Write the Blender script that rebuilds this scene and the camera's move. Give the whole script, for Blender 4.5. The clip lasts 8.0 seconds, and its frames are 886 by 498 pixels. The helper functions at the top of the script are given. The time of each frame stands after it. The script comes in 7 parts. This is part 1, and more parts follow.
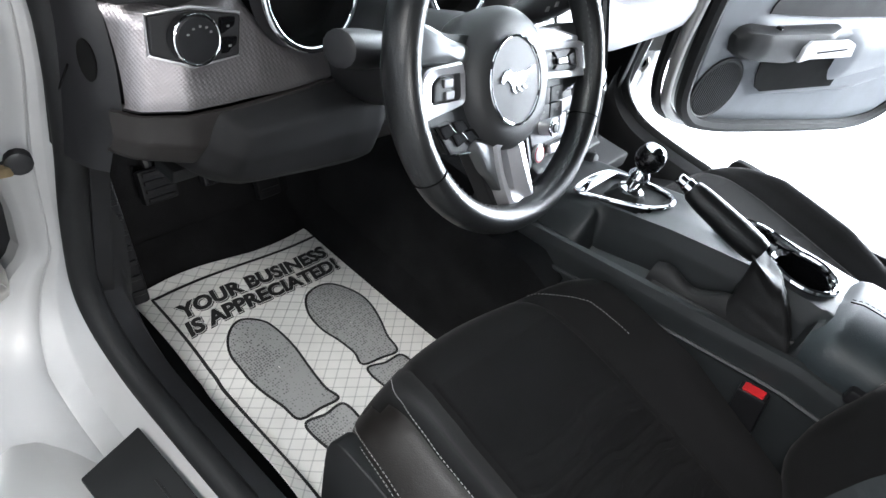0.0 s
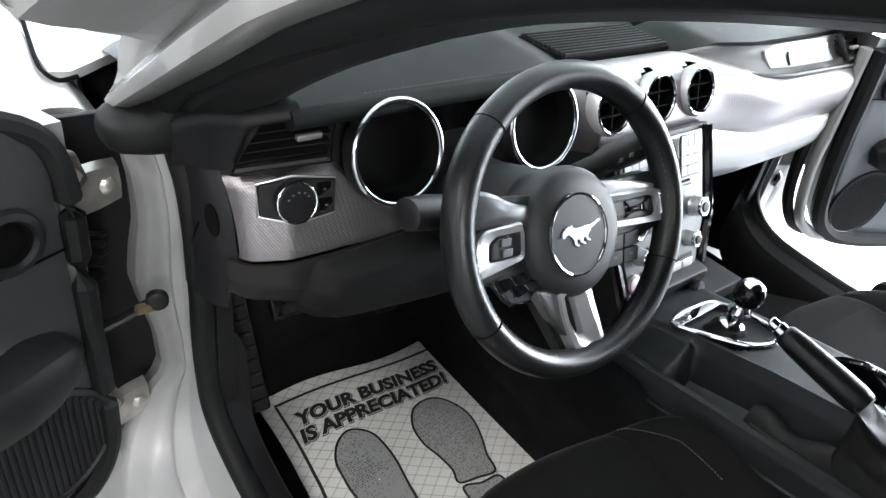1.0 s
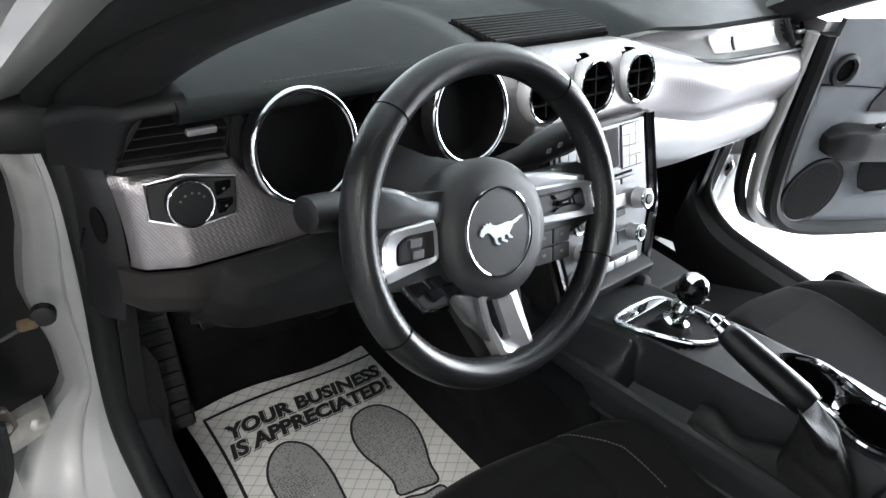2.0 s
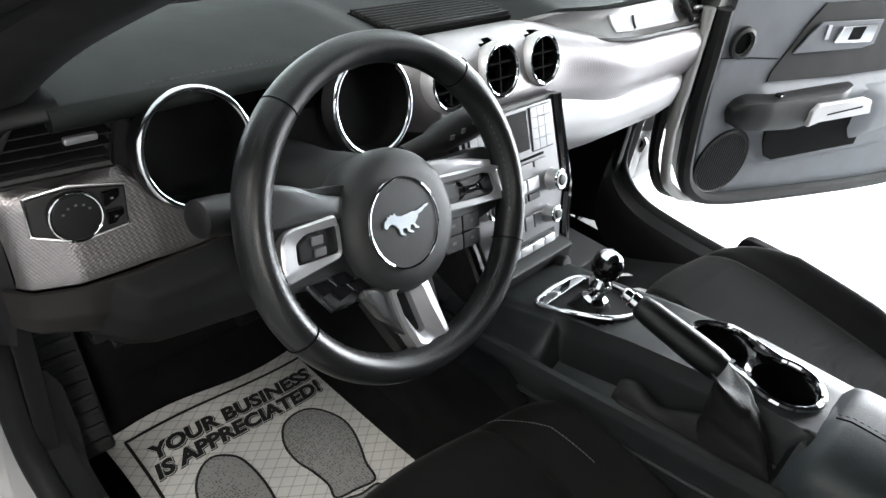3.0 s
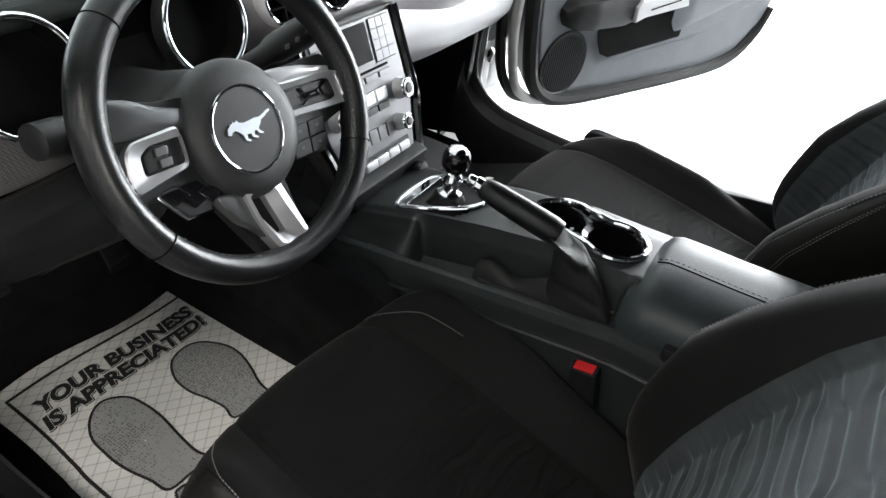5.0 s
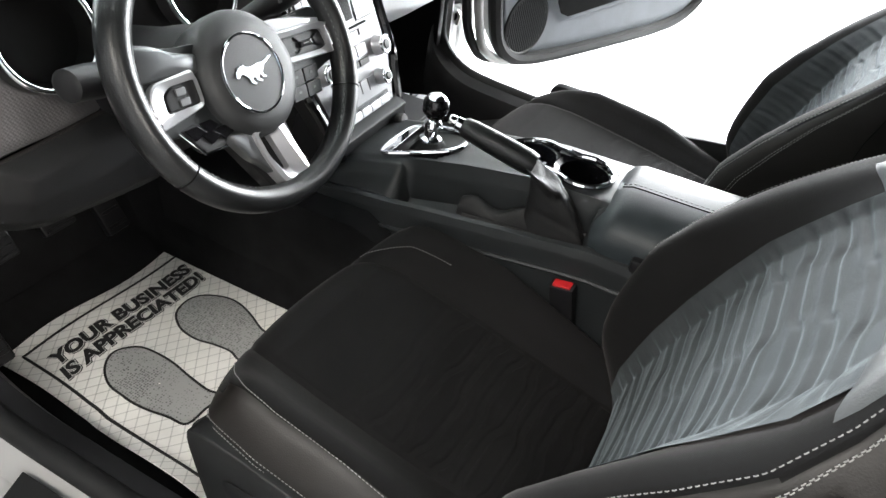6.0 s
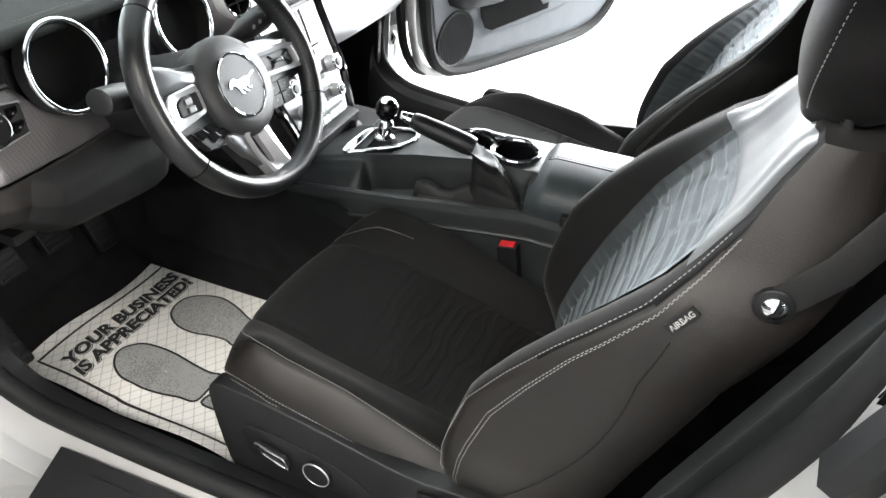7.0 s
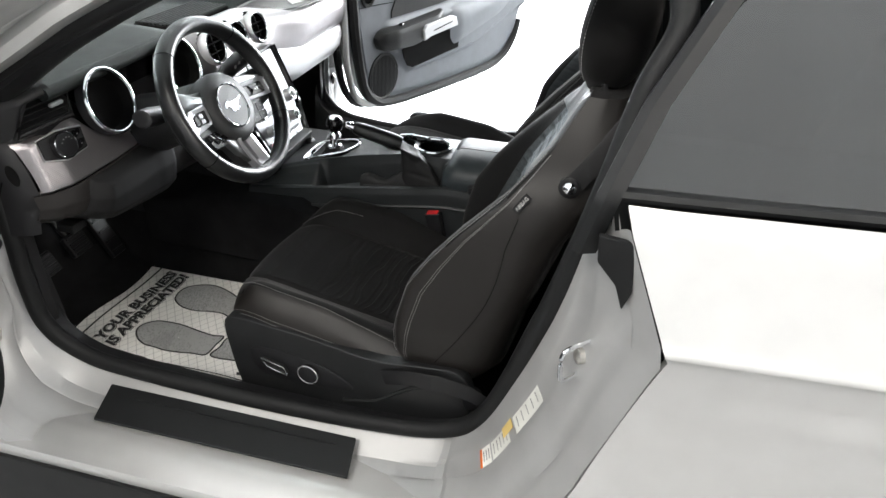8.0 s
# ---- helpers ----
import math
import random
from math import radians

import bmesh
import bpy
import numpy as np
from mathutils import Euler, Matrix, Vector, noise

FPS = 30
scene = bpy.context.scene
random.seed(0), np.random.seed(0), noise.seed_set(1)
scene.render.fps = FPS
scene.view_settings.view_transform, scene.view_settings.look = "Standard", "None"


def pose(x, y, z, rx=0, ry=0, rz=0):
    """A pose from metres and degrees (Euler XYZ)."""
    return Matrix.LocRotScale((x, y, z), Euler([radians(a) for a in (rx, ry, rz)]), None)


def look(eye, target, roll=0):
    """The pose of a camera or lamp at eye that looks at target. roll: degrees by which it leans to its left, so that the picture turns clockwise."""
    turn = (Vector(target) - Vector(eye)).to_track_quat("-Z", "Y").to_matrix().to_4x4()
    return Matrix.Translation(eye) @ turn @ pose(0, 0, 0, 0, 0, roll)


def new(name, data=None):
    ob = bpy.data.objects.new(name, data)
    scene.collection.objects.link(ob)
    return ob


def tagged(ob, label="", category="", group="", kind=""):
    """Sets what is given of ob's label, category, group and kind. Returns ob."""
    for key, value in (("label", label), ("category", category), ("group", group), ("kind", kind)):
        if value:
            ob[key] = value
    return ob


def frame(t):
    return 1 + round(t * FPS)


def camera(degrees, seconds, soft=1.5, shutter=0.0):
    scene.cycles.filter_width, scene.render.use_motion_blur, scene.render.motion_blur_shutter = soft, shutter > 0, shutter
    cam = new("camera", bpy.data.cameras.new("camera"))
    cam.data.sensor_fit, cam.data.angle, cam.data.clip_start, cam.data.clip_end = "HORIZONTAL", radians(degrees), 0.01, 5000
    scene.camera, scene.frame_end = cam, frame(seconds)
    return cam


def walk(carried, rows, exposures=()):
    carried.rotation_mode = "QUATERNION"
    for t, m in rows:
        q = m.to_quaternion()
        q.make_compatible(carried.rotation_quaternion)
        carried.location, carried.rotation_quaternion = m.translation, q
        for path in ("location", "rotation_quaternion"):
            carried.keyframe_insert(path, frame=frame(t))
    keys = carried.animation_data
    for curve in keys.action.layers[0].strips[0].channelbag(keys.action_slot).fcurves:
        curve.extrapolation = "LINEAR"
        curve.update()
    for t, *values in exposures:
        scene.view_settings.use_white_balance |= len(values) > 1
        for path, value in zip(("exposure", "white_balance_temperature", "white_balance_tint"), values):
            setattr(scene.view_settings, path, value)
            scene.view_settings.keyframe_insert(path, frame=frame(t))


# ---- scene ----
cam = camera(66.0, 8.0)
PATH = [
    (0, (-0.961, -0.308, 1.18), (0.428, 0.45, -0.043), 19.3),
    (0.5, (-0.956, -0.331, 1.235), (0.296, 0.724, 0.086), 13.9),
    (1, (-0.91, -0.365, 1.28), (0.229, 0.84, 0.161), 10.2),
    (2.5, (-0.804, -0.365, 1.252), (0.449, 0.727, 0.14), 10.1),
    (3, (-0.794, -0.381, 1.255), (0.523, 0.64, 0.149), 9.4),
    (3.5, (-0.786, -0.402, 1.258), (0.588, 0.538, 0.151), 8.7),
    (4, (-0.788, -0.425, 1.256), (0.628, 0.422, 0.126), 8.5),
    (4.5, (-0.803, -0.444, 1.252), (0.633, 0.315, 0.086), 8.7),
    (6, (-0.941, -0.494, 1.25), (0.514, 0.099, 0.012), 8.0),
    (6.5, (-1.031, -0.514, 1.257), (0.468, 0.023, 0.048), 6.9),
    (7, (-1.139, -0.557, 1.296), (0.413, -0.076, 0.13), 5.4),
    (7.5, (-1.326, -0.639, 1.336), (0.296, -0.178, 0.261), 3.9),
    (8, (-1.558, -0.711, 1.389), (0.108, -0.341, 0.345), 2.7),
]
walk(cam, [(t, look(eye, target, roll)) for t, eye, target, roll in PATH],
     exposures=[(0, 0.88, 6050, 10), (0.5, 0.60, 6050, 10), (1.0, 0.36, 6200, 10), (2.5, 0.28, 6300, 10), (3.5, 0.09, 6500, 10), (4.5, -0.10, 6500, 10), (5.0, 0.12, 6500, 10),
                (6.0, 0.82, 6550, 10), (6.5, 1.02, 6550, 10), (7.5, 1.10, 6550, 10), (8.0, 0.34, 6500, 10)])

# ---- light ----
scene.view_settings.exposure = 0.0
world = bpy.data.worlds.new("world")
scene.world = world
world.use_nodes = True
wn = world.node_tree.nodes
wn["Background"].inputs[0].default_value = (0.75, 0.87, 1.0, 1)
wn["Background"].inputs[1].default_value = 0.15


def area_lamp(name, at, target, sx, sy, watts, colour=(1, 1, 1)):
    lamp = bpy.data.lights.new(name, "AREA")
    lamp.shape, lamp.size, lamp.size_y, lamp.energy, lamp.color = "RECTANGLE", sx, sy, watts, colour
    ob = new(name, lamp)
    ob.matrix_world = look(at, target)
    return ob


# daylight from an assumed bay door, a front fill lamp, and fill lamps added under the ceiling
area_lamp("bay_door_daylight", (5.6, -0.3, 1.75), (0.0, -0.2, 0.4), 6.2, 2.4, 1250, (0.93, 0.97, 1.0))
# unseen fill from the front; the wall there has no window
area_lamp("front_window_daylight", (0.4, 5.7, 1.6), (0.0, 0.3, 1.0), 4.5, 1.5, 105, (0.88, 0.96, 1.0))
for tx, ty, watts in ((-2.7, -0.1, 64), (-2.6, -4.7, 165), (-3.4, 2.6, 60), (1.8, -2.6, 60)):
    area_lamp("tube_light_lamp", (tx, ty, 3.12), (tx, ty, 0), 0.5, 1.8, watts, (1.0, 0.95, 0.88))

# ---- materials ----


def surface(name, colour, rough=0.6, metal=0.0, var=0.12, scale=18.0, bump=0.0, bscale=400.0, coat=0.0, spec=0.5):
    m = bpy.data.materials.new(name)
    m.use_nodes = True
    nt = m.node_tree
    n, l = nt.nodes, nt.links
    b = n["Principled BSDF"]
    b.inputs["Metallic"].default_value = metal
    b.inputs["Specular IOR Level"].default_value = spec
    b.inputs["Coat Weight"].default_value = coat
    b.inputs["Coat Roughness"].default_value = 0.06
    tc = n.new("ShaderNodeTexCoord")
    big, fine = n.new("ShaderNodeTexNoise"), n.new("ShaderNodeTexNoise")
    big.inputs["Scale"].default_value, big.inputs["Detail"].default_value = scale, 5
    fine.inputs["Scale"].default_value, fine.inputs["Detail"].default_value = bscale, 3
    l.new(tc.outputs["Object"], big.inputs["Vector"])
    l.new(tc.outputs["Object"], fine.inputs["Vector"])
    ramp = n.new("ShaderNodeValToRGB")
    c = Vector(colour)
    ramp.color_ramp.elements[0].color = (*(c * (1 - var)), 1)
    ramp.color_ramp.elements[1].color = (*(c * (1 + var)), 1)
    ramp.color_ramp.elements[0].position, ramp.color_ramp.elements[1].position = 0.3, 0.7
    l.new(big.outputs["Fac"], ramp.inputs["Fac"])
    l.new(ramp.outputs["Color"], b.inputs["Base Color"])
    mr = n.new("ShaderNodeMapRange")
    mr.inputs["To Min"].default_value, mr.inputs["To Max"].default_value = rough * 0.82, min(1.0, rough * 1.18)
    l.new(big.outputs["Fac"], mr.inputs["Value"])
    l.new(mr.outputs["Result"], b.inputs["Roughness"])
    if bump:
        bp = n.new("ShaderNodeBump")
        bp.inputs["Strength"].default_value, bp.inputs["Distance"].default_value = bump, 0.001
        l.new(fine.outputs["Fac"], bp.inputs["Height"])
        l.new(bp.outputs["Normal"], b.inputs["Normal"])
    return m


def weave(m, scale, depth, strength=0.5, kind="dots"):
    """Adds a fine woven or dimpled relief to a material made by surface()."""
    nt = m.node_tree
    n, l = nt.nodes, nt.links
    b = n["Principled BSDF"]
    tc = n.new("ShaderNodeTexCoord")
    mp = n.new("ShaderNodeMapping")
    mp.inputs["Rotation"].default_value = (0.6, 0.5, 0.785)
    l.new(tc.outputs["Object"], mp.inputs["Vector"])
    v = n.new("ShaderNodeTexVoronoi" if kind == "dots" else "ShaderNodeTexWave")
    v.inputs["Scale"].default_value = scale
    if kind == "dots":
        v.inputs["Randomness"].default_value = 0.0
    l.new(mp.outputs["Vector"], v.inputs["Vector"])
    bp = n.new("ShaderNodeBump")
    bp.inputs["Strength"].default_value, bp.inputs["Distance"].default_value = strength, depth
    l.new(v.outputs[0], bp.inputs["Height"])
    l.new(bp.outputs["Normal"], b.inputs["Normal"])
    return m


M = {}
M["pad"] = surface("dash_vinyl", (0.0100, 0.0122, 0.0116), 0.62, bump=0.25, bscale=700, spec=0.13)
M["black"] = surface("black_plastic", (0.008, 0.008, 0.009), 0.5, bump=0.12, bscale=900, spec=0.35)
M["charcoal"] = surface("charcoal_plastic", (0.009, 0.0095, 0.010), 0.48, bump=0.2, bscale=800, spec=0.35)
M["console"] = surface("console_plastic", (0.0160, 0.0180, 0.0190), 0.42, bump=0.15, bscale=900, spec=0.4)
M["gloss"] = surface("gloss_black", (0.006, 0.006, 0.007), 0.12, var=0.05)
M["knee"] = surface("dark_knee_plastic", (0.0075, 0.0075, 0.0078), 0.6, bump=0.2, bscale=800, spec=0.16)
M["knee_panel"] = surface("taupe_knee_plastic", (0.016, 0.0145, 0.014), 0.55, bump=0.2, bscale=800, spec=0.25)
# near-black: the shade in holes, slots and behind slats is put into the colour
M["void"] = surface("dark_cavity", (0.004, 0.004, 0.004), 0.8, spec=0.05)
M["leather"] = surface("black_leather", (0.010, 0.0105, 0.011), 0.31, bump=0.30, bscale=520, spec=0.45)
M["pad_leather"] = surface("armrest_leather", (0.022, 0.028, 0.031), 0.46, bump=0.3, bscale=520, spec=0.34)
M["boot"] = surface("matte_boot_leather", (0.0105, 0.0105, 0.011), 0.62, bump=0.4, bscale=420, spec=0.35)
M["silver_dash"] = weave(surface("dimpled_silver_trim", (0.285, 0.268, 0.275), 0.33, metal=0.85, var=0.05), 330, 0.0007, 0.6)
M["silver_plain"] = surface("silver_satin_trim", (0.54, 0.54, 0.55), 0.42, metal=0.35, var=0.04)
M["stack_silver"] = surface("stack_silver_paint", (0.18, 0.18, 0.187), 0.36, metal=0.55, var=0.05)
M["strip"] = surface("grey_satin_strip", (0.13, 0.125, 0.125), 0.35, metal=0.4, var=0.08)
M["satin"] = surface("satin_chrome", (0.55, 0.55, 0.57), 0.32, metal=0.7, var=0.02)
M["sleeve"] = surface("dark_satin_sleeve", (0.16, 0.165, 0.17), 0.34, metal=0.75, var=0.03)
# polished metal; its blue tint stands for the reflected sky
M["emblem"] = surface("sky_tinted_emblem", (0.78, 0.84, 0.90), 0.36, metal=1.0, var=0.03)
M["chrome"] = surface("chrome", (0.82, 0.83, 0.85), 0.06, metal=1.0, var=0.02)
M["cloth"] = weave(surface("charcoal_seat_cloth", (0.0075, 0.0072, 0.0073), 0.9, var=0.2, scale=9, spec=0.12), 900, 0.0004, 0.4)
# backrest insert: the light from the windscreen is put into its colour and tint
M["insert"] = surface("front_lit_seat_insert", (0.030, 0.034, 0.036), 0.8, var=0.2, scale=14, bump=0.4, bscale=700, spec=0.2)
M["insert"].node_tree.nodes["Principled BSDF"].inputs["Sheen Weight"].default_value = 0.34
M["insert"].node_tree.nodes["Principled BSDF"].inputs["Sheen Roughness"].default_value = 0.35
M["insert"].node_tree.nodes["Principled BSDF"].inputs["Sheen Tint"].default_value = (0.80, 0.93, 1.0, 1)
# cushion copy of the insert fabric, without that light in its colour
M["cushion_cloth"] = weave(surface("ribbed_seat_cloth", (0.0066, 0.0063, 0.0064), 0.9, var=0.3, scale=12, spec=0.12), 700, 0.0005, 0.5)
for key in ("cloth", "cushion_cloth"):
    fuzz = M[key].node_tree.nodes["Principled BSDF"].inputs
    fuzz["Sheen Weight"].default_value, fuzz["Sheen Roughness"].default_value = 0.085, 0.35
    fuzz["Sheen Tint"].default_value = (1.0, 0.96, 0.94, 1)
M["rear_trim"] = surface("grey_rear_trim", (0.017, 0.019, 0.0195), 0.5, bump=0.2, bscale=700)
M["side_vinyl"] = surface("brown_black_side_vinyl", (0.0105, 0.0090, 0.0080), 0.50, var=0.10, scale=10, bump=0.3, bscale=600, spec=0.4)
M["grime"] = surface("greasy_dark_steel", (0.17, 0.145, 0.12), 0.5, metal=0.6, var=0.4, scale=50, bump=0.3, bscale=300)
# grey yoke vinyl, lightened to hold the daylight that falls on it
M["yoke"] = surface("daylit_grey_yoke_vinyl", (0.085, 0.090, 0.094), 0.5, var=0.10, scale=10, bump=0.3, bscale=600, spec=0.4)
M["hub"] = surface("airbag_cover_vinyl", (0.026, 0.027, 0.028), 0.5, bump=0.3, bscale=800, spec=0.4)
M["thread"] = surface("pale_thread", (0.26, 0.255, 0.25), 0.8)
M["dark_thread"] = surface("dark_thread", (0.05, 0.05, 0.05), 0.8)
M["carpet"] = surface("black_carpet", (0.011, 0.011, 0.0115), 0.95, spec=0.05, var=0.3, bump=0.9, bscale=500)
M["rubber"] = surface("rubber_seal", (0.0075, 0.0078, 0.0082), 0.62, bump=0.15, bscale=300, spec=0.28)
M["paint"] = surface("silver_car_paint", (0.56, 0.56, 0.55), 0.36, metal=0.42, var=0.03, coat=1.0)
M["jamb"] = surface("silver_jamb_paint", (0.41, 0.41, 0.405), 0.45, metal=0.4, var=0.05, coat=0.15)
# passenger door vinyl; its strong daylight is put into the pale colour
M["door"] = surface("daylit_door_vinyl", (0.125, 0.135, 0.150), 0.55, bump=0.25, bscale=700)
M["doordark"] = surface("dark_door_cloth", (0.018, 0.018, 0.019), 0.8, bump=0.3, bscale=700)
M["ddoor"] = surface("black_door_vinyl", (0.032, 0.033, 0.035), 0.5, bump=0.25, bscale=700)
M["red"] = surface("red_plastic", (0.45, 0.012, 0.015), 0.35)
M["white"] = surface("white_card", (0.75, 0.74, 0.70), 0.6)
M["label_orange"] = surface("orange_label", (0.75, 0.16, 0.02), 0.5)
M["label_yellow"] = surface("yellow_label", (0.62, 0.46, 0.16), 0.5)
M["label_pale"] = surface("pale_label", (0.62, 0.62, 0.58), 0.5)
M["ink"] = surface("black_ink", (0.012, 0.012, 0.012), 0.7, var=0.3)
M["floor"] = surface("grey_epoxy_floor", (0.22, 0.225, 0.23), 0.3, var=0.06, scale=1.5)
M["wall"] = surface("pale_grey_wall", (0.52, 0.52, 0.52), 0.7, var=0.05, scale=1.2)
M["ceiling"] = surface("grey_ceiling_paint", (0.80, 0.80, 0.80), 0.8, var=0.05, scale=1.0)
M["steel"] = surface("raw_steel", (0.60, 0.58, 0.54), 0.34, metal=0.8, var=0.25, scale=40)
M["brass"] = surface("greased_brass", (0.34, 0.26, 0.15), 0.45, metal=0.8, var=0.3, scale=60)
M["icon"] = surface("pale_icon", (0.13, 0.13, 0.13), 0.6)
M["green"] = surface("green_print", (0.05, 0.30, 0.10), 0.6)


def paper():
    m = surface("white_mat_paper", (0.80, 0.79, 0.75), 0.75, var=0.08, scale=9, bump=0.3, bscale=160)
    nt = m.node_tree
    n, l = nt.nodes, nt.links
    b = n["Principled BSDF"]
    src = b.inputs["Base Color"].links[0].from_socket
    tc = n.new("ShaderNodeTexCoord")
    lines = []
    for ang in (0.95, -0.95):
        mp = n.new("ShaderNodeMapping")
        mp.inputs["Rotation"].default_value = (0, 0, ang)
        wv = n.new("ShaderNodeTexWave")
        wv.inputs["Scale"].default_value = 17.0
        wv.inputs["Distortion"].default_value = 0.15
        rp = n.new("ShaderNodeValToRGB")
        rp.color_ramp.elements[0].position, rp.color_ramp.elements[1].position = 0.0, 0.05
        rp.color_ramp.elements[0].color, rp.color_ramp.elements[1].color = (0.62, 0.62, 0.62, 1), (1, 1, 1, 1)
        l.new(tc.outputs["Object"], mp.inputs["Vector"])
        l.new(mp.outputs["Vector"], wv.inputs["Vector"])
        l.new(wv.outputs["Fac"], rp.inputs["Fac"])
        lines.append(rp)
    cur = src
    for rp in lines:
        mx = n.new("ShaderNodeMix")
        mx.data_type, mx.blend_type = "RGBA", "MULTIPLY"
        mx.inputs["Factor"].default_value = 0.8
        l.new(cur, mx.inputs["A"])
        l.new(rp.outputs["Color"], mx.inputs["B"])
        cur = mx.outputs["Result"]
    l.new(cur, b.inputs["Base Color"])
    return m


M["paper"] = paper()


def stipple():
    m = surface("stippled_footprint", (0.24, 0.24, 0.23), 0.8, var=0.1)
    nt = m.node_tree
    n, l = nt.nodes, nt.links
    b = n["Principled BSDF"]
    tc, v, rp = n.new("ShaderNodeTexCoord"), n.new("ShaderNodeTexVoronoi"), n.new("ShaderNodeValToRGB")
    v.inputs["Scale"].default_value = 230
    v.inputs["Randomness"].default_value = 0.45
    rp.color_ramp.elements[0].position, rp.color_ramp.elements[1].position = 0.22, 0.46
    rp.color_ramp.elements[0].color, rp.color_ramp.elements[1].color = (0.13, 0.13, 0.13, 1), (0.36, 0.36, 0.35, 1)
    l.new(tc.outputs["Object"], v.inputs["Vector"])
    l.new(v.outputs["Distance"], rp.inputs["Fac"])
    l.new(rp.outputs["Color"], b.inputs["Base Color"])
    return m


M["sole"] = stipple()


def glass(name, colour, rough=0.0, alpha_mix=0.15):
    m = bpy.data.materials.new(name)
    m.use_nodes = True
    b = m.node_tree.nodes["Principled BSDF"]
    b.inputs["Base Color"].default_value = (*colour, 1)
    b.inputs["Roughness"].default_value = rough
    b.inputs["Transmission Weight"].default_value = 1.0
    b.inputs["IOR"].default_value = 1.45
    return m


M["glass"] = glass("clear_windscreen", (0.85, 0.9, 0.88))
M["tint"] = glass("tinted_glass", (0.05, 0.055, 0.06))
M["tint"].node_tree.nodes["Principled BSDF"].inputs["IOR"].default_value = 2.2


def glow(name, colour, power):
    m = bpy.data.materials.new(name)
    m.use_nodes = True
    b = m.node_tree.nodes["Principled BSDF"]
    b.inputs["Base Color"].default_value = (*colour, 1)
    b.inputs["Emission Color"].default_value = (*colour, 1)
    b.inputs["Emission Strength"].default_value = power
    return m


# glow for the tubes of the added ceiling fixtures
M["tube"] = glow("added_tube_glow", (1, 0.97, 0.93), 9.0)
M["daylight"] = glow("daylight_outside", (0.95, 0.98, 1.0), 5.0)

# ---- building helpers ----
WHERE = {}


def thing(name, at, label, category, group="", kind=""):
    ob = new(name)
    ob.empty_display_size = 0.1
    ob.location = at
    WHERE[ob] = Vector(at)
    return tagged(ob, label, category, group, kind)


def part(name, bm, material, parent=None, label="", smooth=38, at=None):
    """Links a bmesh in world coordinates as one mesh object under a thing or part."""
    bmesh.ops.remove_doubles(bm, verts=bm.verts, dist=1e-5)
    bmesh.ops.recalc_face_normals(bm, faces=bm.faces)
    lim = radians(smooth)
    for f in bm.faces:
        f.smooth = True
    for e in bm.edges:
        e.smooth = not (len(e.link_faces) == 2 and e.calc_face_angle(0) > lim)
    if at is None:
        lo = Vector([min(v.co[i] for v in bm.verts) for i in range(3)])
        hi = Vector([max(v.co[i] for v in bm.verts) for i in range(3)])
        at = (lo + hi) / 2
    at = Vector(at)
    bmesh.ops.translate(bm, verts=bm.verts, vec=-at)
    me = bpy.data.meshes.new(name)
    bm.to_mesh(me)
    bm.free()
    me.materials.append(material)
    ob = new(name, me)
    base = WHERE[parent] if parent else Vector((0, 0, 0))
    if parent:
        ob.parent = parent
    ob.location = at - base
    WHERE[ob] = at
    if len(me.polygons) < 500:
        ob.modifiers.new("weighted_normals", "WEIGHTED_NORMAL").keep_sharp = True
    return tagged(ob, label) if label else ob


def spline(pts, n, closed=False):
    """n points on a Catmull-Rom curve through pts."""
    p = [Vector(q) for q in pts]
    k = len(p)
    out = []
    segs = k if closed else k - 1
    for i in range(n):
        u = i / (n if closed else n - 1) * segs
        j = min(int(u), segs - 1)
        f = u - j
        if closed:
            a, b, c, d = p[(j - 1) % k], p[j % k], p[(j + 1) % k], p[(j + 2) % k]
        else:
            a, b, c, d = p[max(j - 1, 0)], p[j], p[min(j + 1, k - 1)], p[min(j + 2, k - 1)]
        out.append(0.5 * ((2 * b) + (c - a) * f + (2 * a - 5 * b + 4 * c - d) * f * f + (3 * b - a - 3 * c + d) * f ** 3))
    return out


def interp(x, xs, ys):
    return float(np.interp(x, xs, ys))


def slab(x0, x1, y0, y1, z0, z1, bev=0.003, seg=2, m=None, bm=None):
    own = bmesh.new()
    g = bmesh.ops.create_cube(own, size=1.0)
    for v in g["verts"]:
        v.co = Vector(((x0 + x1) / 2 + v.co.x * (x1 - x0), (y0 + y1) / 2 + v.co.y * (y1 - y0), (z0 + z1) / 2 + v.co.z * (z1 - z0)))
    if bev:
        bmesh.ops.bevel(own, geom=own.edges[:], offset=bev, segments=seg, affect="EDGES", profile=0.5)
    if m is not None:
        bmesh.ops.transform(own, matrix=m, verts=own.verts)
    if bm is None:
        return own
    me = bpy.data.meshes.new("tmp")
    own.to_mesh(me)
    own.free()
    bm.from_mesh(me)
    bpy.data.meshes.remove(me)
    return bm


def prism(poly, vec, bev=0.002, seg=2):
    bm = bmesh.new()
    vs = [bm.verts.new(p) for p in poly]
    f = bm.faces.new(vs)
    r = bmesh.ops.extrude_face_region(bm, geom=[f])
    bmesh.ops.translate(bm, verts=[g for g in r["geom"] if isinstance(g, bmesh.types.BMVert)], vec=Vector(vec))
    bmesh.ops.recalc_face_normals(bm, faces=bm.faces)
    if bev:
        bmesh.ops.bevel(bm, geom=bm.edges[:], offset=bev, segments=seg, affect="EDGES", profile=0.5, clamp_overlap=True)
    return bm


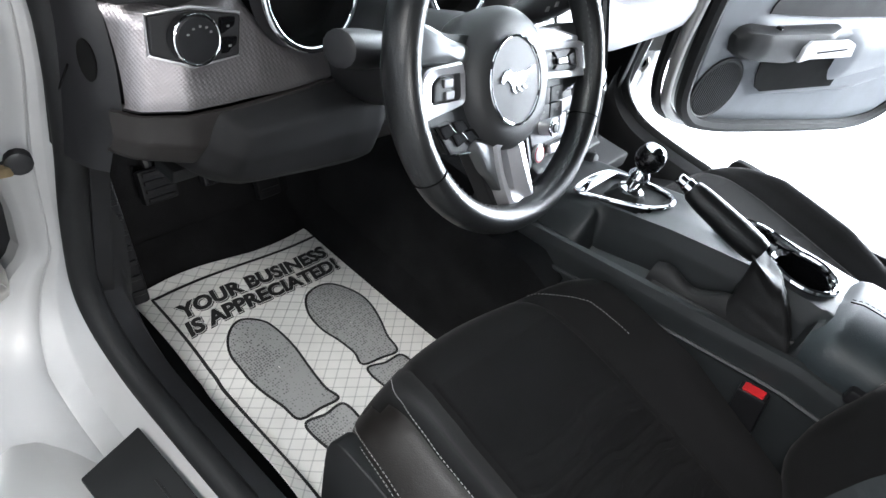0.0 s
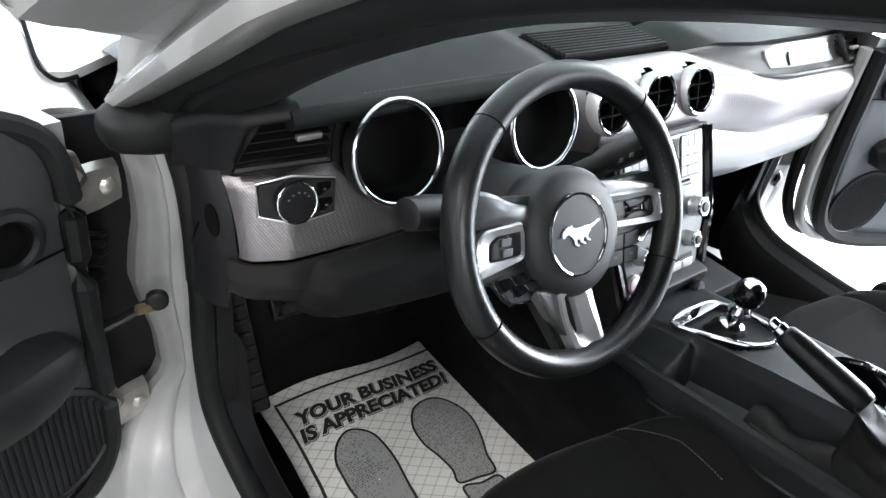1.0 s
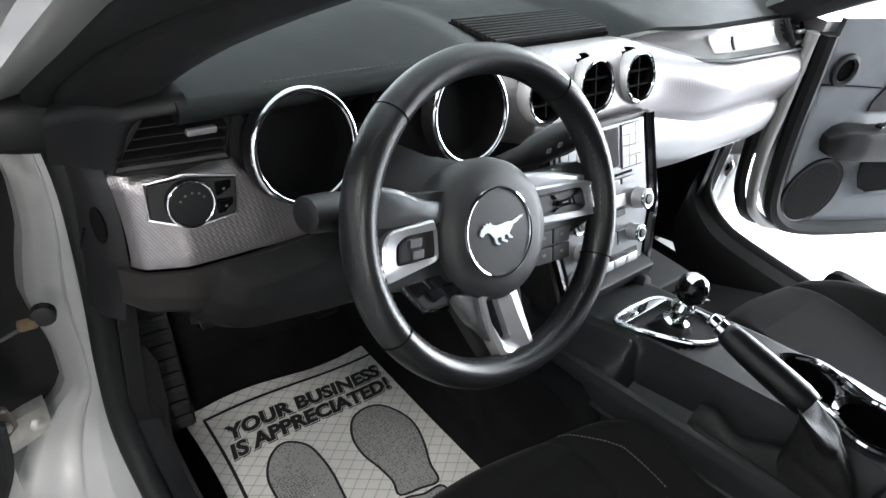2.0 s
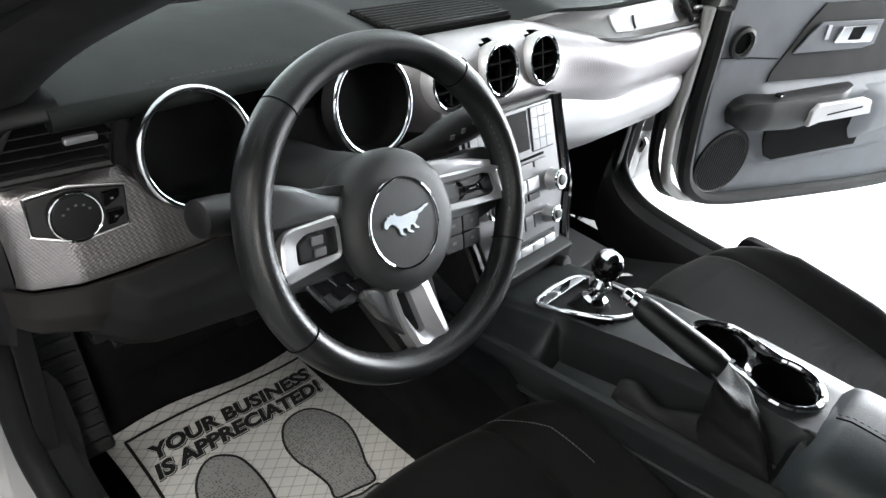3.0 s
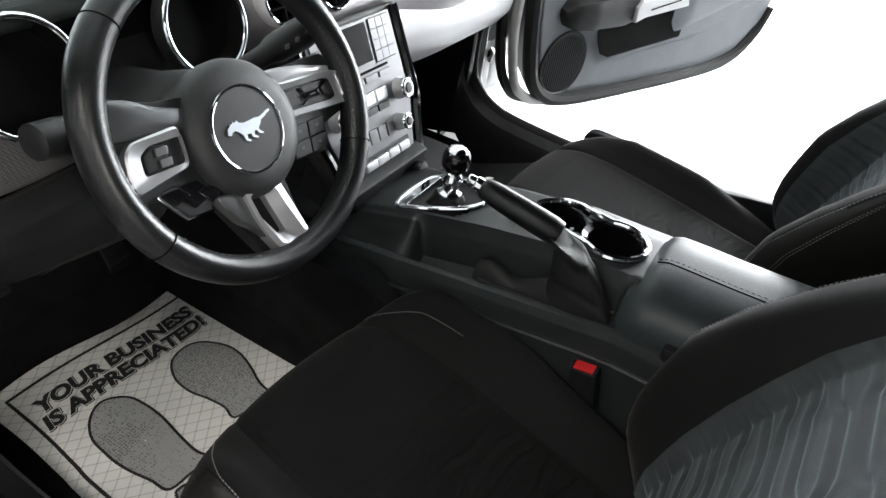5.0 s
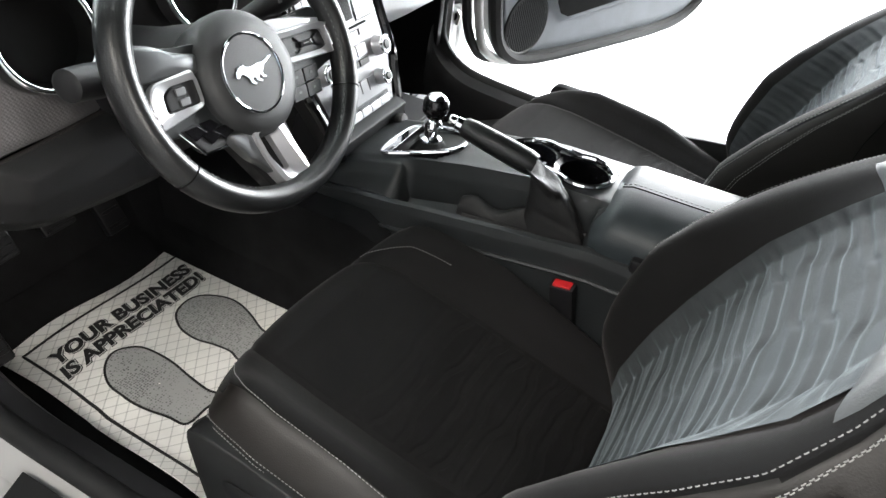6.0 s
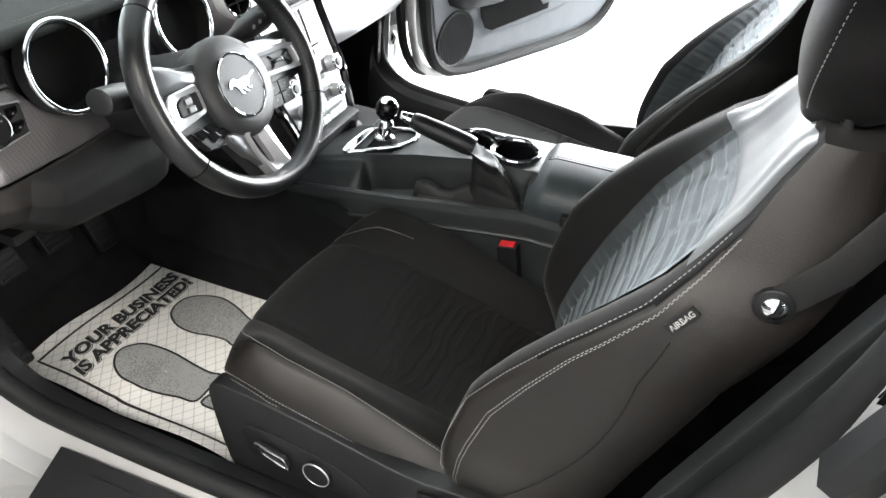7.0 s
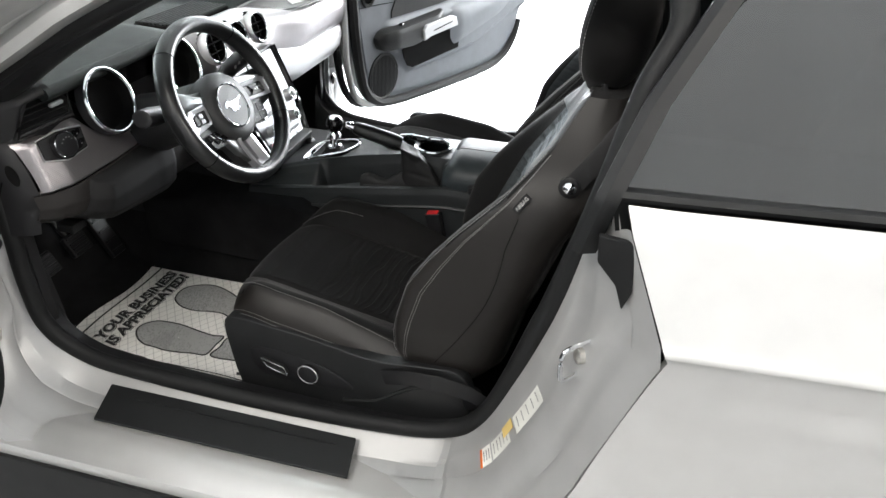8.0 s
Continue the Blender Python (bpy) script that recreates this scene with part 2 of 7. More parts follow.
def loft(rings, cap=True, closed=True, loop=False, bm=None, first=True, last=True):
    bm = bm or bmesh.new()
    vv = [[bm.verts.new(p) for p in r] for r in rings]
    k = len(vv[0])
    pairs = list(zip(vv, vv[1:])) + ([(vv[-1], vv[0])] if loop else [])
    for a, b in pairs:
        for i in range(k if closed else k - 1):
            j = (i + 1) % k
            bm.faces.new((a[i], a[j], b[j], b[i]))
    if cap and closed and not loop:
        if first:
            bm.faces.new(vv[0])
        if last:
            bm.faces.new(list(reversed(vv[-1])))
    return bm


def tube(path, r, n=10, loop=False, flat=1.0, bm=None, up=(0, 0, 1)):
    """A round (or flattened) bar along a path; r: one radius or one for each point."""
    pts = [Vector(p) for p in path]
    k = len(pts)
    rings = []
    for i, p in enumerate(pts):
        a = pts[(i - 1) % k] if loop else pts[max(i - 1, 0)]
        b = pts[(i + 1) % k] if loop else pts[min(i + 1, k - 1)]
        t = (b - a).normalized()
        s = t.cross(Vector(up))
        if s.length < 1e-4:
            s = t.cross(Vector((1, 0, 0)))
        s.normalize()
        w = s.cross(t)
        rr = r[i] if isinstance(r, (list, tuple)) else r
        rings.append([p + s * (rr * math.cos(q)) + w * (rr * flat * math.sin(q)) for q in [2 * math.pi * j / n for j in range(n)]])
    return loft(rings, cap=not loop, loop=loop, bm=bm)


def basis(axis, up=(0, 0, 1)):
    w = Vector(axis).normalized()
    s = Vector(up).cross(w)
    if s.length < 1e-4:
        s = Vector((1, 0, 0))
    s.normalize()
    return s, w.cross(s), w


def lathe(profile, origin, axis, n=32, sx=1.0, sy=1.0, bm=None, up=(0, 0, 1), first=True, last=True):
    """Turns (radius, height) pairs round an axis."""
    s, u, w = basis(axis, up)
    o = Vector(origin)
    rings = [[o + w * h + s * (r * sx * math.cos(q)) + u * (r * sy * math.sin(q)) for q in [2 * math.pi * j / n for j in range(n)]] for r, h in profile]
    return loft(rings, bm=bm, first=first, last=last)


def sheet(fn, nu, nv, thick=0.0, away=(0, 0.6, -0.8)):
    """A surface fn(u, v) over the unit square, with a thickness towards its hidden side."""
    bm = bmesh.new()
    g = [[bm.verts.new(fn(i / (nu - 1), j / (nv - 1))) for j in range(nv)] for i in range(nu)]
    for i in range(nu - 1):
        for j in range(nv - 1):
            bm.faces.new((g[i][j], g[i + 1][j], g[i + 1][j + 1], g[i][j + 1]))
    if thick:
        bm.normal_update()
        away = Vector(away)
        sgn = 1 if sum(f.normal.dot(away) * f.calc_area() for f in bm.faces) > 0 else -1
        h = [[bm.verts.new(v.co + v.normal * (sgn * thick)) for v in r] for r in g]
        for i in range(nu - 1):
            for j in range(nv - 1):
                bm.faces.new((h[i][j], h[i][j + 1], h[i + 1][j + 1], h[i + 1][j]))
        for i in range(nu - 1):
            bm.faces.new((g[i][0], h[i][0], h[i + 1][0], g[i + 1][0]))
            bm.faces.new((g[i][nv - 1], g[i + 1][nv - 1], h[i + 1][nv - 1], h[i][nv - 1]))
        for j in range(nv - 1):
            bm.faces.new((g[0][j], g[0][j + 1], h[0][j + 1], h[0][j]))
            bm.faces.new((g[nu - 1][j], h[nu - 1][j], h[nu - 1][j + 1], g[nu - 1][j + 1]))
    return bm


def torus(origin, axis, R, r, n=64, k=12, sx=1.0, sy=1.0, flat=1.0, bm=None, up=(0, 0, 1)):
    s, u, w = basis(axis, up)
    o = Vector(origin)
    rings = []
    for i in range(n):
        q = 2 * math.pi * i / n
        d = s * (math.cos(q) * sx) + u * (math.sin(q) * sy)
        c = o + d * R
        rings.append([c + d * (r * math.cos(a)) + w * (r * flat * math.sin(a)) for a in [2 * math.pi * j / k for j in range(k)]])
    return loft(rings, loop=True, bm=bm)


def stitches(path, up, length=0.004, gap=0.0035, r=0.0006):
    """Short threads along a path, lifted by up."""
    bm = bmesh.new()
    pts = [Vector(p) for p in path]
    d, acc = 0.0, 0.0
    step = length + gap
    cum = [0.0]
    for a, b in zip(pts, pts[1:]):
        cum.append(cum[-1] + (b - a).length)

    def at(s):
        for i in range(len(pts) - 1):
            if cum[i + 1] >= s:
                f = (s - cum[i]) / max(cum[i + 1] - cum[i], 1e-9)
                return pts[i].lerp(pts[i + 1], f)
        return pts[-1]
    while d + length < cum[-1]:
        a, b = at(d) + Vector(up), at(d + length) + Vector(up)
        tube([a, a.lerp(b, 0.5) + Vector(up) * 0.4, b], r, 5, bm=bm)
        d += step
    return bm


# ---- the room ----


def wall(name, x0, x1, y0, y1, z0, z1, label, mt="wall"):
    ob = part(name, slab(x0, x1, y0, y1, z0, z1, 0), M[mt])
    return tagged(ob, label, "wall", kind="structure")


tagged(part("ground", slab(-7, 9, -8, 8, -0.2, 0, 0), M["floor"]), "glossy pale grey epoxy workshop floor", "floor", kind="structure")
wall("wall_north", -6.2, 6.2, 6.0, 6.2, 0, 3.3, "plain grey painted workshop wall")
wall("wall_west", -6.2, -6.0, -6, 6.0, 0, 3.3, "plain grey painted workshop wall beside the car")
wall("wall_south", -6.2, 6.2, -6.2, -6.0, 0, 3.3, "plain grey painted wall behind the car")
wall("wall_east_front", 6.0, 6.2, 3.6, 6.0, 0, 3.3, "grey wall beside the open bay door")
wall("wall_east_back", 6.0, 6.2, -6.0, -3.4, 0, 3.3, "grey wall beside the open bay door")
wall("wall_east_head", 6.0, 6.2, -3.4, 3.6, 2.95, 3.3, "grey lintel over the open bay door")
tagged(part("ceiling", slab(-6.2, 6.2, -6.2, 6.2, 3.3, 3.5, 0), M["ceiling"]), "grey painted workshop ceiling", "ceiling", kind="structure")
# unseen glowing panel that stands in for daylight beyond the assumed bay door
tagged(part("backdrop", slab(8.4, 8.5, -7.5, 7.5, 0, 5, 0), M["daylight"]), "bright daylight outside the bay door", "backdrop", kind="structure")

# unseen fixtures, added so that each ceiling fill lamp has a body
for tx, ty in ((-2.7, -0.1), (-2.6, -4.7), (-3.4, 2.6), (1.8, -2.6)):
    fx = thing("ceiling_light", (tx, ty, 3.25), "unseen white ceiling light with two glowing tubes, added over a fill lamp", "ceiling light", "ceiling lights")
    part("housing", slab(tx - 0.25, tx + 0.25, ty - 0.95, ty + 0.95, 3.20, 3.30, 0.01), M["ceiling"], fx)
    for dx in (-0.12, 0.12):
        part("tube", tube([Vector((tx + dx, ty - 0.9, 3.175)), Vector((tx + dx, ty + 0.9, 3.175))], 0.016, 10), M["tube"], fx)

# ---- car body ----
body = thing("car_body", (0, -0.3, 0.15), "silver two-door coupe body with both doors open", "car")

# the driver's door opening: (x, y, z) along the inner lip, from the A-pillar foot down, back along the sill and up round the roof
LIP = [(-0.685, 0.335, 0.955), (-0.672, 0.325, 0.85), (-0.668, 0.320, 0.72), (-0.667, 0.325, 0.60), (-0.664, 0.312, 0.49), (-0.657, 0.24, 0.425), (-0.654, 0.12, 0.405),
       (-0.652, -0.12, 0.395), (-0.652, -0.36, 0.40), (-0.655, -0.52, 0.425), (-0.662, -0.60, 0.49), (-0.690, -0.657, 0.655), (-0.732, -0.710, 0.868),
       (-0.742, -0.740, 1.004), (-0.714, -0.768, 1.13), (-0.682, -0.795, 1.217), (-0.650, -0.74, 1.272), (-0.640, -0.50, 1.290), (-0.650, -0.27, 1.252),
       (-0.665, -0.10, 1.200), (-0.680, 0.05, 1.132), (-0.687, 0.20, 1.050)]


def lip(side):
    """The lip of one door opening; the passenger's is moved up and back to fit the camera's view."""
    out = []
    for x, y, z in LIP:
        if side > 0:
            y, z = y - 0.065, z + 0.075 * max(0, min(1, (0.75 - z) / 0.3))
        out.append(Vector((abs(x) * side, y, z)))
    return out


QP = [(0.826, 1.030), (0.842, 1.005), (0.862, 0.955), (0.887, 0.896), (0.899, 0.877), (0.893, 0.858), (0.880, 0.77), (0.877, 0.66), (0.885, 0.55), (0.895, 0.42), (0.890, 0.28), (0.865, 0.17)]


def quarter_front(z):
    """Front edge of the quarter panel at a height."""
    return interp(z, (0.17, 0.36, 0.46, 0.60, 0.865, 1.0, 1.05), (-0.60, -0.60, -0.70, -0.765, -0.840, -0.776, -0.758))


def quarter_x(z):
    """Half-width of the quarter panel at a height."""
    return min(spline([Vector((x, 0, h)) for x, h in QP], 120), key=lambda p: abs(p.z - z)).x


# steps of the rear door post, from the seal to the quarter panel
STEP = (0, 0, 0, 0.001, 0.011, 0.012, 0.002, 0.0, 0.004, 0.020, 0.022, 0.004, 0.001, 0.002, 0)


def opening(side):
    """Jamb, seal and their outward flare for one door opening; side -1 is the driver's."""
    path = spline(lip(side), 160, closed=True)
    mid = Vector((0, -0.2, 0.8))
    jam, fill = [], []
    k = len(path)
    for i, p in enumerate(path):
        t = (path[(i + 1) % k] - path[i - 1]).normalized()
        out = Vector((side, 0, 0)).cross(t) * 1.0
        if out.dot(p - mid) < 0:
            out.negate()
        out.normalize()
        x = Vector((side, 0, 0))
        roof = max(0.0, min(1.0, (p.z - 1.0) / 0.2))
        low = 1.0 - max(0.0, min(1.0, (p.z - 0.42) / 0.12))
        w = 1 - 0.62 * roof
        if p.y < -0.45:
            w = 1 - 0.90 * max(0.0, min(1.0, (p.z - 0.95) / 0.12))
        front = max(0.0, min(1.0, (p.y - 0.22) / 0.05)) * max(0.0, min(1.0, (p.z - 0.44) / 0.10))
        wavy = interp(p.z, (0.50, 0.60, 0.66, 0.70, 0.75, 0.79, 0.86, 0.92, 0.94), (0.75, 0.73, 0.65, 0.62, 0.66, 0.71, 0.72, 0.72, 0.85))
        w *= 1 - wavy * front * (1 if side < 0 else 0.2)
        rel = max(0.0, min(1.0, (-p.y - 0.42) / 0.12))
        prof = [(0.0, 0.012), (0.004, 0.022), (0.030 * w, 0.028 + 0.018 * low), (0.036 * w, 0.030 + 0.02 * low), (0.040 * w, 0.031 + 0.006 * rel + 0.022 * low), (0.066 * w, 0.034 + 0.006 * rel + 0.024 * low),
                (0.070 * w, 0.036 - 0.002 * rel + 0.024 * low), (0.076 * w, 0.036 - 0.003 * rel + 0.024 * low), (0.106 * w, 0.041 + 0.026 * low), (0.112 * w, 0.043 + 0.008 * rel + 0.026 * low), (0.130 * w, 0.046 + 0.010 * rel + 0.028 * low),
                (0.138 * w, 0.048 + 0.002 * rel + 0.028 * low), (0.144 * w, 0.049 + 0.001 * rel + 0.028 * low), (0.168 * w, 0.058 + 0.03 * low), (0.18 * w, 0.080 + 0.035 * low)]
        row = [p + x * a + out * b + Vector((0, -(0.42 * a + 0.05 * min(1, a / 0.02)) * front if side > 0 else 0, 0)) for a, b in prof]
        rear = max(0.0, min(1.0, (-p.y - 0.52) / 0.08)) * max(0.0, min(1.0, (1.04 - p.z) / 0.03))
        if rear > 0:
            z = min(max(row[-1].z, 0.30), 1.03)
            edge = Vector((side * (quarter_x(z) - 0.002), quarter_front(z) + 0.002, z))
            start = row[1]
            for k in range(2, len(row)):
                f = prof[k][0] / (0.18 * w) if w else 1.0
                row[k] = row[k].lerp(start.lerp(edge, f) + out * STEP[k], rear)
        jam.append(row)
    return path, jam


for side, nm in ((-1, "driver"), (1, "passenger")):
    path, jam = opening(side)
    bm = loft(jam, closed=False, loop=True)
    bmesh.ops.delete(bm, geom=[f for f in bm.faces if f.calc_center_median().z > 0.995 and f.calc_center_median().y < -0.45], context="FACES")
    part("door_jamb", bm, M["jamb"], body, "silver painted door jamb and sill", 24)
    seal = part("door_seal", tube(path, 0.017, 12, loop=True, up=(1, 0, 0)), M["rubber"], body, "black rubber door seal")

# sill scuff plate
for side in (-1, 1):
    pl = prism([Vector((side * x, y, z)) for x, y, z in ((-0.682, 0.175, 0.377), (-0.682, -0.362, 0.377), (-0.764, -0.374, 0.362), (-0.764, 0.16, 0.362))], (0, 0, 0.006), 0.002)
    plate = part("scuff_plate", pl, M["charcoal"], body, "dark plastic sill scuff plate")
    part("scuff_groove", slab(side * -0.705 - 0.0015, side * -0.705 + 0.0015, -0.33, 0.10, 0.3775, 0.3805, 0.0005), M["black"], plate)

# rocker under each door
for side in (-1, 1):
    pr = [(0.775, 0.352), (0.80, 0.350), (0.825, 0.338), (0.842, 0.332), (0.848, 0.318), (0.842, 0.25), (0.82, 0.18), (0.78, 0.15), (0.66, 0.15), (0.64, 0.34)]
    rings = [[Vector((side * x, y, z)) for x, z in pr] for y in (0.55, 0.2, -0.2, -0.62, -0.85)]
    part("rocker", loft(rings), M["paint"], body)
    part("side_skirt", slab(min(side * 0.845, side * 0.856), max(side * 0.845, side * 0.856), -0.62, 0.50, 0.16, 0.312, 0.004), M["charcoal"], body, "dark plastic side skirt")

# rear quarter panels with the shoulder crease
for side in (-1, 1):
    def fn(u, v, side=side):
        k = v * (len(QP) - 1)
        p = spline([Vector((x, 0, z)) for x, z in QP], 60)[int(round(v * 59))]
        y0 = quarter_front(p.z)
        y = y0 + (-2.35 - y0) * u
        flare = 0.03 * math.exp(-((y + 1.55) / 0.4) ** 2) * (1 if p.z < 0.8 else 0.3)
        taper = 0.10 * max(0, (-y - 1.5)) ** 1.5
        rise = 0.05 * max(0, -y - 0.8) * (1 if p.z > 0.75 else 0)
        return Vector((side * (p.x + flare - taper), y, p.z + rise))
    part("quarter_panel", sheet(fn, 26, 60, 0.012, (-side, 0, 0)), M["paint"], body, "silver quarter panel with a sharp shoulder crease")

# B-pillar: black trim outside the seal, above the belt
for side in (-1, 1):
    def bp(s, o):
        z = 0.950 + 0.370 * s
        y = interp(z, (0.90, 1.03, 1.13, 1.24, 1.32), (-0.699, -0.726, -0.764, -0.824, -0.904))
        x = interp(z, (0.90, 1.03, 1.24, 1.32), (0.80, 0.815, 0.69, 0.62))
        return Vector((side * (x + 0.004), y - o, z))
    rings = []
    for i in range(28):
        s = i / 27
        a, b = bp(s, 0.000), bp(s, 0.030)
        ins = Vector((-side * 0.028, -0.004, 0))
        rings.append([a, a.lerp(b, 0.35) + Vector((side * 0.008, 0, 0)), b, b + Vector((-side * 0.02, 0, 0)), b + ins, a + ins])
    part("b_pillar_trim", loft(rings), M["charcoal"], body, "black B-pillar trim and window seal")
    # torn hanging weatherstrip end
    fl = [Vector((side * 0.835, -0.738, 0.99)), Vector((side * 0.845, -0.782, 0.99)), Vector((side * 0.850, -0.788, 0.925)), Vector((side * 0.846, -0.780, 0.895)), Vector((side * 0.840, -0.768, 0.925)), Vector((side * 0.832, -0.742, 0.950))]
    part("weatherstrip_end", prism(fl, (side * -0.010, 0, 0), 0.003), M["rubber"], body)

# quarter window with its frame
for side in (-1, 1):
    def qg(u, v):
        z = 1.040 + 0.265 * v + 0.03 * u
        yf = interp(z, (1.03, 1.13, 1.24, 1.32), (-0.752, -0.792, -0.852, -0.925))
        y = yf + (-1.75 - yf) * u
        return Vector((side * (interp(z, (1.03, 1.24, 1.32), (0.806, 0.686, 0.62)) - 0.06 * u * u), y, z))
    win = part("quarter_window", sheet(qg, 12, 8, 0.004, (-side, 0, 0)), M["tint"], body, "dark tinted rear quarter window")
    part("belt_moulding", tube([qg(u, 0) + Vector((side * 0.006, 0, -0.006)) for u in [i / 15 for i in range(16)]], 0.011, 8, flat=0.8), M["charcoal"], win)

# roof, header, pillars, hood and windscreen


def roof_fn(u, v):
    y = -0.12 - 1.55 * u
    w = 0.60 - 0.03 * u
    x = (v * 2 - 1) * w
    edge = 1.245 + 0.075 * math.sin(math.pi * min(1, (u + 0.16) * 0.75))
    return Vector((x, y, edge + 0.055 * (1 - (x / w) ** 2)))


part("roof", sheet(roof_fn, 24, 24, 0.02, (0, 0, -1)), M["paint"], body)


def liner_fn(u, v):
    p = roof_fn(u * 0.96 + 0.02, v * 0.98 + 0.01)
    return p - Vector((0, 0, 0.035))


part("headliner", sheet(liner_fn, 16, 16, 0.008, (0, 0, 1)), M["charcoal"], body, "dark cloth headliner")
part("windscreen_header", loft([[Vector((x, -0.11 + dy - 0.02 * (x / 0.6) ** 2, 1.225 + dz + 0.05 * (1 - (x / 0.6) ** 2))) for dy, dz in ((-0.06, 0.0), (-0.03, 0.03), (0.02, 0.02), (0.03, -0.015), (-0.02, -0.035))] for x in [-0.6 + 0.1 * i for i in range(13)]]), M["charcoal"], body)

for side in (-1, 1):
    # A-pillar: painted outer skin
    def ap(s, q):
        y = 0.385 - 0.565 * s
        z = interp(y, (-0.18, -0.10, 0.05, 0.20, 0.37, 0.51, 0.62), (1.248, 1.222, 1.143, 1.050, 0.946, 0.875, 0.83))
        x = interp(y, (-0.18, 0.05, 0.62), (0.672, 0.700, 0.735))
        return Vector((side * x, y, z)) + q * interp(y, (0.15, 0.385), (1.0, 0.62))
    rings = []
    for i in range(20):
        s = i / 19
        rings.append([ap(s, Vector((side * a, 0, b))) for a, b in ((0.004, -0.014), (0.022, -0.006), (0.026, 0.012), (0.010, 0.034), (-0.03, 0.046), (-0.07, 0.040), (-0.07, 0.0))])
    part("a_pillar", loft(rings), M["paint"], body, "silver A-pillar beside the windscreen")
    # dark inner trim from the A-pillar's foot along the roof to the B-pillar
    pth = [p for p in spline(lip(side), 160, closed=True)]
    up = [p for p in pth if p.z > 0.955 and p.y > -0.70]
    up.sort(key=lambda p: -p.y)
    rings = []
    for p in up:
        dz = interp(p.y, (-0.8, -0.3, -0.1, 0.1, 0.3), (-0.03, -0.022, -0.020, -0.030, -0.045))
        rings.append([p + Vector((-side * a, 0, b)) for a, b in ((-0.004, 0.006), (0.012, dz * 0.5 - 0.008), (0.045, dz - 0.004), (0.080, dz), (0.100, dz + 0.018), (0.105, dz + 0.05), (0.05, 0.04))])
    part("pillar_trim", loft(rings), M["black"], body, "black inner trim of the A-pillar and roof rail")


def hood_fn(u, v):
    """The hood; its rear edge runs forward from the rounded corners to the cowl."""
    w = interp(u, (0, 0.05, 0.12, 0.25, 1), (0.764, 0.764, 0.754, 0.743, 0.722))
    x = (v * 2 - 1) * w
    y0 = interp(abs(x), (0, 0.60, 0.70, 0.735, 0.755, 0.764), (0.65, 0.60, 0.535, 0.508, 0.500, 0.512))
    y = y0 + (1.91 - y0) * u
    return Vector((x, y, 0.931 - 0.10 * u ** 1.5 + 0.065 * (1 - (x / w) ** 2) * min(1, 0.25 + u * 6) + 0.012 * math.exp(-((abs(x) - 0.42) / 0.07) ** 2)))


part("hood", sheet(hood_fn, 30, 70, 0.012, (0, 0, -1)), M["paint"], body, "silver hood")


def cowl_fn(u, v):
    x = (v * 2 - 1) * 0.70
    return Vector((x, 0.60 + 0.06 * u, 0.925 + 0.035 * (1 - (x / 0.7) ** 2)))


part("cowl", sheet(cowl_fn, 3, 30, 0.01, (0, 0, -1)), M["black"], body, "black cowl panel below the windscreen")
for side in (-1, 1):
    fp = [(0.728, 0.895), (0.744, 0.915), (0.752, 0.9225), (0.765, 0.926), (0.80, 0.925), (0.845, 0.895), (0.872, 0.84), (0.888, 0.74), (0.892, 0.60), (0.89, 0.40), (0.87, 0.20)]
    sp = spline([Vector((x, 0, z)) for x, z in fp], 40)

    def ff(u, v):
        p = sp[int(round(v * 39))]
        y0 = interp(p.z, (0.2, 0.6, 0.85, 0.92, 0.945), (0.43, 0.42, 0.41, 0.415, 0.43))
        y = y0 + (1.9 - y0) * u
        return Vector((side * (p.x + 0.02 * math.exp(-((y - 1.2) / 0.35) ** 2)), y, p.z - 0.10 * max(0, (y - 0.66) / 1.25) ** 1.5))
    part("front_fender", sheet(ff, 24, 40, 0.008, (-side, 0, 0)), M["paint"], body, "silver front fender")


def ws_fn(u, v):
    s = u
    y = 0.60 - 0.72 * s
    z = interp(y, (-0.12, 0.08, 0.24, 0.40, 0.60), (1.285, 1.195, 1.115, 1.035, 0.950))
    x = (v * 2 - 1) * interp(y, (-0.12, 0.6), (0.57, 0.69))
    return Vector((x, y, z + 0.03 * (1 - (v * 2 - 1) ** 2) - 0.035 * (v * 2 - 1) ** 8))


wsc = part("windscreen", sheet(ws_fn, 14, 20, 0.005, (0, 0, -1)), M["glass"], body, "clear laminated windscreen")
wsc.visible_shadow = False

# nose with grille and lamps, rear window


def nose_fn(u, v):
    x = (u * 2 - 1) * 0.87
    return Vector((x, 1.93 + 0.10 * (1 - (abs(x) / 0.87) ** 3) + 0.05 * math.sin(math.pi * v), 0.845 - 0.62 * v))


nose = part("front_bumper", sheet(nose_fn, 40, 20, 0.02, (0, -1, 0)), M["paint"], body, "silver front bumper")
part("grille", sheet(lambda u, v: nose_fn(0.22 + 0.56 * u, 0.12 + 0.30 * v) + Vector((0, 0.006, 0)), 20, 8, 0.006, (0, -1, 0)), M["black"], nose)
for u0 in (0.02, 0.80):
    part("headlight", sheet(lambda u, v: nose_fn(u0 + 0.18 * u, 0.08 + 0.18 * v) + Vector((0, 0.006, 0)), 12, 6, 0.006, (0, -1, 0)), M["chrome"], body, "clear headlight")


def rear_glass(u, v):
    x = (v * 2 - 1) * (0.56 + 0.10 * u)
    a = roof_fn(1.0, v)
    return Vector((x, -1.66 - 0.34 * u, (a.z - 0.004) * (1 - u) + 1.083 * u))


part("rear_window", sheet(rear_glass, 10, 16, 0.005, (0, 0, -1)), M["tint"], body, "dark tinted rear window")

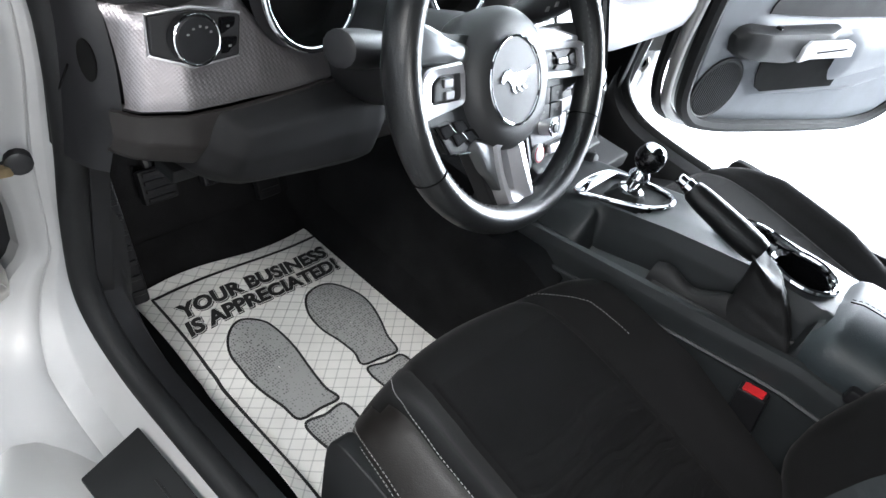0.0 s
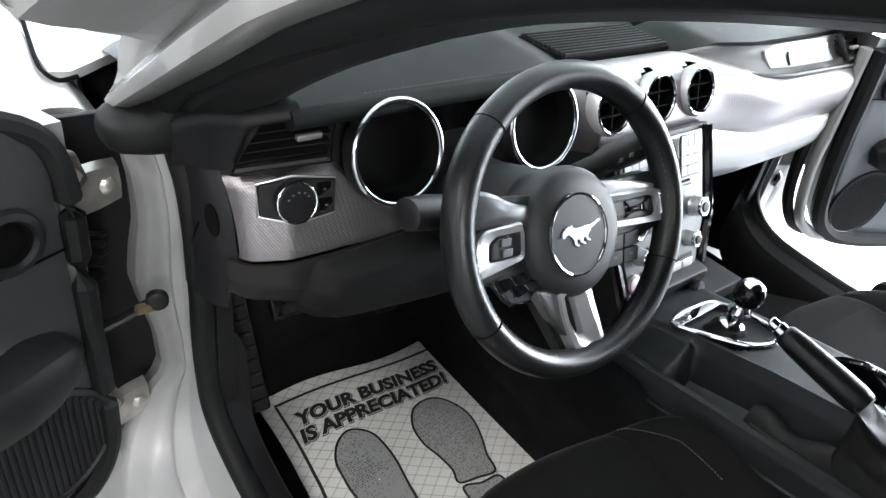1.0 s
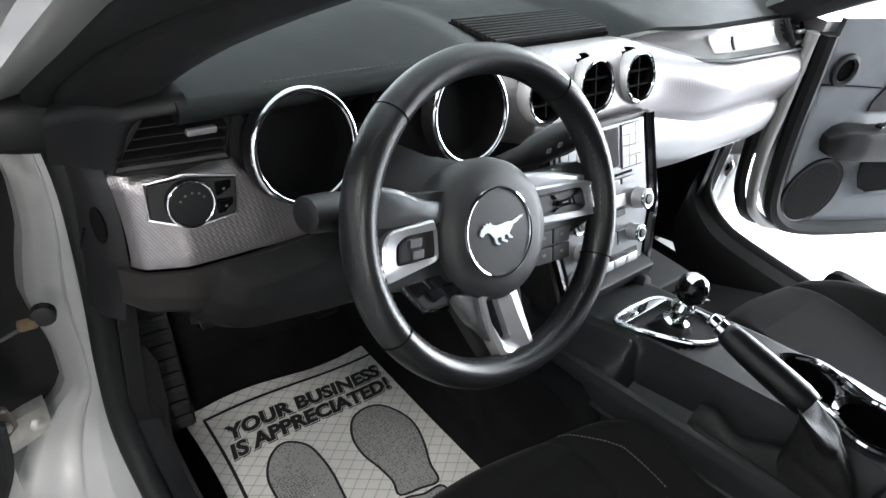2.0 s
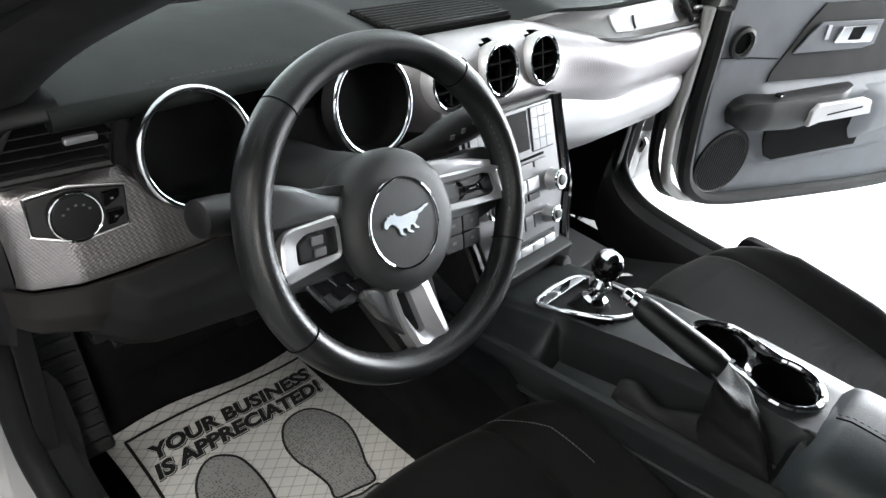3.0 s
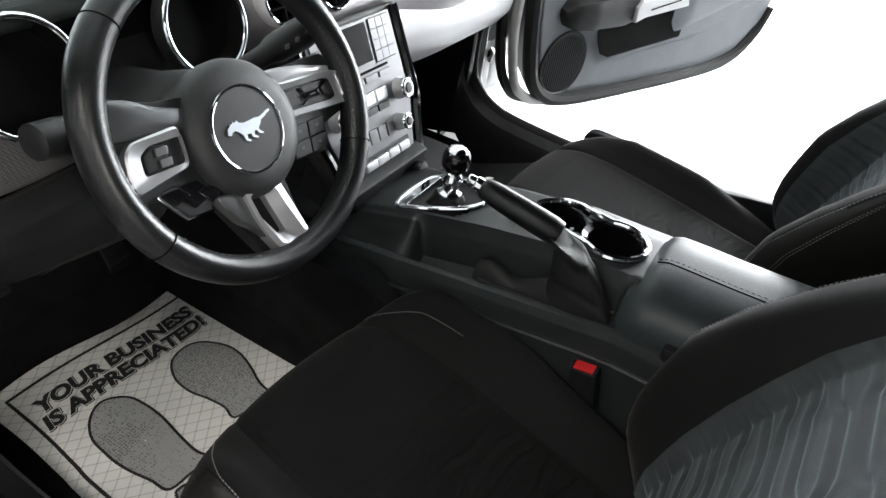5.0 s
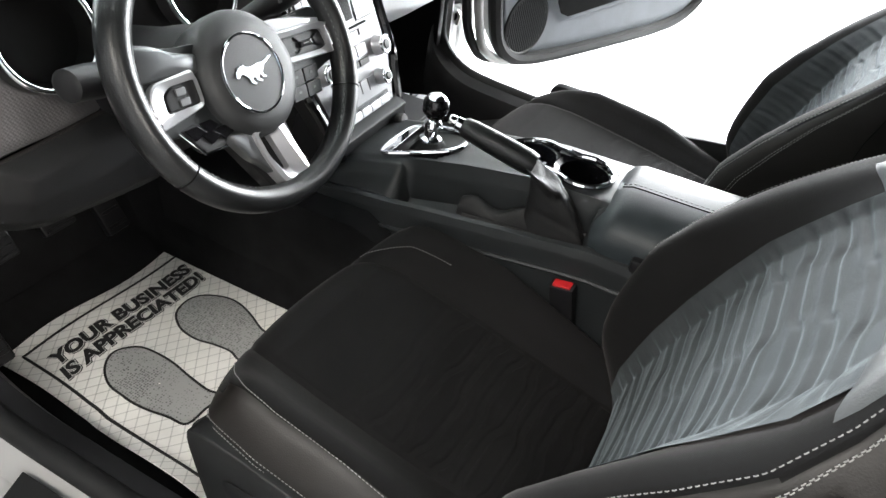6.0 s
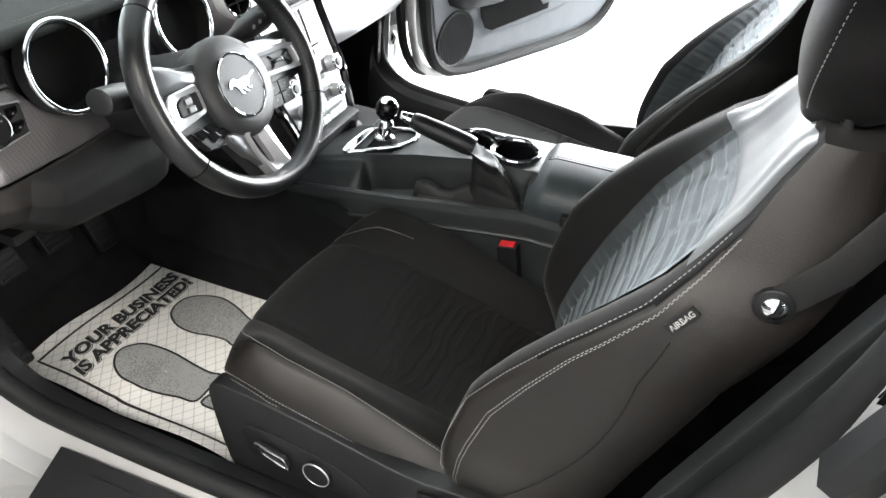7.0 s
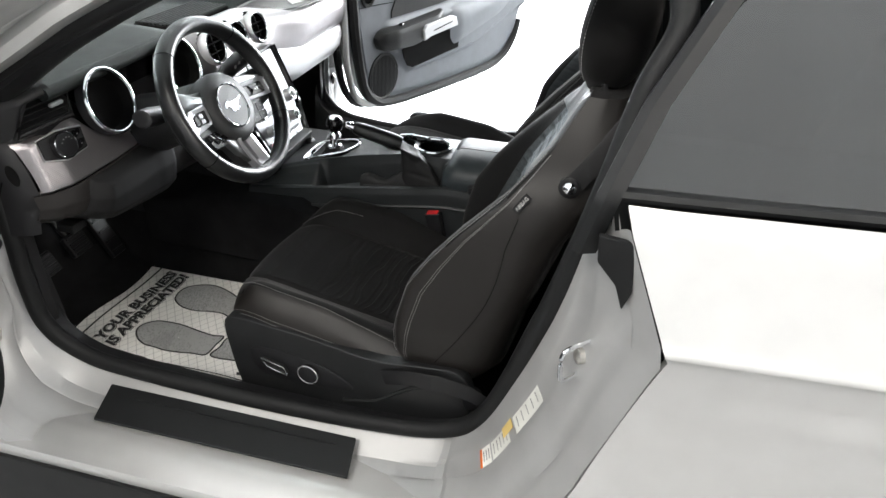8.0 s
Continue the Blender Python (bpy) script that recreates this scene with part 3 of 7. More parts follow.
# tail closing and underbody
part("underbody", slab(-0.80, 0.80, -2.2, 1.75, 0.15, 0.24, 0.01), M["black"], body)
part("bulkhead", slab(-0.70, 0.70, 0.66, 0.69, 0.24, 0.93, 0.004), M["black"], body)
part("rear_bulkhead", slab(-0.66, 0.66, -1.66, -1.63, 0.24, 1.24, 0.004), M["black"], body)
part("tail_panel", slab(-0.80, 0.80, -2.36, -2.30, 0.2, 1.0, 0.02), M["paint"], body)
part("trunk_lid", slab(-0.74, 0.74, -2.33, -1.62, 1.05, 1.08, 0.012), M["paint"], body)
for side in (-1, 1):
    for wy in (1.25, -1.50):
        wheel = part("wheel", lathe([(0.14, -0.10), (0.30, -0.11), (0.345, -0.08), (0.345, 0.08), (0.30, 0.11), (0.22, 0.10), (0.20, 0.05), (0.05, 0.06)], (side * 0.77, wy, 0.345), (side, 0, 0), 40), M["rubber"], body, "black tyre")
        part("rim", lathe([(0.20, 0.05), (0.205, 0.09), (0.19, 0.095), (0.05, 0.07)], (side * 0.77, wy, 0.345), (side, 0, 0), 30), M["satin"], wheel)

# striker loop, sticker row and hinge pieces on the driver's side
stp = [Vector((-0.79, -0.756, 0.800)), Vector((-0.818, -0.732, 0.804)), Vector((-0.828, -0.720, 0.794)), Vector((-0.825, -0.722, 0.752)), Vector((-0.812, -0.730, 0.742)), Vector((-0.785, -0.752, 0.746))]
part("striker", tube(spline(stp, 24), 0.0034, 8), M["chrome"], body, "steel door striker loop")
part("striker_bolt", lathe([(0.012, 0), (0.012, 0.008), (0.006, 0.012)], (-0.790, -0.748, 0.772), (-0.4, 1, 0), 10), M["steel"], body)

# black sheet for the shade between each front post and fender, the rubber corner above it and the hood gap
for side in (-1, 1):
    b = 0.0 if side < 0 else 0.065
    part("hinge_pocket", slab(min(side * 0.69, side * 0.885), max(side * 0.69, side * 0.885), 0.398 - b, 0.409 - b, 0.34, 0.925, 0.002), M["black"], body, "black sheet for the shade in the front post's hinge gap")
    corner = []
    for x, y0, y1, z0, z1 in ((0.753, 0.345, 0.372, 0.915, 0.932), (0.748, 0.335, 0.385, 0.906, 0.940), (0.738, 0.326, 0.395, 0.901, 0.944), (0.715, 0.318, 0.40, 0.898, 0.950), (0.695, 0.314, 0.40, 0.896, 0.962), (0.672, 0.314, 0.40, 0.896, 0.972)):
        ring = []
        for j in range(28):
            c, d = math.cos(2 * math.pi * j / 28), math.sin(2 * math.pi * j / 28)
            g = (abs(c) ** 3.2 + abs(d) ** 3.2) ** (-1 / 3.2)
            ring.append(Vector((side * x, (y0 + y1) / 2 - b + (y1 - y0) / 2 * c * g, (z0 + z1) / 2 + (z1 - z0) / 2 * d * g)))
        corner.append(ring)
    part("corner_seal", loft(corner), M["rubber"], body, "black rubber corner seal")
    gp = [Vector((side * x, y, z)) for x, y, z in ((0.742, 1.2, 0.885), (0.745, 0.80, 0.926), (0.757, 0.66, 0.931), (0.768, 0.56, 0.932), (0.769, 0.515, 0.931), (0.758, 0.492, 0.928), (0.735, 0.505, 0.925))]
    part("hood_gap", tube(spline(gp, 40), 0.0028, 6), M["void"], body)

# carpeted floor pan


def floor_fn(u, v):
    y = 0.66 - 1.95 * u
    xs = (-0.638, -0.625, -0.600, -0.57, -0.20, -0.175, -0.15, 0.15, 0.175, 0.20, 0.57, 0.60, 0.625, 0.638)
    zs = (0.385, 0.375, 0.325, 0.302, 0.298, 0.33, 0.47, 0.47, 0.33, 0.298, 0.302, 0.325, 0.375, 0.385)
    k = v * (len(xs) - 1)
    x = float(np.interp(k, range(len(xs)), xs))
    z = float(np.interp(k, range(len(xs)), zs))
    up = interp(y, (0.42, 0.50, 0.60, 0.66), (0, 0.05, 0.26, 0.40))
    back = interp(y, (-1.0, -0.8), (0.12, 0.0))
    return Vector((x, y, max(z, 0.30 + up) + back))


tagged(part("floor", sheet(floor_fn, 50, 66, 0.01, (0, 0, -1)), M["carpet"]), "black carpeted car floor", "floor", kind="structure")
for side in (-1, 1):
    b = 0.0 if side < 0 else 0.065
    kp = [Vector((side * 0.655, 0.60, 0.33)), Vector((side * 0.655, 0.31 - b, 0.41)), Vector((side * 0.655, 0.31 - b, 0.86)), Vector((side * 0.655, 0.60, 0.90))]
    tagged(part("trim", prism(kp, (-side * 0.025, 0, 0), 0.004), M["black"]), "black kick panel beside the footwell", "trim", kind="structure")
    rp = [Vector((side * 0.662, -0.58, 0.42)), Vector((side * 0.662, -1.60, 0.42)), Vector((side * 0.655, -1.60, 1.05)), Vector((side * 0.655, -0.78, 1.05)), Vector((side * 0.66, -0.66, 0.70))]
    tagged(part("trim", prism(rp, (-side * 0.03, 0, 0), 0.006), M["rear_trim"]), "dark grey plastic rear side trim", "trim", kind="structure")

# rear bench with its backs


def rear_bench(cx):
    b = thing("rear_seat", (cx, -1.15, 0.40), "dark cloth rear seat with a moulded backrest", "car seat", "rear seats")
    rr = [[Vector((cx + x, y, z)) for x, z in ((-0.25, 0.42), (-0.27, 0.50), (-0.22, 0.555), (-0.1, 0.53), (0.1, 0.53), (0.22, 0.555), (0.27, 0.50), (0.25, 0.42))] for y in (-0.98, -1.0, -1.2, -1.38)]
    part("cushion", loft(rr), M["cloth"], b)
    rr = []
    for i in range(10):
        s = i / 9
        y, z = -1.36 - 0.14 * s, 0.52 + 0.52 * s
        w = 0.28 - 0.03 * s
        rr.append([Vector((cx + x * w, y + d, z)) for x, d in ((-1, -0.06), (-1, 0.02), (-0.8, 0.06), (-0.5, 0.03), (0, 0.03), (0.5, 0.03), (0.8, 0.06), (1, 0.02), (1, -0.06))])
    part("backrest", loft(rr), M["cloth"], b)
    return b


rear_bench(-0.32)
rear_bench(0.32)

# black sill trim inside each seal
for side in (-1, 1):
    low = [p for p in spline(lip(side), 160, closed=True) if p.z < 0.62]
    low.sort(key=lambda p: -p.y)
    rings = [[p + Vector((-side * a, 0, b)) for a, b in ((-0.002, 0.004), (0.02, 0.006), (0.045, -0.006), (0.058, -0.04), (0.066, -0.12), (0.03, -0.12))] for p in low]
    tagged(part("trim", loft(rings), M["black"]), "black plastic sill trim inside the door seal", "trim", kind="structure")

# ---- dashboard ----
dash = thing("dashboard", (0, 0.35, 0.60), "dark moulded dashboard with silver trim and round chrome vents", "dashboard")


def pad_front(x):
    return interp(x, (-0.68, -0.60, -0.25, -0.16, -0.12, 0.12, 0.17, 0.30, 0.66), (0.30, 0.236, 0.232, 0.25, 0.275, 0.275, 0.245, 0.216, 0.206))


def pad_z(x, y):
    base = interp(x, (-0.68, -0.60, -0.2, -0.12, 0.12, 0.2, 0.66), (0.955, 0.978, 0.982, 0.962, 0.962, 0.985, 0.992))
    s = (y - pad_front(x)) / max(0.64 - pad_front(x), 0.01)
    return base + 0.012 * math.sin(math.pi * s) - 0.035 * s * s


def pad_fn(u, v):
    x = -0.597 + 1.277 * u
    y = pad_front(x) + (0.64 - pad_front(x)) * v
    return Vector((x, y, pad_z(x, y)))


top = part("dash_top", sheet(pad_fn, 90, 24, 0.02), M["pad"], dash, "soft dark vinyl dash top")
def end_pad(u, v):
    """Black outer end of the dash, rolling over its front edge and down beside the vent."""
    x = -0.692 + 0.107 * u
    yf = interp(x, (-0.692, -0.66, -0.64, -0.60, -0.585), (0.325, 0.285, 0.264, 0.247, 0.242))
    zt = interp(x, (-0.692, -0.66, -0.60, -0.585), (0.945, 0.968, 0.982, 0.985))
    zb = interp(x, (-0.692, -0.650, -0.624, -0.585), (0.890, 0.898, 0.955, 0.962))
    if v < 0.5:
        k = 1 - v / 0.5
        return Vector((x, yf + 0.30 * k, zt + 0.012 * math.sin(math.pi * k) - 0.03 * k * k))
    if v < 0.7:
        q = (v - 0.5) / 0.2 * math.pi / 2
        return Vector((x, yf - 0.015 * math.sin(q), zt - 0.015 * (1 - math.cos(q))))
    k = (v - 0.7) / 0.3
    return Vector((x, yf - 0.015 + 0.012 * k, zt - 0.015 + (zb - zt + 0.015) * k))


part("dash_end_pad", sheet(end_pad, 30, 40), M["black"], dash, "black outer end of the dash")
# defroster slot by the windscreen and the centre grille
for i in range(4):
    x0 = -0.46 + i * 0.055
    part("defroster_slot", slab(x0, x0 + 0.047, 0.470, 0.486, pad_z(x0, 0.48) - 0.002, pad_z(x0, 0.48) + 0.0025, 0.001), M["void"], top)
gr = part("speaker_grille", slab(-0.125, 0.135, 0.278, 0.385, 0.955, 0.972, 0.004), M["void"], dash, "black slatted centre grille")
for i in range(10):
    y = 0.283 + i * 0.0103
    part("slat", slab(-0.122, 0.132, y, y + 0.0048, 0.966, 0.977, 0.0015), M["knee"], gr)
# stitched seam along the visor lip
lip_line = [Vector((x, pad_front(x) + 0.006, pad_z(x, pad_front(x) + 0.006) + 0.001)) for x in np.linspace(-0.50, -0.15, 40)]
part("lip_stitching", stitches(lip_line, (0, 0, 0.0008), 0.0035, 0.003), M["dark_thread"], dash)
part("lip_roll", tube([Vector((x, pad_front(x), pad_z(x, pad_front(x)) - 0.012)) for x in np.linspace(-0.595, -0.14, 40)], 0.0125, 10), M["pad"], dash)

# dash core behind the trim
core = [(0.27, 0.955), (0.235, 0.90), (0.225, 0.80), (0.24, 0.72), (0.36, 0.68), (0.60, 0.70), (0.62, 0.93)]
part("dash_core", loft([[Vector((x, y + d, z)) for y, z in core] for x, d in ((-0.66, 0.06), (-0.6, 0.012), (-0.2, 0.01), (-0.1, 0.005), (0.12, 0.0), (0.3, -0.02), (0.62, -0.01), (0.675, 0.05))]), M["black"], dash)

# instrument cluster
clus = part("cluster_panel", prism([Vector((-0.532, 0.262, 0.972)), Vector((-0.145, 0.262, 0.972)), Vector((-0.150, 0.240, 0.845)), Vector((-0.455, 0.240, 0.845))], (0, 0.02, -0.006), 0.004), M["gloss"], dash, "glossy black instrument panel")
GN = Vector((0.0, -0.953, 0.304))
for o in (Vector((-0.469, 0.203, 0.919)), Vector((-0.238, 0.193, 0.924))):
    g = part("gauge_ring", torus(o, GN, 0.0612, 0.0040, 64, 10), M["chrome"], dash, "chrome ring of a round gauge")
    part("gauge_cup", lathe([(0.0595, 0.002), (0.052, -0.022), (0.046, -0.026), (0.02, -0.0265), (0.001, -0.0265)], o, GN, 48, first=False), M["void"], g, "dark unlit gauge face")
    part("gauge_skirt", lathe([(0.0612, 0.0), (0.0635, -0.006), (0.0640, -0.022), (0.061, -0.022)], o, GN, 48, first=False, last=False), M["black"], g)
part("cluster_apron", prism([Vector((-0.44, 0.205, 0.848)), Vector((-0.155, 0.205, 0.848)), Vector((-0.17, 0.19, 0.80)), Vector((-0.43, 0.19, 0.80))], (0, 0.03, 0), 0.006), M["black"], dash)


# left vent
def vent_slats(owner, corners, n, tab, into):
    tl, tr, br, bl = [Vector(c) for c in corners]
    fr = part("vent_frame", tube([tl, tr, br, bl], 0.006, 8, loop=True), M["black"], owner, "black vent surround")
    part("vent_back", prism([p + Vector(into) * 0.9 for p in (tl, tr, br, bl)], Vector(into) * 0.2, 0), M["void"], fr)
    for i in range(n):
        f = (i + 0.6) / (n + 0.2)
        a, b = tl.lerp(bl, f), tr.lerp(br, f)
        part("slat", loft([[p + Vector((0, q[0], q[1])) for q in ((0.004, -0.0012), (0.004, 0.0004), (0.022, 0.0046), (0.022, 0.003))] for p in (a, b)]), M["black"], fr)
    m = (tl + tr + br + bl) / 4 + Vector(tab)
    part("vent_tab", slab(m.x - 0.0155, m.x + 0.0155, m.y - 0.012, m.y - 0.004, m.z - 0.0036, m.z + 0.0036, 0.0022, 3), M["satin"], fr, "chrome vent tab")


vent_slats(dash, ((-0.622, 0.252, 0.962), (-0.533, 0.240, 0.966), (-0.548, 0.228, 0.916), (-0.648, 0.258, 0.905)), 5, (0.018, 0, 0.005), (0, 0.03, 0))


# silver panel left of the column
def sil_y(x, z):
    return interp(x, (-0.662, -0.64, -0.60, -0.52, -0.40), (0.293, 0.258, 0.238, 0.226, 0.215)) - 0.30 * (0.89 - z)


def sil_fn(u, v):
    x = -0.652 + 0.227 * u + 0.004 * (1 - u) ** 3 * math.sin(math.pi * min(1, v * 0.75))
    zt = interp(x, (-0.66, -0.62, -0.545, -0.532, -0.520, -0.505, -0.48, -0.425), (0.885, 0.893, 0.903, 0.902, 0.886, 0.868, 0.856, 0.850))
    zb = interp(x, (-0.66, -0.55, -0.425), (0.790, 0.797, 0.812))
    z = zt + (zb - zt) * v
    return Vector((x, sil_y(x, z) + 0.012 * max(0, 2 * abs(v - 0.5) - 0.85) / 0.15, z))


part("silver_trim", sheet(sil_fn, 40, 16, 0.006), M["silver_dash"], dash, "dimpled silver dash trim beside the column")

# light switch
LN = Vector((-0.05, -0.95, 0.28)).normalized()
sw = part("light_switch", prism([Vector((x, sil_y(x, z) - 0.002, z)) for x, z in ((-0.626, 0.887), (-0.59, 0.895), (-0.541, 0.889), (-0.546, 0.852), (-0.592, 0.845), (-0.628, 0.853))], LN * 0.006, 0.002), M["black"], dash, "black headlight switch panel")
part("switch_rim", tube([Vector((x, sil_y(x, z), z)) + LN * 0.004 for x, z in ((-0.627, 0.888), (-0.59, 0.897), (-0.540, 0.890), (-0.545, 0.851), (-0.592, 0.843), (-0.629, 0.852))], 0.0016, 6, loop=True), M["satin"], sw)
so = Vector((-0.592, sil_y(-0.592, 0.87), 0.870)) + LN * 0.004
part("switch_knob", lathe([(0.0235, 0), (0.0235, 0.012), (0.021, 0.015), (0.005, 0.016)], so, LN, 40), M["black"], sw)
part("knob_rim", torus(so + LN * 0.013, LN, 0.0235, 0.0014, 40, 8), M["chrome"], sw)
for k in range(5):
    q = radians(150 - 30 * k)
    c = so + LN * 0.0165 + Vector((0.014 * math.cos(q), 0, 0.014 * math.sin(q)))
    part("switch_mark", slab(c.x - 0.0011, c.x + 0.0011, c.y - 0.0006, c.y + 0.0006, c.z - 0.0009, c.z + 0.0009, 0), M["icon"], sw)
for dx, dz in ((0.036, 0.010), (0.036, -0.008)):
    c = Vector((-0.592 + dx, sil_y(-0.592 + dx, 0.87 + dz), 0.87 + dz)) + LN * 0.006
    part("switch_button", slab(c.x - 0.0085, c.x + 0.0085, c.y - 0.003, c.y + 0.002, c.z - 0.008, c.z + 0.008, 0.0015), M["gloss"], sw)
    part("switch_mark", slab(c.x - 0.0014, c.x + 0.0014, c.y - 0.0038, c.y - 0.003, c.z - 0.0010, c.z + 0.0010, 0), M["icon"], sw)

# end cap and knee panel
def cap_fn(u, v):
    """The end cap between the silver trim and the door seal."""
    z = 0.902 - 0.188 * v
    xi = interp(z, (0.714, 0.75, 0.79, 0.84, 0.875, 0.902), (-0.658, -0.654, -0.649, -0.648, -0.650, -0.654))
    yi = sil_y(max(xi, -0.652), max(z, 0.79)) + 0.006 + 0.10 * max(0, 0.79 - z)
    bow = math.sin(math.pi * u)
    return Vector((xi + (-0.682 - xi) * u - 0.006 * bow, yi + (0.335 - yi) * u - 0.010 * bow, z))


cap = part("dash_end_cap", sheet(cap_fn, 20, 30), M["black"], dash, "black dash end cap")
cm = cap_fn(0.36, 0.36)
cn = (cap_fn(0.36, 0.40) - cm).cross(cap_fn(0.40, 0.36) - cm).normalized()
cn = cn if cn.y < 0 else -cn
# flat disc, its near-black colour stands for the shaded hole
part("cap_hole", lathe([(0.0205, -0.001), (0.0205, 0.0012), (0.0185, 0.0012), (0.016, 0.0008), (0.001, 0.0008)], cm, cn, 28, 0.42, 1.0, up=(0, 0.3, 1)), M["void"], cap, "dark disc for the shade in an oval recess")
crack = [cap_fn(0.62 + 0.22 * math.sin(math.pi * f * 0.5), 0.42 + 0.34 * f) + cn * 0.0006 for f in np.linspace(0, 1, 20)]
part("cap_joint", tube(crack, 0.0011, 5), M["void"], cap)


def knee_fn(u, v):
    x = -0.656 + 0.48 * u
    zt = interp(x, (-0.656, -0.55, -0.42, -0.18), (0.792, 0.799, 0.814, 0.80))
    y0 = sil_y(max(x, -0.655), zt) + 0.004
    prof = ((0, 0), (-0.002, -0.02), (-0.006, -0.05), (0.0, -0.085), (0.02, -0.105), (0.08, -0.115), (0.20, -0.10))
    drop = interp(x, (-0.656, -0.60, -0.538, -0.424), (0.50, 0.60, 0.87, 1.1))
    k = v * 6
    d = interp(k, range(7), [p[0] for p in prof])
    e = interp(k, range(7), [p[1] for p in prof])
    return Vector((x, y0 + d, zt + e * drop))


knee = part("knee_panel", sheet(knee_fn, 80, 40, 0.006), M["knee_panel"], dash, "dark plastic knee panel below the silver trim")


def bolster_fn(s, v):
    """The raised knee bolster in the middle of the panel; its front edge slants down towards the door."""
    u0 = 0.185 - 0.09 * v
    u = u0 + (0.66 - u0) * s
    edge = min(1.0, s * 9, (1 - s) * 9, (v - 0.04) * 9 + 0.15, (1 - v) * 4 + 0.2)
    return knee_fn(u, 0.04 + 0.90 * v) + Vector((0, -0.024, -0.006)) * max(0.0, edge) ** 0.55


part("knee_bolster", sheet(bolster_fn, 60, 40, 0.006), M["knee"], dash, "raised dark knee bolster")


def on_bolster(u, v):
    k = (v - 0.04) / 0.90
    u0 = 0.185 - 0.09 * k
    return bolster_fn((u - u0) / (0.66 - u0), k)


def knee_line(pts):
    """A closed line that follows the knee bolster."""
    out = []
    for (a, b), (c, d) in zip(pts, pts[1:] + pts[:1]):
        out += [on_bolster(a + (c - a) * i / 10, b + (d - b) * i / 10) + Vector((0, -0.0004, 0.0002)) for i in range(10)]
    return out


kc = knee_line([(0.21, 0.26), (0.32, 0.18), (0.36, 0.21), (0.33, 0.44), (0.22, 0.50), (0.20, 0.46)])
part("fuse_cover", tube(kc, 0.0018, 6, loop=True), M["rubber"], knee)
kb = [on_bolster(u, v) + Vector((0, -0.0016, 0)) for u, v in ((0.385, 0.24), (0.445, 0.21), (0.435, 0.34), (0.375, 0.37))]
part("dimmer_frame", tube(knee_line([(0.385, 0.24), (0.445, 0.21), (0.435, 0.34), (0.375, 0.37)]), 0.0024, 6, loop=True), M["rubber"], knee)
part("dimmer_switch", prism([p + Vector((0, 0.002, 0)) for p in kb], (0, -0.002, 0), 0), M["charcoal"], knee)
part("release_tab", slab(-0.585, -0.545, 0.26, 0.30, 0.672, 0.690, 0.004), M["charcoal"], dash)

# steering column shroud and stalks
part("column_shroud", loft([[Vector((-0.36 + w * math.cos(q), y + 0.012 * math.sin(q), z + h * math.sin(q))) for q in [2 * math.pi * j / 24 for j in range(24)]] for y, z, w, h in ((0.065, 0.885, 0.048, 0.046), (0.09, 0.876, 0.056, 0.052), (0.15, 0.850, 0.062, 0.056), (0.22, 0.825, 0.075, 0.065), (0.32, 0.79, 0.075, 0.065))]), M["black"], dash, "dark steering column shroud")


def stalk(name, a, b, label):
    a, b = Vector(a), Vector(b)
    st = part(name, tube([a, a.lerp(b, 0.3), a.lerp(b, 0.42), a.lerp(b, 0.75), a.lerp(b, 0.97), b], [0.013, 0.014, 0.019, 0.0215, 0.0195, 0.012], 14, flat=0.85), M["black"], dash, label)
    return st


stalk("indicator_stalk", (-0.42, 0.095, 0.896), (-0.545, 0.085, 0.922), "black indicator stalk")
ws = stalk("wiper_stalk", (-0.29, 0.085, 0.915), (-0.178, 0.070, 0.945), "black wiper stalk with pale symbols")
for k in range(3):
    c = Vector((-0.245 + 0.018 * k, 0.060, 0.938 + 0.004 * k))
    part("stalk_mark", slab(c.x - 0.0035, c.x + 0.0035, c.y - 0.0035, c.y - 0.002, c.z - 0.003, c.z + 0.003, 0.0005), M["icon"], ws)


# centre fascia with three round vents, running on into the passenger's silver panel
FAS_A = spline([Vector((0, y, z)) for y, z in ((0.280, 0.962), (0.252, 0.973), (0.222, 0.968), (0.198, 0.946), (0.184, 0.917), (0.176, 0.890), (0.178, 0.866))], 25)
FAS_B = spline([Vector((0, y, z)) for y, z in ((0.206, 0.926), (0.182, 0.937), (0.158, 0.929), (0.143, 0.903), (0.143, 0.875), (0.150, 0.850), (0.160, 0.830))], 25)


def fas_fn(u, v):
    x = -0.175 + 0.885 * u
    f = max(0.0, min(1.0, (x - 0.09) / 0.27))
    f = f * f * (3 - 2 * f)
    k = int(round(v * 24))
    p = FAS_A[k].lerp(FAS_B[k], f)
    left = max(0, (-0.13 - x) / 0.040)
    end = max(0, (x - 0.64) / 0.07)
    return Vector((x, p.y + 0.030 * left + 0.075 * end ** 2, p.z - 0.02 * left * (1 - v) + (0.895 - p.z) * 0.30 * end))


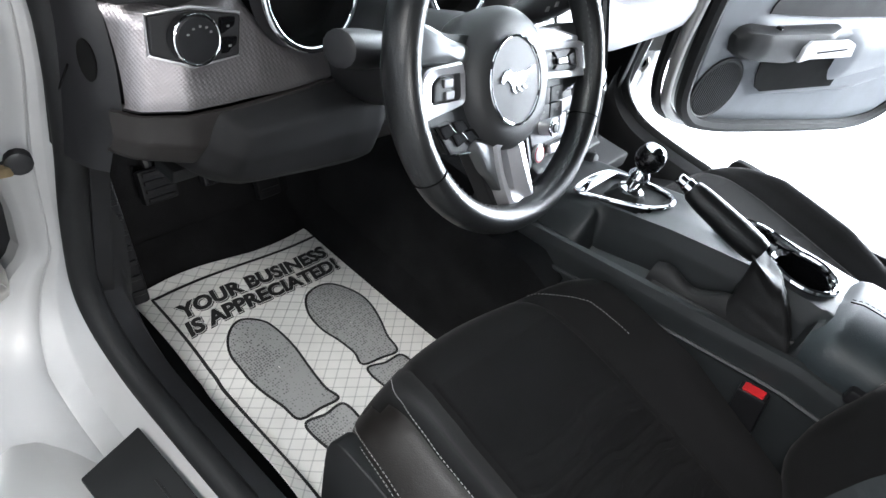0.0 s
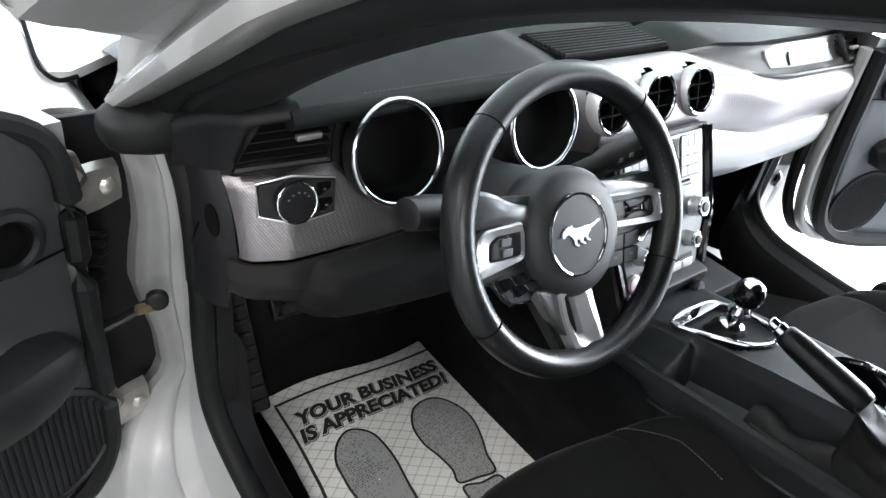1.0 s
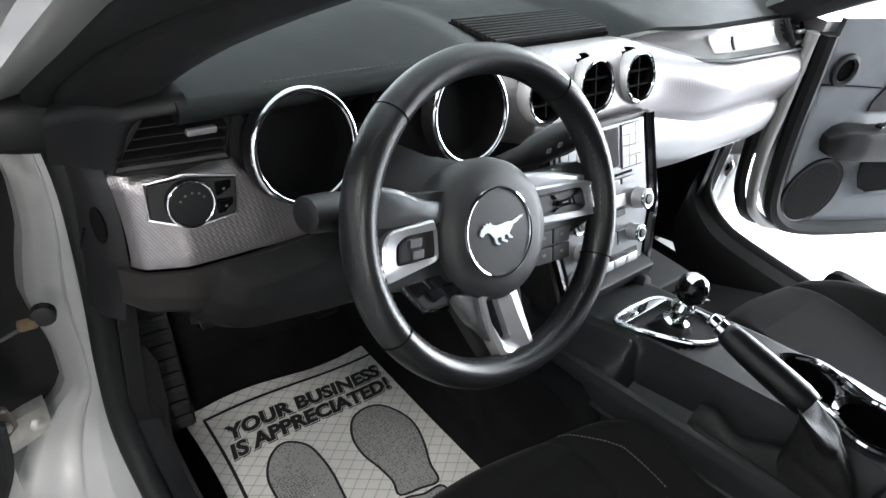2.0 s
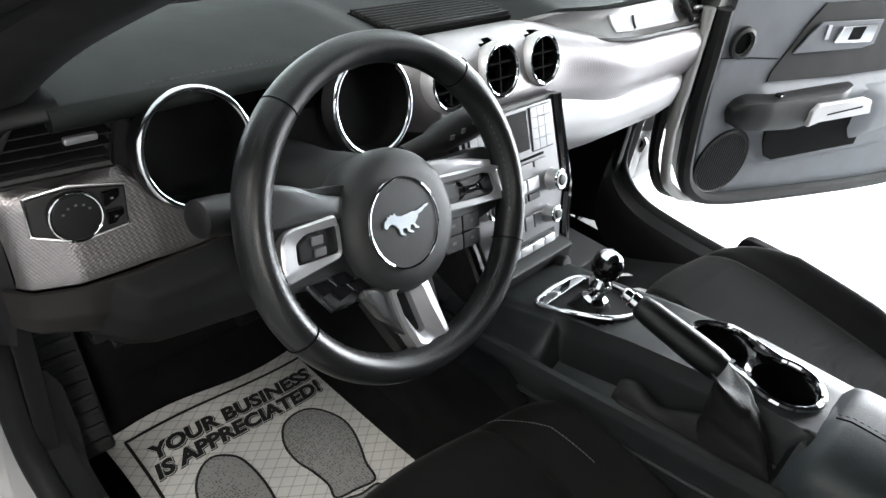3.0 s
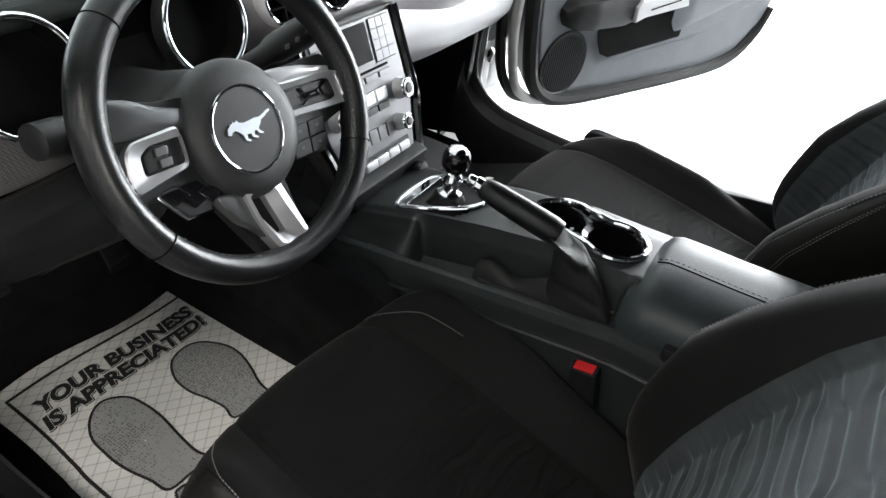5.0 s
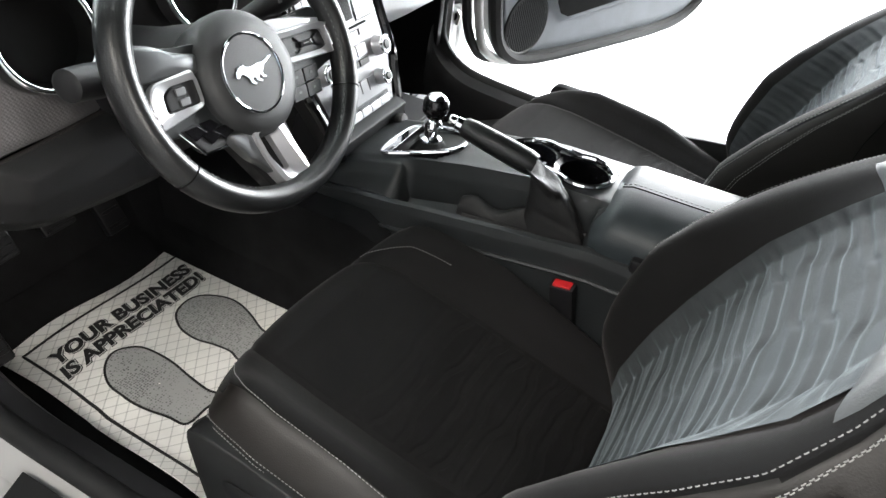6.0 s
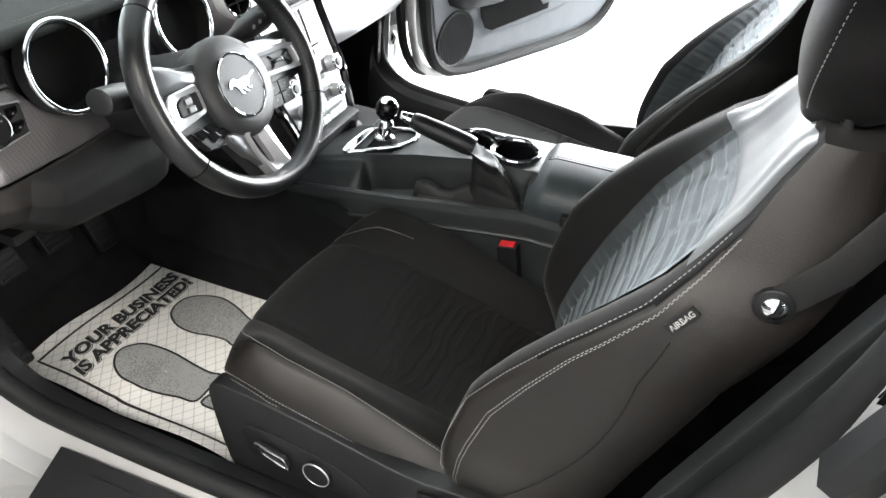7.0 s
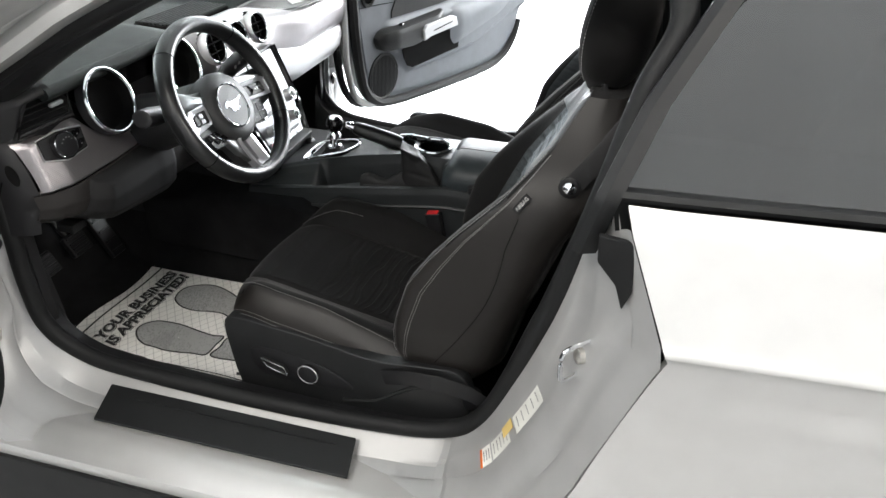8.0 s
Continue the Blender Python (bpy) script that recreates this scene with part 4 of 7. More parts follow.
fascia = sheet(fas_fn, 140, 25, 0.006)
bmesh.ops.delete(fascia, geom=[f for f in fascia.faces if f.calc_center_median().z > 0.88 and any(math.hypot(f.calc_center_median().x - vx, f.calc_center_median().z - 0.932) < 0.0355 for vx in (-0.109, 0.0, 0.107))], context="FACES")
part("silver_fascia", fascia, M["silver_dash"], dash, "silver trim sweeping across the centre and passenger dash")
VN = Vector((0.0, -0.955, 0.297)).normalized()
for vx in (-0.109, 0.0, 0.107):
    o = Vector((vx, 0.186, 0.932))
    v = part("round_vent", lathe([(0.037, -0.02), (0.0415, -0.008), (0.0415, 0.002), (0.0390, 0.0065), (0.0345, 0.0050), (0.0325, -0.006), (0.0325, -0.02)], o, VN, 48, first=False, last=False), M["silver_plain"], dash, "round air vent in a bright silver bezel")
    part("vent_rim", torus(o + VN * 0.0055, VN, 0.0368, 0.0026, 48, 8), M["chrome"], v)
    part("vent_cup", lathe([(0.0328, 0.006), (0.031, -0.03), (0.001, -0.031)], o, VN, 40, first=False), M["void"], v)
    s, u, w = basis(VN)
    for k in (-0.012, 0.010):
        c = o + u * k - VN * 0.002
        half = math.sqrt(0.032 ** 2 - k * k)
        part("slat", loft([[c + s * q * half + VN * a + u * b for a, b in ((-0.008, -0.001), (0.004, -0.0015), (0.005, 0.0), (0.004, 0.0015), (-0.008, 0.001))] for q in (-1, 1)]), M["void"], v)
    part("slat_post", loft([[o + s * a - VN * 0.001 + VN * b + u * q for a, b in ((-0.0014, -0.006), (-0.0014, 0.003), (0.0014, 0.003), (0.0014, -0.006))] for q in (-0.030, 0.030)]), M["void"], v)
    for k in (-0.02, -0.001, 0.019):
        c = o + u * k - VN * 0.010
        half = math.sqrt(0.031 ** 2 - k * k)
        part("slat", loft([[c + s * q * half + VN * a + u * b for a, b in ((-0.006, -0.001), (0.004, -0.001), (0.004, 0.001), (-0.006, 0.001))] for q in (-1, 1)]), M["void"], v)


def strip_fn(u, v):
    x = 0.125 + 0.555 * u
    zt = interp(x, (0.125, 0.2, 0.66), (0.968, 0.978, 0.984))
    zb = interp(x, (0.125, 0.2, 0.30, 0.68), (0.958, 0.946, 0.939, 0.936))
    yt = interp(x, (0.125, 0.2, 0.28, 0.36, 0.62, 0.68), (0.246, 0.234, 0.218, 0.208, 0.203, 0.225))
    yb = interp(x, (0.125, 0.2, 0.28, 0.36, 0.62, 0.68), (0.238, 0.214, 0.182, 0.166, 0.160, 0.190))
    return Vector((x, yt + (yb - yt) * v + 0.010 * (v * (1 - v)) * 4, zt + (zb - zt) * v))


strip = part("passenger_strip", sheet(strip_fn, 30, 10, 0.006), M["strip"], dash, "dark recessed strip with a silver badge plate")
part("badge_plate", sheet(lambda u, v: strip_fn(0.36 + 0.40 * u, 0.22 + 0.56 * v) + Vector((0, -0.004, 0)), 12, 6, 0.003), M["silver_plain"], strip, "silver dash plate")
part("plate_slot", sheet(lambda u, v: strip_fn(0.455 + 0.012 * u + 0.02 * v, 0.72 - 0.42 * v) + Vector((0, -0.0065, 0)), 3, 4, 0.001), M["void"], strip)
vent_slats(dash, ((0.585, 0.196, 0.983), (0.668, 0.206, 0.983), (0.652, 0.172, 0.946), (0.572, 0.160, 0.950)), 4, (0, -0.002, 0), (0, 0.03, 0))
part("strip_lip", tube([strip_fn(u, 1.0) + Vector((0, -0.003, 0)) for u in [i / 20 for i in range(21)]], 0.004, 6), M["black"], strip)


def glove_fn(u, v):
    x = 0.150 + 0.500 * u
    prof = ((0.168, 0.829), (0.160, 0.822), (0.157, 0.800), (0.165, 0.765), (0.188, 0.735), (0.225, 0.715), (0.33, 0.705))
    k = v * 6
    y = interp(k, range(7), [p[0] for p in prof])
    z = interp(k, range(7), [p[1] for p in prof])
    f = max(0.0, min(1.0, (x - 0.09) / 0.27))
    lead = 1 - f * f * (3 - 2 * f)
    return Vector((x, y + 0.02 * max(0, (x - 0.6) / 0.05) ** 2 + 0.016 * lead * (1 - v), z + 0.034 * lead * (1 - v)))


glove = part("glovebox", sheet(glove_fn, 30, 24, 0.006), M["silver_plain"], dash, "pale satin glovebox lid")
lk = glove_fn(0.055, 0.30)
part("glovebox_lock", lathe([(0.009, 0), (0.009, 0.004), (0.004, 0.005), (0.003, 0.002)], lk, (0, -1, 0.1), 20), M["satin"], glove)
part("lock_plate", tube([glove_fn(u, v) + Vector((0, -0.002, 0)) for u, v in ((0.0, 0.12), (0.09, 0.10), (0.115, 0.2), (0.10, 0.5), (0.0, 0.6))], 0.001, 5), M["black"], glove)

# ---- centre stack ----
stack = thing("centre_stack", (0, 0.16, 0.60), "silver radio and climate control stack in a black surround", "radio stack")
SN = Vector((0, -0.925, 0.379)).normalized()


def sk(x, s, o=0.0):
    """A place on the stack face: x across, s from its top (0) to its foot (1), o proud of it."""
    return Vector((x, 0.165 - 0.095 * s, 0.893 - 0.232 * s)) + SN * o


def sw_x(s):
    return interp(s, (0, 0.5, 0.64, 0.84, 1.1), (0.105, 0.110, 0.112, 0.098, 0.082))


def stack_box(name, x0, x1, s0, s1, o0, o1, mt, owner, label="", bev=0.0012):
    p = [sk(x0, s0, o0), sk(x1, s0, o0), sk(x1, s1, o0), sk(x0, s1, o0)]
    return part(name, prism(p, SN * (o1 - o0), bev), M[mt], owner, label)


part("stack_surround", prism([sk(-0.132, 0.035, -0.03), sk(0.132, 0.035, -0.03), sk(0.140, 0.60, -0.03), sk(0.118, 0.86, -0.03), sk(0.104, 1.14, -0.03), sk(-0.104, 1.14, -0.03), sk(-0.118, 0.86, -0.03), sk(-0.140, 0.60, -0.03)], SN * 0.031, 0.004), M["black"], stack, "black stack surround")
for side in (-1, 1):
    part("stack_edge", tube(spline([sk(side * (sw_x(s) + 0.018), s, 0.003) for s in (0.045, 0.3, 0.55, 0.68, 0.82, 0.98, 1.13)], 26), 0.0095, 8), M["gloss"], stack)
face = part("stack_face", prism([sk(q * sw_x(a), a, 0) for q, a in ((-1, 0.065), (1, 0.065), (1, 0.5), (1, 0.64), (1, 0.84), (1, 1.08), (-1, 1.08), (-1, 0.84), (-1, 0.64), (-1, 0.5))], SN * 0.006, 0.002), M["stack_silver"], stack, "satin silver control panel")
scr = stack_box("display", -0.038, 0.036, 0.085, 0.325, 0.006, 0.0085, "gloss", stack, "unlit black display")
for x0, x1 in ((0.043, 0.098), (-0.100, -0.045)):
    stack_box("key_bed", x0, x1, 0.078, 0.352, 0.006, 0.0068, "black", stack, "", 0)
for side in (-1, 1):
    for r in range(4):
        for c in range(3):
            x0 = 0.0445 + c * 0.0176
            if side < 0:
                x0 = -0.0465 - (c + 1) * 0.0176
            stack_box("key", x0, x0 + 0.0168, 0.083 + r * 0.066, 0.083 + r * 0.066 + 0.0620, 0.0062, 0.0085, "stack_silver", stack, "", 0.0005)
stack_box("disc_slot", -0.07, 0.07, 0.368, 0.385, 0.006, 0.0075, "void", stack)
for k in range(4):
    x0 = -0.072 + k * 0.037
    stack_box("key", x0, x0 + 0.033, 0.402, 0.442, 0.006, 0.0105, "stack_silver", stack)
for k in range(3):
    x0 = -0.048 + k * 0.033
    stack_box("key", x0, x0 + 0.029, 0.500, 0.575, 0.006, 0.0105, "satin", stack)
    stack_box("key", x0, x0 + 0.029, 0.595, 0.640, 0.006, 0.0095, "charcoal", stack)
for side in (-1, 1):
    for xk, s, r in ((0.084, 0.565, 0.0165), (0.064, 0.768, 0.0135)):
        o = sk(side * xk, s, 0.006)
        kb = part("knob", lathe([(r * 1.1, 0), (r, 0.004), (r * 0.94, 0.018), (r * 0.8, 0.021), (r * 0.2, 0.0215)], o, SN, 28), M["satin"], stack, "ribbed silver control knob")
        part("knob_ring", torus(o + SN * 0.019, SN, r * 0.86, 0.0024, 28, 8), M["chrome"], kb)
        part("knob_cap", lathe([(r * 0.58, 0.0205), (r * 0.5, 0.0235), (r * 0.1, 0.024)], o, SN, 20), M["charcoal"], kb)
for k in range(4):
    x0 = -0.046 + k * 0.0235
    stack_box("key", x0, x0 + 0.021, 0.725, 0.815, 0.006, 0.0105, "stack_silver", stack)
stack_box("toggle_recess", -0.062, 0.078, 0.875, 0.975, 0.006, 0.0072, "black", stack)
for k in range(4):
    x0 = -0.060 + k * 0.031
    stack_box("toggle", x0 + 0.006, x0 + 0.036, 0.895, 0.955, 0.006, 0.015, "satin", stack, "silver toggle switch", 0.003)
part("start_button", lathe([(0.015, 0), (0.015, 0.004), (0.012, 0.0055), (0.002, 0.006)], sk(-0.082, 0.925, 0.007), SN, 26), M["silver_plain"], stack, "round push button with a red ring")
part("start_ring", torus(sk(-0.082, 0.925, 0.0115), SN, 0.0125, 0.0012, 26, 6), M["red"], stack)
part("stack_foot", prism([Vector((-0.105, 0.045, 0.665)), Vector((0.105, 0.045, 0.665)), Vector((0.11, 0.06, 0.60)), Vector((-0.11, 0.06, 0.60))], (0, 0.10, 0.03), 0.006), M["black"], stack)
part("socket_cap", lathe([(0.014, 0), (0.014, 0.012), (0.011, 0.016), (0.002, 0.017)], Vector((0.070, 0.045, 0.640)), (0, -0.9, 0.3), 20), M["black"], stack, "black power socket cap")

# ---- steering wheel ----
SR = Vector((-0.360, 0.014, 0.907))
TILT = radians(28.2)
WX, WU, WN = Vector((1, 0, 0)), Vector((0, math.sin(TILT), math.cos(TILT))), Vector((0, -math.cos(TILT), math.sin(TILT)))


def W(x, y, n=0.0):
    return SR + WX * x + WU * y + WN * n


def resample(poly, n):
    """n points evenly along a closed outline, corners kept near."""
    p = [Vector((a, b, 0)) for a, b in poly]
    k = len(p)
    cum = [0.0]
    for i in range(k):
        cum.append(cum[-1] + (p[(i + 1) % k] - p[i]).length)
    out = []
    for j in range(n):
        d = cum[-1] * j / n
        i = max(q for q in range(k) if cum[q] <= d + 1e-9)
        f = (d - cum[i]) / max(cum[i + 1] - cum[i], 1e-9)
        out.append(p[i].lerp(p[(i + 1) % k], f))
    return out


def rounded(poly, r, n=5):
    """An outline with its corners rounded by about r."""
    p = [Vector((a, b, 0)) for a, b in poly]
    k = len(p)
    out = []
    for i in range(k):
        a, b, c = p[i - 1], p[i], p[(i + 1) % k]
        u, v = (a - b), (c - b)
        q = min(r, u.length * 0.45, v.length * 0.45)
        s0, s1 = b + u.normalized() * q, b + v.normalized() * q
        for j in range(n):
            f = j / (n - 1)
            out.append(((1 - f) ** 2 * s0 + 2 * f * (1 - f) * b + f * f * s1)[:2])
    return out


def wplate(poly, n0, n1, r=0.003, dome=0.0, edge=0.0015):
    """A rounded plate on the wheel between two heights, with a soft upper edge."""
    o = [Vector((*q, 0)) for q in rounded(poly, r)]
    c = sum(o, Vector()) / len(o)
    d = max((q - c).length for q in o)
    rings = []
    for f, h in ((0.0, n0), (0.0, n1 - edge), (0.35, n1 - edge * 0.3), (1.0, n1)):
        rings.append([W(*(q + (c - q).normalized() * edge * f)[:2], h) for q in o])
    for f in (0.25, 0.55, 0.85):
        rings.append([W(*q.lerp(c, f)[:2], n1 + dome * (1 - (1 - f) ** 2)) for q in o])
    return loft(rings)


def wframe(outer, inner, n0, n1, ni, r=0.004, n=72, lip=0.0025):
    """A bevelled frame: outer and inner outline, its face from height n1 outside to ni inside."""
    o = resample(rounded(outer, r), n)
    i0 = resample(rounded(inner, r * 0.7), n)
    k = min(range(n), key=lambda j: (i0[j] - o[0]).length)
    i0 = i0[k:] + i0[:k]
    mid = [a.lerp(b, min(0.45, lip / max((a - b).length, 1e-6))) for a, b in zip(o, i0)]
    rings = [[W(*q[:2], n0) for q in o], [W(*q[:2], n1 - 0.0015) for q in o], [W(*q[:2], n1) for q in mid], [W(*q[:2], ni) for q in i0], [W(*q[:2], n0) for q in i0]]
    return loft(rings, loop=True)


wheel = thing("steering_wheel", W(0, 0), "three-spoke black leather steering wheel with satin silver spokes", "steering wheel")
RW, RV = 0.1673, 0.1575


def on_rim(q, out=0.0):
    return SR + WX * math.cos(q) * (RW + out) + WU * math.sin(q) * (RV + out)


rings = []
for i in range(144):
    q = 2 * math.pi * i / 144
    deg = (math.degrees(q) + 360) % 360
    fat = 1.0 + 0.10 * math.exp(-(((deg - 38) + 180) % 360 - 180) ** 2 / 300) + 0.10 * math.exp(-(((deg - 142) + 180) % 360 - 180) ** 2 / 300)
    rings.append([on_rim(q, 0.0155 * fat * math.cos(a)) + WN * (0.0185 * math.sin(a)) for a in [2 * math.pi * j / 20 for j in range(20)]])
rim = part("rim", loft(rings, loop=True), M["leather"], wheel, "stitched black leather rim")
for deg in (47, 130, 208, 329):
    q = radians(deg)
    part("rim_seam", tube([on_rim(q, 0.0164 * math.cos(a)) + WN * (0.0190 * math.sin(a)) for a in [2 * math.pi * j / 20 for j in range(20)]], 0.0008, 5, loop=True), M["void"], rim)
for a0, a1 in ((-62, -34), (-28, 44), (133, 205), (212, 250)):
    pth = [on_rim(radians(a), -0.0135) + WN * 0.0095 for a in np.linspace(a0, a1, 50)]
    part("rim_stitching", stitches(pth, WN * 0.0006, 0.0035, 0.0045, 0.0006), M["dark_thread"], rim)

# hub pad, a little wider than high, with a soft dome
PC = (-0.0055, -0.0115)
hub = []
for r, n in ((0.052, -0.075), (0.066, -0.055), (0.0715, -0.030), (0.0725, -0.012), (0.0705, -0.002), (0.0665, 0.0045), (0.060, 0.0085), (0.051, 0.0108), (0.040, 0.0118), (0.020, 0.0122), (0.002, 0.0123)):
    hub.append([W(PC[0] + r * math.cos(q) * (1.0 + 0.012 * math.cos(2 * q)), PC[1] + r * 1.02 * math.sin(q), n) for q in [2 * math.pi * j / 64 for j in range(64)]])
pad = part("hub_pad", loft(hub), M["hub"], wheel, "round black airbag pad")
BC = (-0.0127, -0.0112)
badge = part("badge_disc", lathe([(0.0440, 0.0085), (0.0440, 0.0128), (0.0425, 0.0134), (0.002, 0.0136)], W(*BC), WN, 56), M["hub"], wheel)
part("badge_ring", torus(W(*BC, 0.0132), WN, 0.0442, 0.0017, 72, 8), M["chrome"], badge, "chrome badge ring")
EM = ((-0.0405, -0.0085), (-0.0385, -0.0030), (-0.0345, -0.0012), (-0.0335, 0.0012), (-0.0310, -0.0002), (-0.0295, 0.0020), (-0.0270, 0.0002), (-0.0245, 0.0018), (-0.0225, -0.0015), (-0.0165, -0.0035),
      (-0.0090, -0.0035), (-0.0020, -0.0030), (0.0050, -0.0042), (0.0095, -0.0030), (0.0135, -0.0022), (0.0165, -0.0008), (0.0215, -0.0010), (0.0200, -0.0030), (0.0155, -0.0040), (0.0115, -0.0062), (0.0055, -0.0075), (0.0040, -0.0100), (0.0010, -0.0125), (-0.0015, -0.0150), (0.0005, -0.0185),
      (0.0030, -0.0200), (0.0020, -0.0212), (-0.0030, -0.0195), (-0.0045, -0.0155), (-0.0075, -0.0150), (-0.0095, -0.0190), (-0.0050, -0.0222), (-0.0065, -0.0235), (-0.0130, -0.0200), (-0.0135, -0.0160), (-0.0185, -0.0155),
      (-0.0190, -0.0195), (-0.0155, -0.0225), (-0.0175, -0.0235), (-0.0225, -0.0205), (-0.0230, -0.0150), (-0.0260, -0.0110), (-0.0300, -0.0075), (-0.0340, -0.0080), (-0.0370, -0.0105))
part("badge_emblem", prism([W(x, y, 0.0136) for x, y in EM], WN * 0.0014, 0.0002, 1), M["emblem"], badge, "polished emblem shape")
part("pad_mark", wplate(((0.036, 0.019), (0.043, 0.021), (0.043, 0.026), (0.037, 0.025)), 0.0045, 0.0078, 0.0005), M["hub"], pad)

# left spoke: dark sleeve, satin bezel with its switch, and the lower switch block
sp = part("spoke", wplate(((-0.050, 0.040), (-0.090, 0.045), (-0.140, 0.066), (-0.162, 0.030), (-0.162, -0.030), (-0.126, -0.040), (-0.060, -0.050)), -0.030, -0.008, 0.012, 0.0), M["console"], wheel, "black side spoke")
part("spoke_sleeve", wplate(((-0.060, 0.030), (-0.089, 0.0400), (-0.114, 0.0560), (-0.139, 0.0620), (-0.152, 0.0400), (-0.150, 0.0240), (-0.124, 0.0200), (-0.090, 0.0150), (-0.060, 0.010)), -0.016, -0.0035, 0.010, 0.004, 0.004), M["sleeve"], sp, "dark satin spoke sleeve")
fr = part("spoke_bezel", wframe(((-0.080, 0.0190), (-0.1325, 0.0200), (-0.1430, 0.0120), (-0.1500, -0.0190), (-0.1480, -0.0260), (-0.085, -0.0210)), ((-0.080, 0.0085), (-0.1160, 0.0115), (-0.1280, 0.0060), (-0.1320, -0.0135), (-0.085, -0.0165)), -0.012, 0.002, -0.0005, 0.006), M["satin"], sp, "satin silver spoke bezel")
part("button_pad", wplate(((-0.078, 0.0100), (-0.117, 0.0125), (-0.130, 0.0070), (-0.1335, -0.0145), (-0.082, -0.0175)), -0.012, -0.0035, 0.004), M["black"], sp, "black button pad")
part("button", wplate(((-0.100, 0.0075), (-0.1150, 0.0098), (-0.1262, 0.0050), (-0.1295, -0.0118), (-0.104, -0.0135)), -0.004, 0.0012, 0.003), M["charcoal"], sp)
for y0 in (0.0025, -0.0085):
    part("button", wplate(((-0.100, y0 + 0.0035), (-0.113, y0 + 0.0045), (-0.1145, y0 - 0.0030), (-0.102, y0 - 0.0040)), 0.0012, 0.0028, 0.001, 0.0, 0.0006), M["stack_silver"], sp)
part("button_tray", wplate(((-0.1260, -0.0340), (-0.1040, -0.0320), (-0.066, -0.0600), (-0.078, -0.0700), (-0.1050, -0.0665)), -0.018, -0.0075, 0.004), M["black"], sp, "black switch tray")
for x0, y0 in ((-0.1190, -0.0355), (-0.1020, -0.0460), (-0.0985, -0.0355), (-0.0830, -0.0480)):
    part("button", wplate(((x0, y0), (x0 + 0.0170, y0 - 0.0010), (x0 + 0.0250, y0 - 0.0115), (x0 + 0.0080, y0 - 0.0150)), -0.009, -0.0055, 0.0015, 0.0, 0.0008), M["gloss"], sp)
part("button_rail", tube([W(-0.1265, -0.0345, -0.006), W(-0.1085, -0.0660, -0.006), W(-0.0770, -0.0705, -0.006)], 0.0016, 6), M["chrome"], sp)

# right spoke: bright sleeve, long bezel with three switches, end cap and four keys below
sp = part("spoke", wplate(((0.045, 0.034), (0.098, 0.030), (0.152, 0.030), (0.164, 0.000), (0.162, -0.040), (0.120, -0.046), (0.050, -0.060)), -0.030, -0.009, 0.012), M["console"], wheel, "black side spoke")
# brighter metal than the left sleeve: its shine is put into the colour
part("spoke_sleeve", wplate(((0.040, 0.0350), (0.066, 0.0330), (0.099, 0.0275), (0.148, 0.0130), (0.146, 0.0060), (0.050, 0.0160)), -0.016, -0.0030, 0.005, 0.002, 0.003), M["satin"], sp, "satin spoke sleeve made bright for the shine on it")
fr = part("spoke_bezel", wframe(((0.044, 0.0190), (0.139, 0.0095), (0.162, 0.0010), (0.1655, -0.0080), (0.1620, -0.0310), (0.1540, -0.0335), (0.048, -0.0230)), ((0.050, 0.0095), (0.128, 0.0030), (0.1405, -0.0005), (0.1430, -0.0215), (0.134, -0.0240), (0.050, -0.0145)), -0.012, 0.0015, -0.0010, 0.005), M["satin"], sp, "satin silver spoke bezel")
part("spoke_end_cap", wplate(((0.1470, 0.0030), (0.1620, -0.0010), (0.1645, -0.0085), (0.1615, -0.0290), (0.1500, -0.0295)), 0.0, 0.0026, 0.004, 0.0006), M["chrome"], sp, "polished end cap")
part("button_pad", wplate(((0.048, 0.0105), (0.129, 0.0045), (0.1425, 0.0005), (0.1445, -0.0225), (0.134, -0.0255), (0.048, -0.0160)), -0.012, -0.0045, 0.003), M["black"], sp, "black button pad")
for poly in (((0.064, 0.0060), (0.084, 0.0040), (0.078, -0.0050), (0.084, -0.0130), (0.062, -0.0120)), ((0.087, 0.0035), (0.122, 0.0015), (0.117, -0.0050), (0.093, -0.0035)), ((0.093, -0.0125), (0.118, -0.0140), (0.123, -0.0205), (0.086, -0.0160)), ((0.120, -0.0055), (0.1330, -0.0020), (0.1345, -0.0185), (0.123, -0.0145))):
    part("button", wplate(poly, -0.006, -0.0015, 0.0015, 0.0, 0.0008), M["charcoal"], sp)
part("button", wplate(((0.0935, -0.0048), (0.1165, -0.0062), (0.1170, -0.0128), (0.0935, -0.0112)), -0.006, -0.0008, 0.0012, 0.0, 0.0008), M["gloss"], sp)
part("button_mark", wplate(((0.1000, -0.0076), (0.1100, -0.0082), (0.1100, -0.0096), (0.1000, -0.0090)), -0.0008, -0.0005, 0.0003, 0, 0.0001), M["icon"], sp)
for k in range(2):
    for j in range(2):
        x0, y0 = 0.058 + 0.0290 * k - 0.004 * j, -0.0330 - 0.0185 * j - 0.002 * k
        part("button", wplate(((x0, y0), (x0 + 0.0275, y0 - 0.0020), (x0 + 0.0235, y0 - 0.0190), (x0 - 0.004, y0 - 0.0170)), -0.016, -0.0070, 0.002, 0.0, 0.001), M["charcoal"], sp)
        part("button_mark", wplate(((x0 + 0.0095, y0 - 0.0070), (x0 + 0.0150, y0 - 0.0075), (x0 + 0.0140, y0 - 0.0105), (x0 + 0.0085, y0 - 0.0100)), -0.0072, -0.0066, 0.0005, 0, 0.0001), M["icon"], sp)

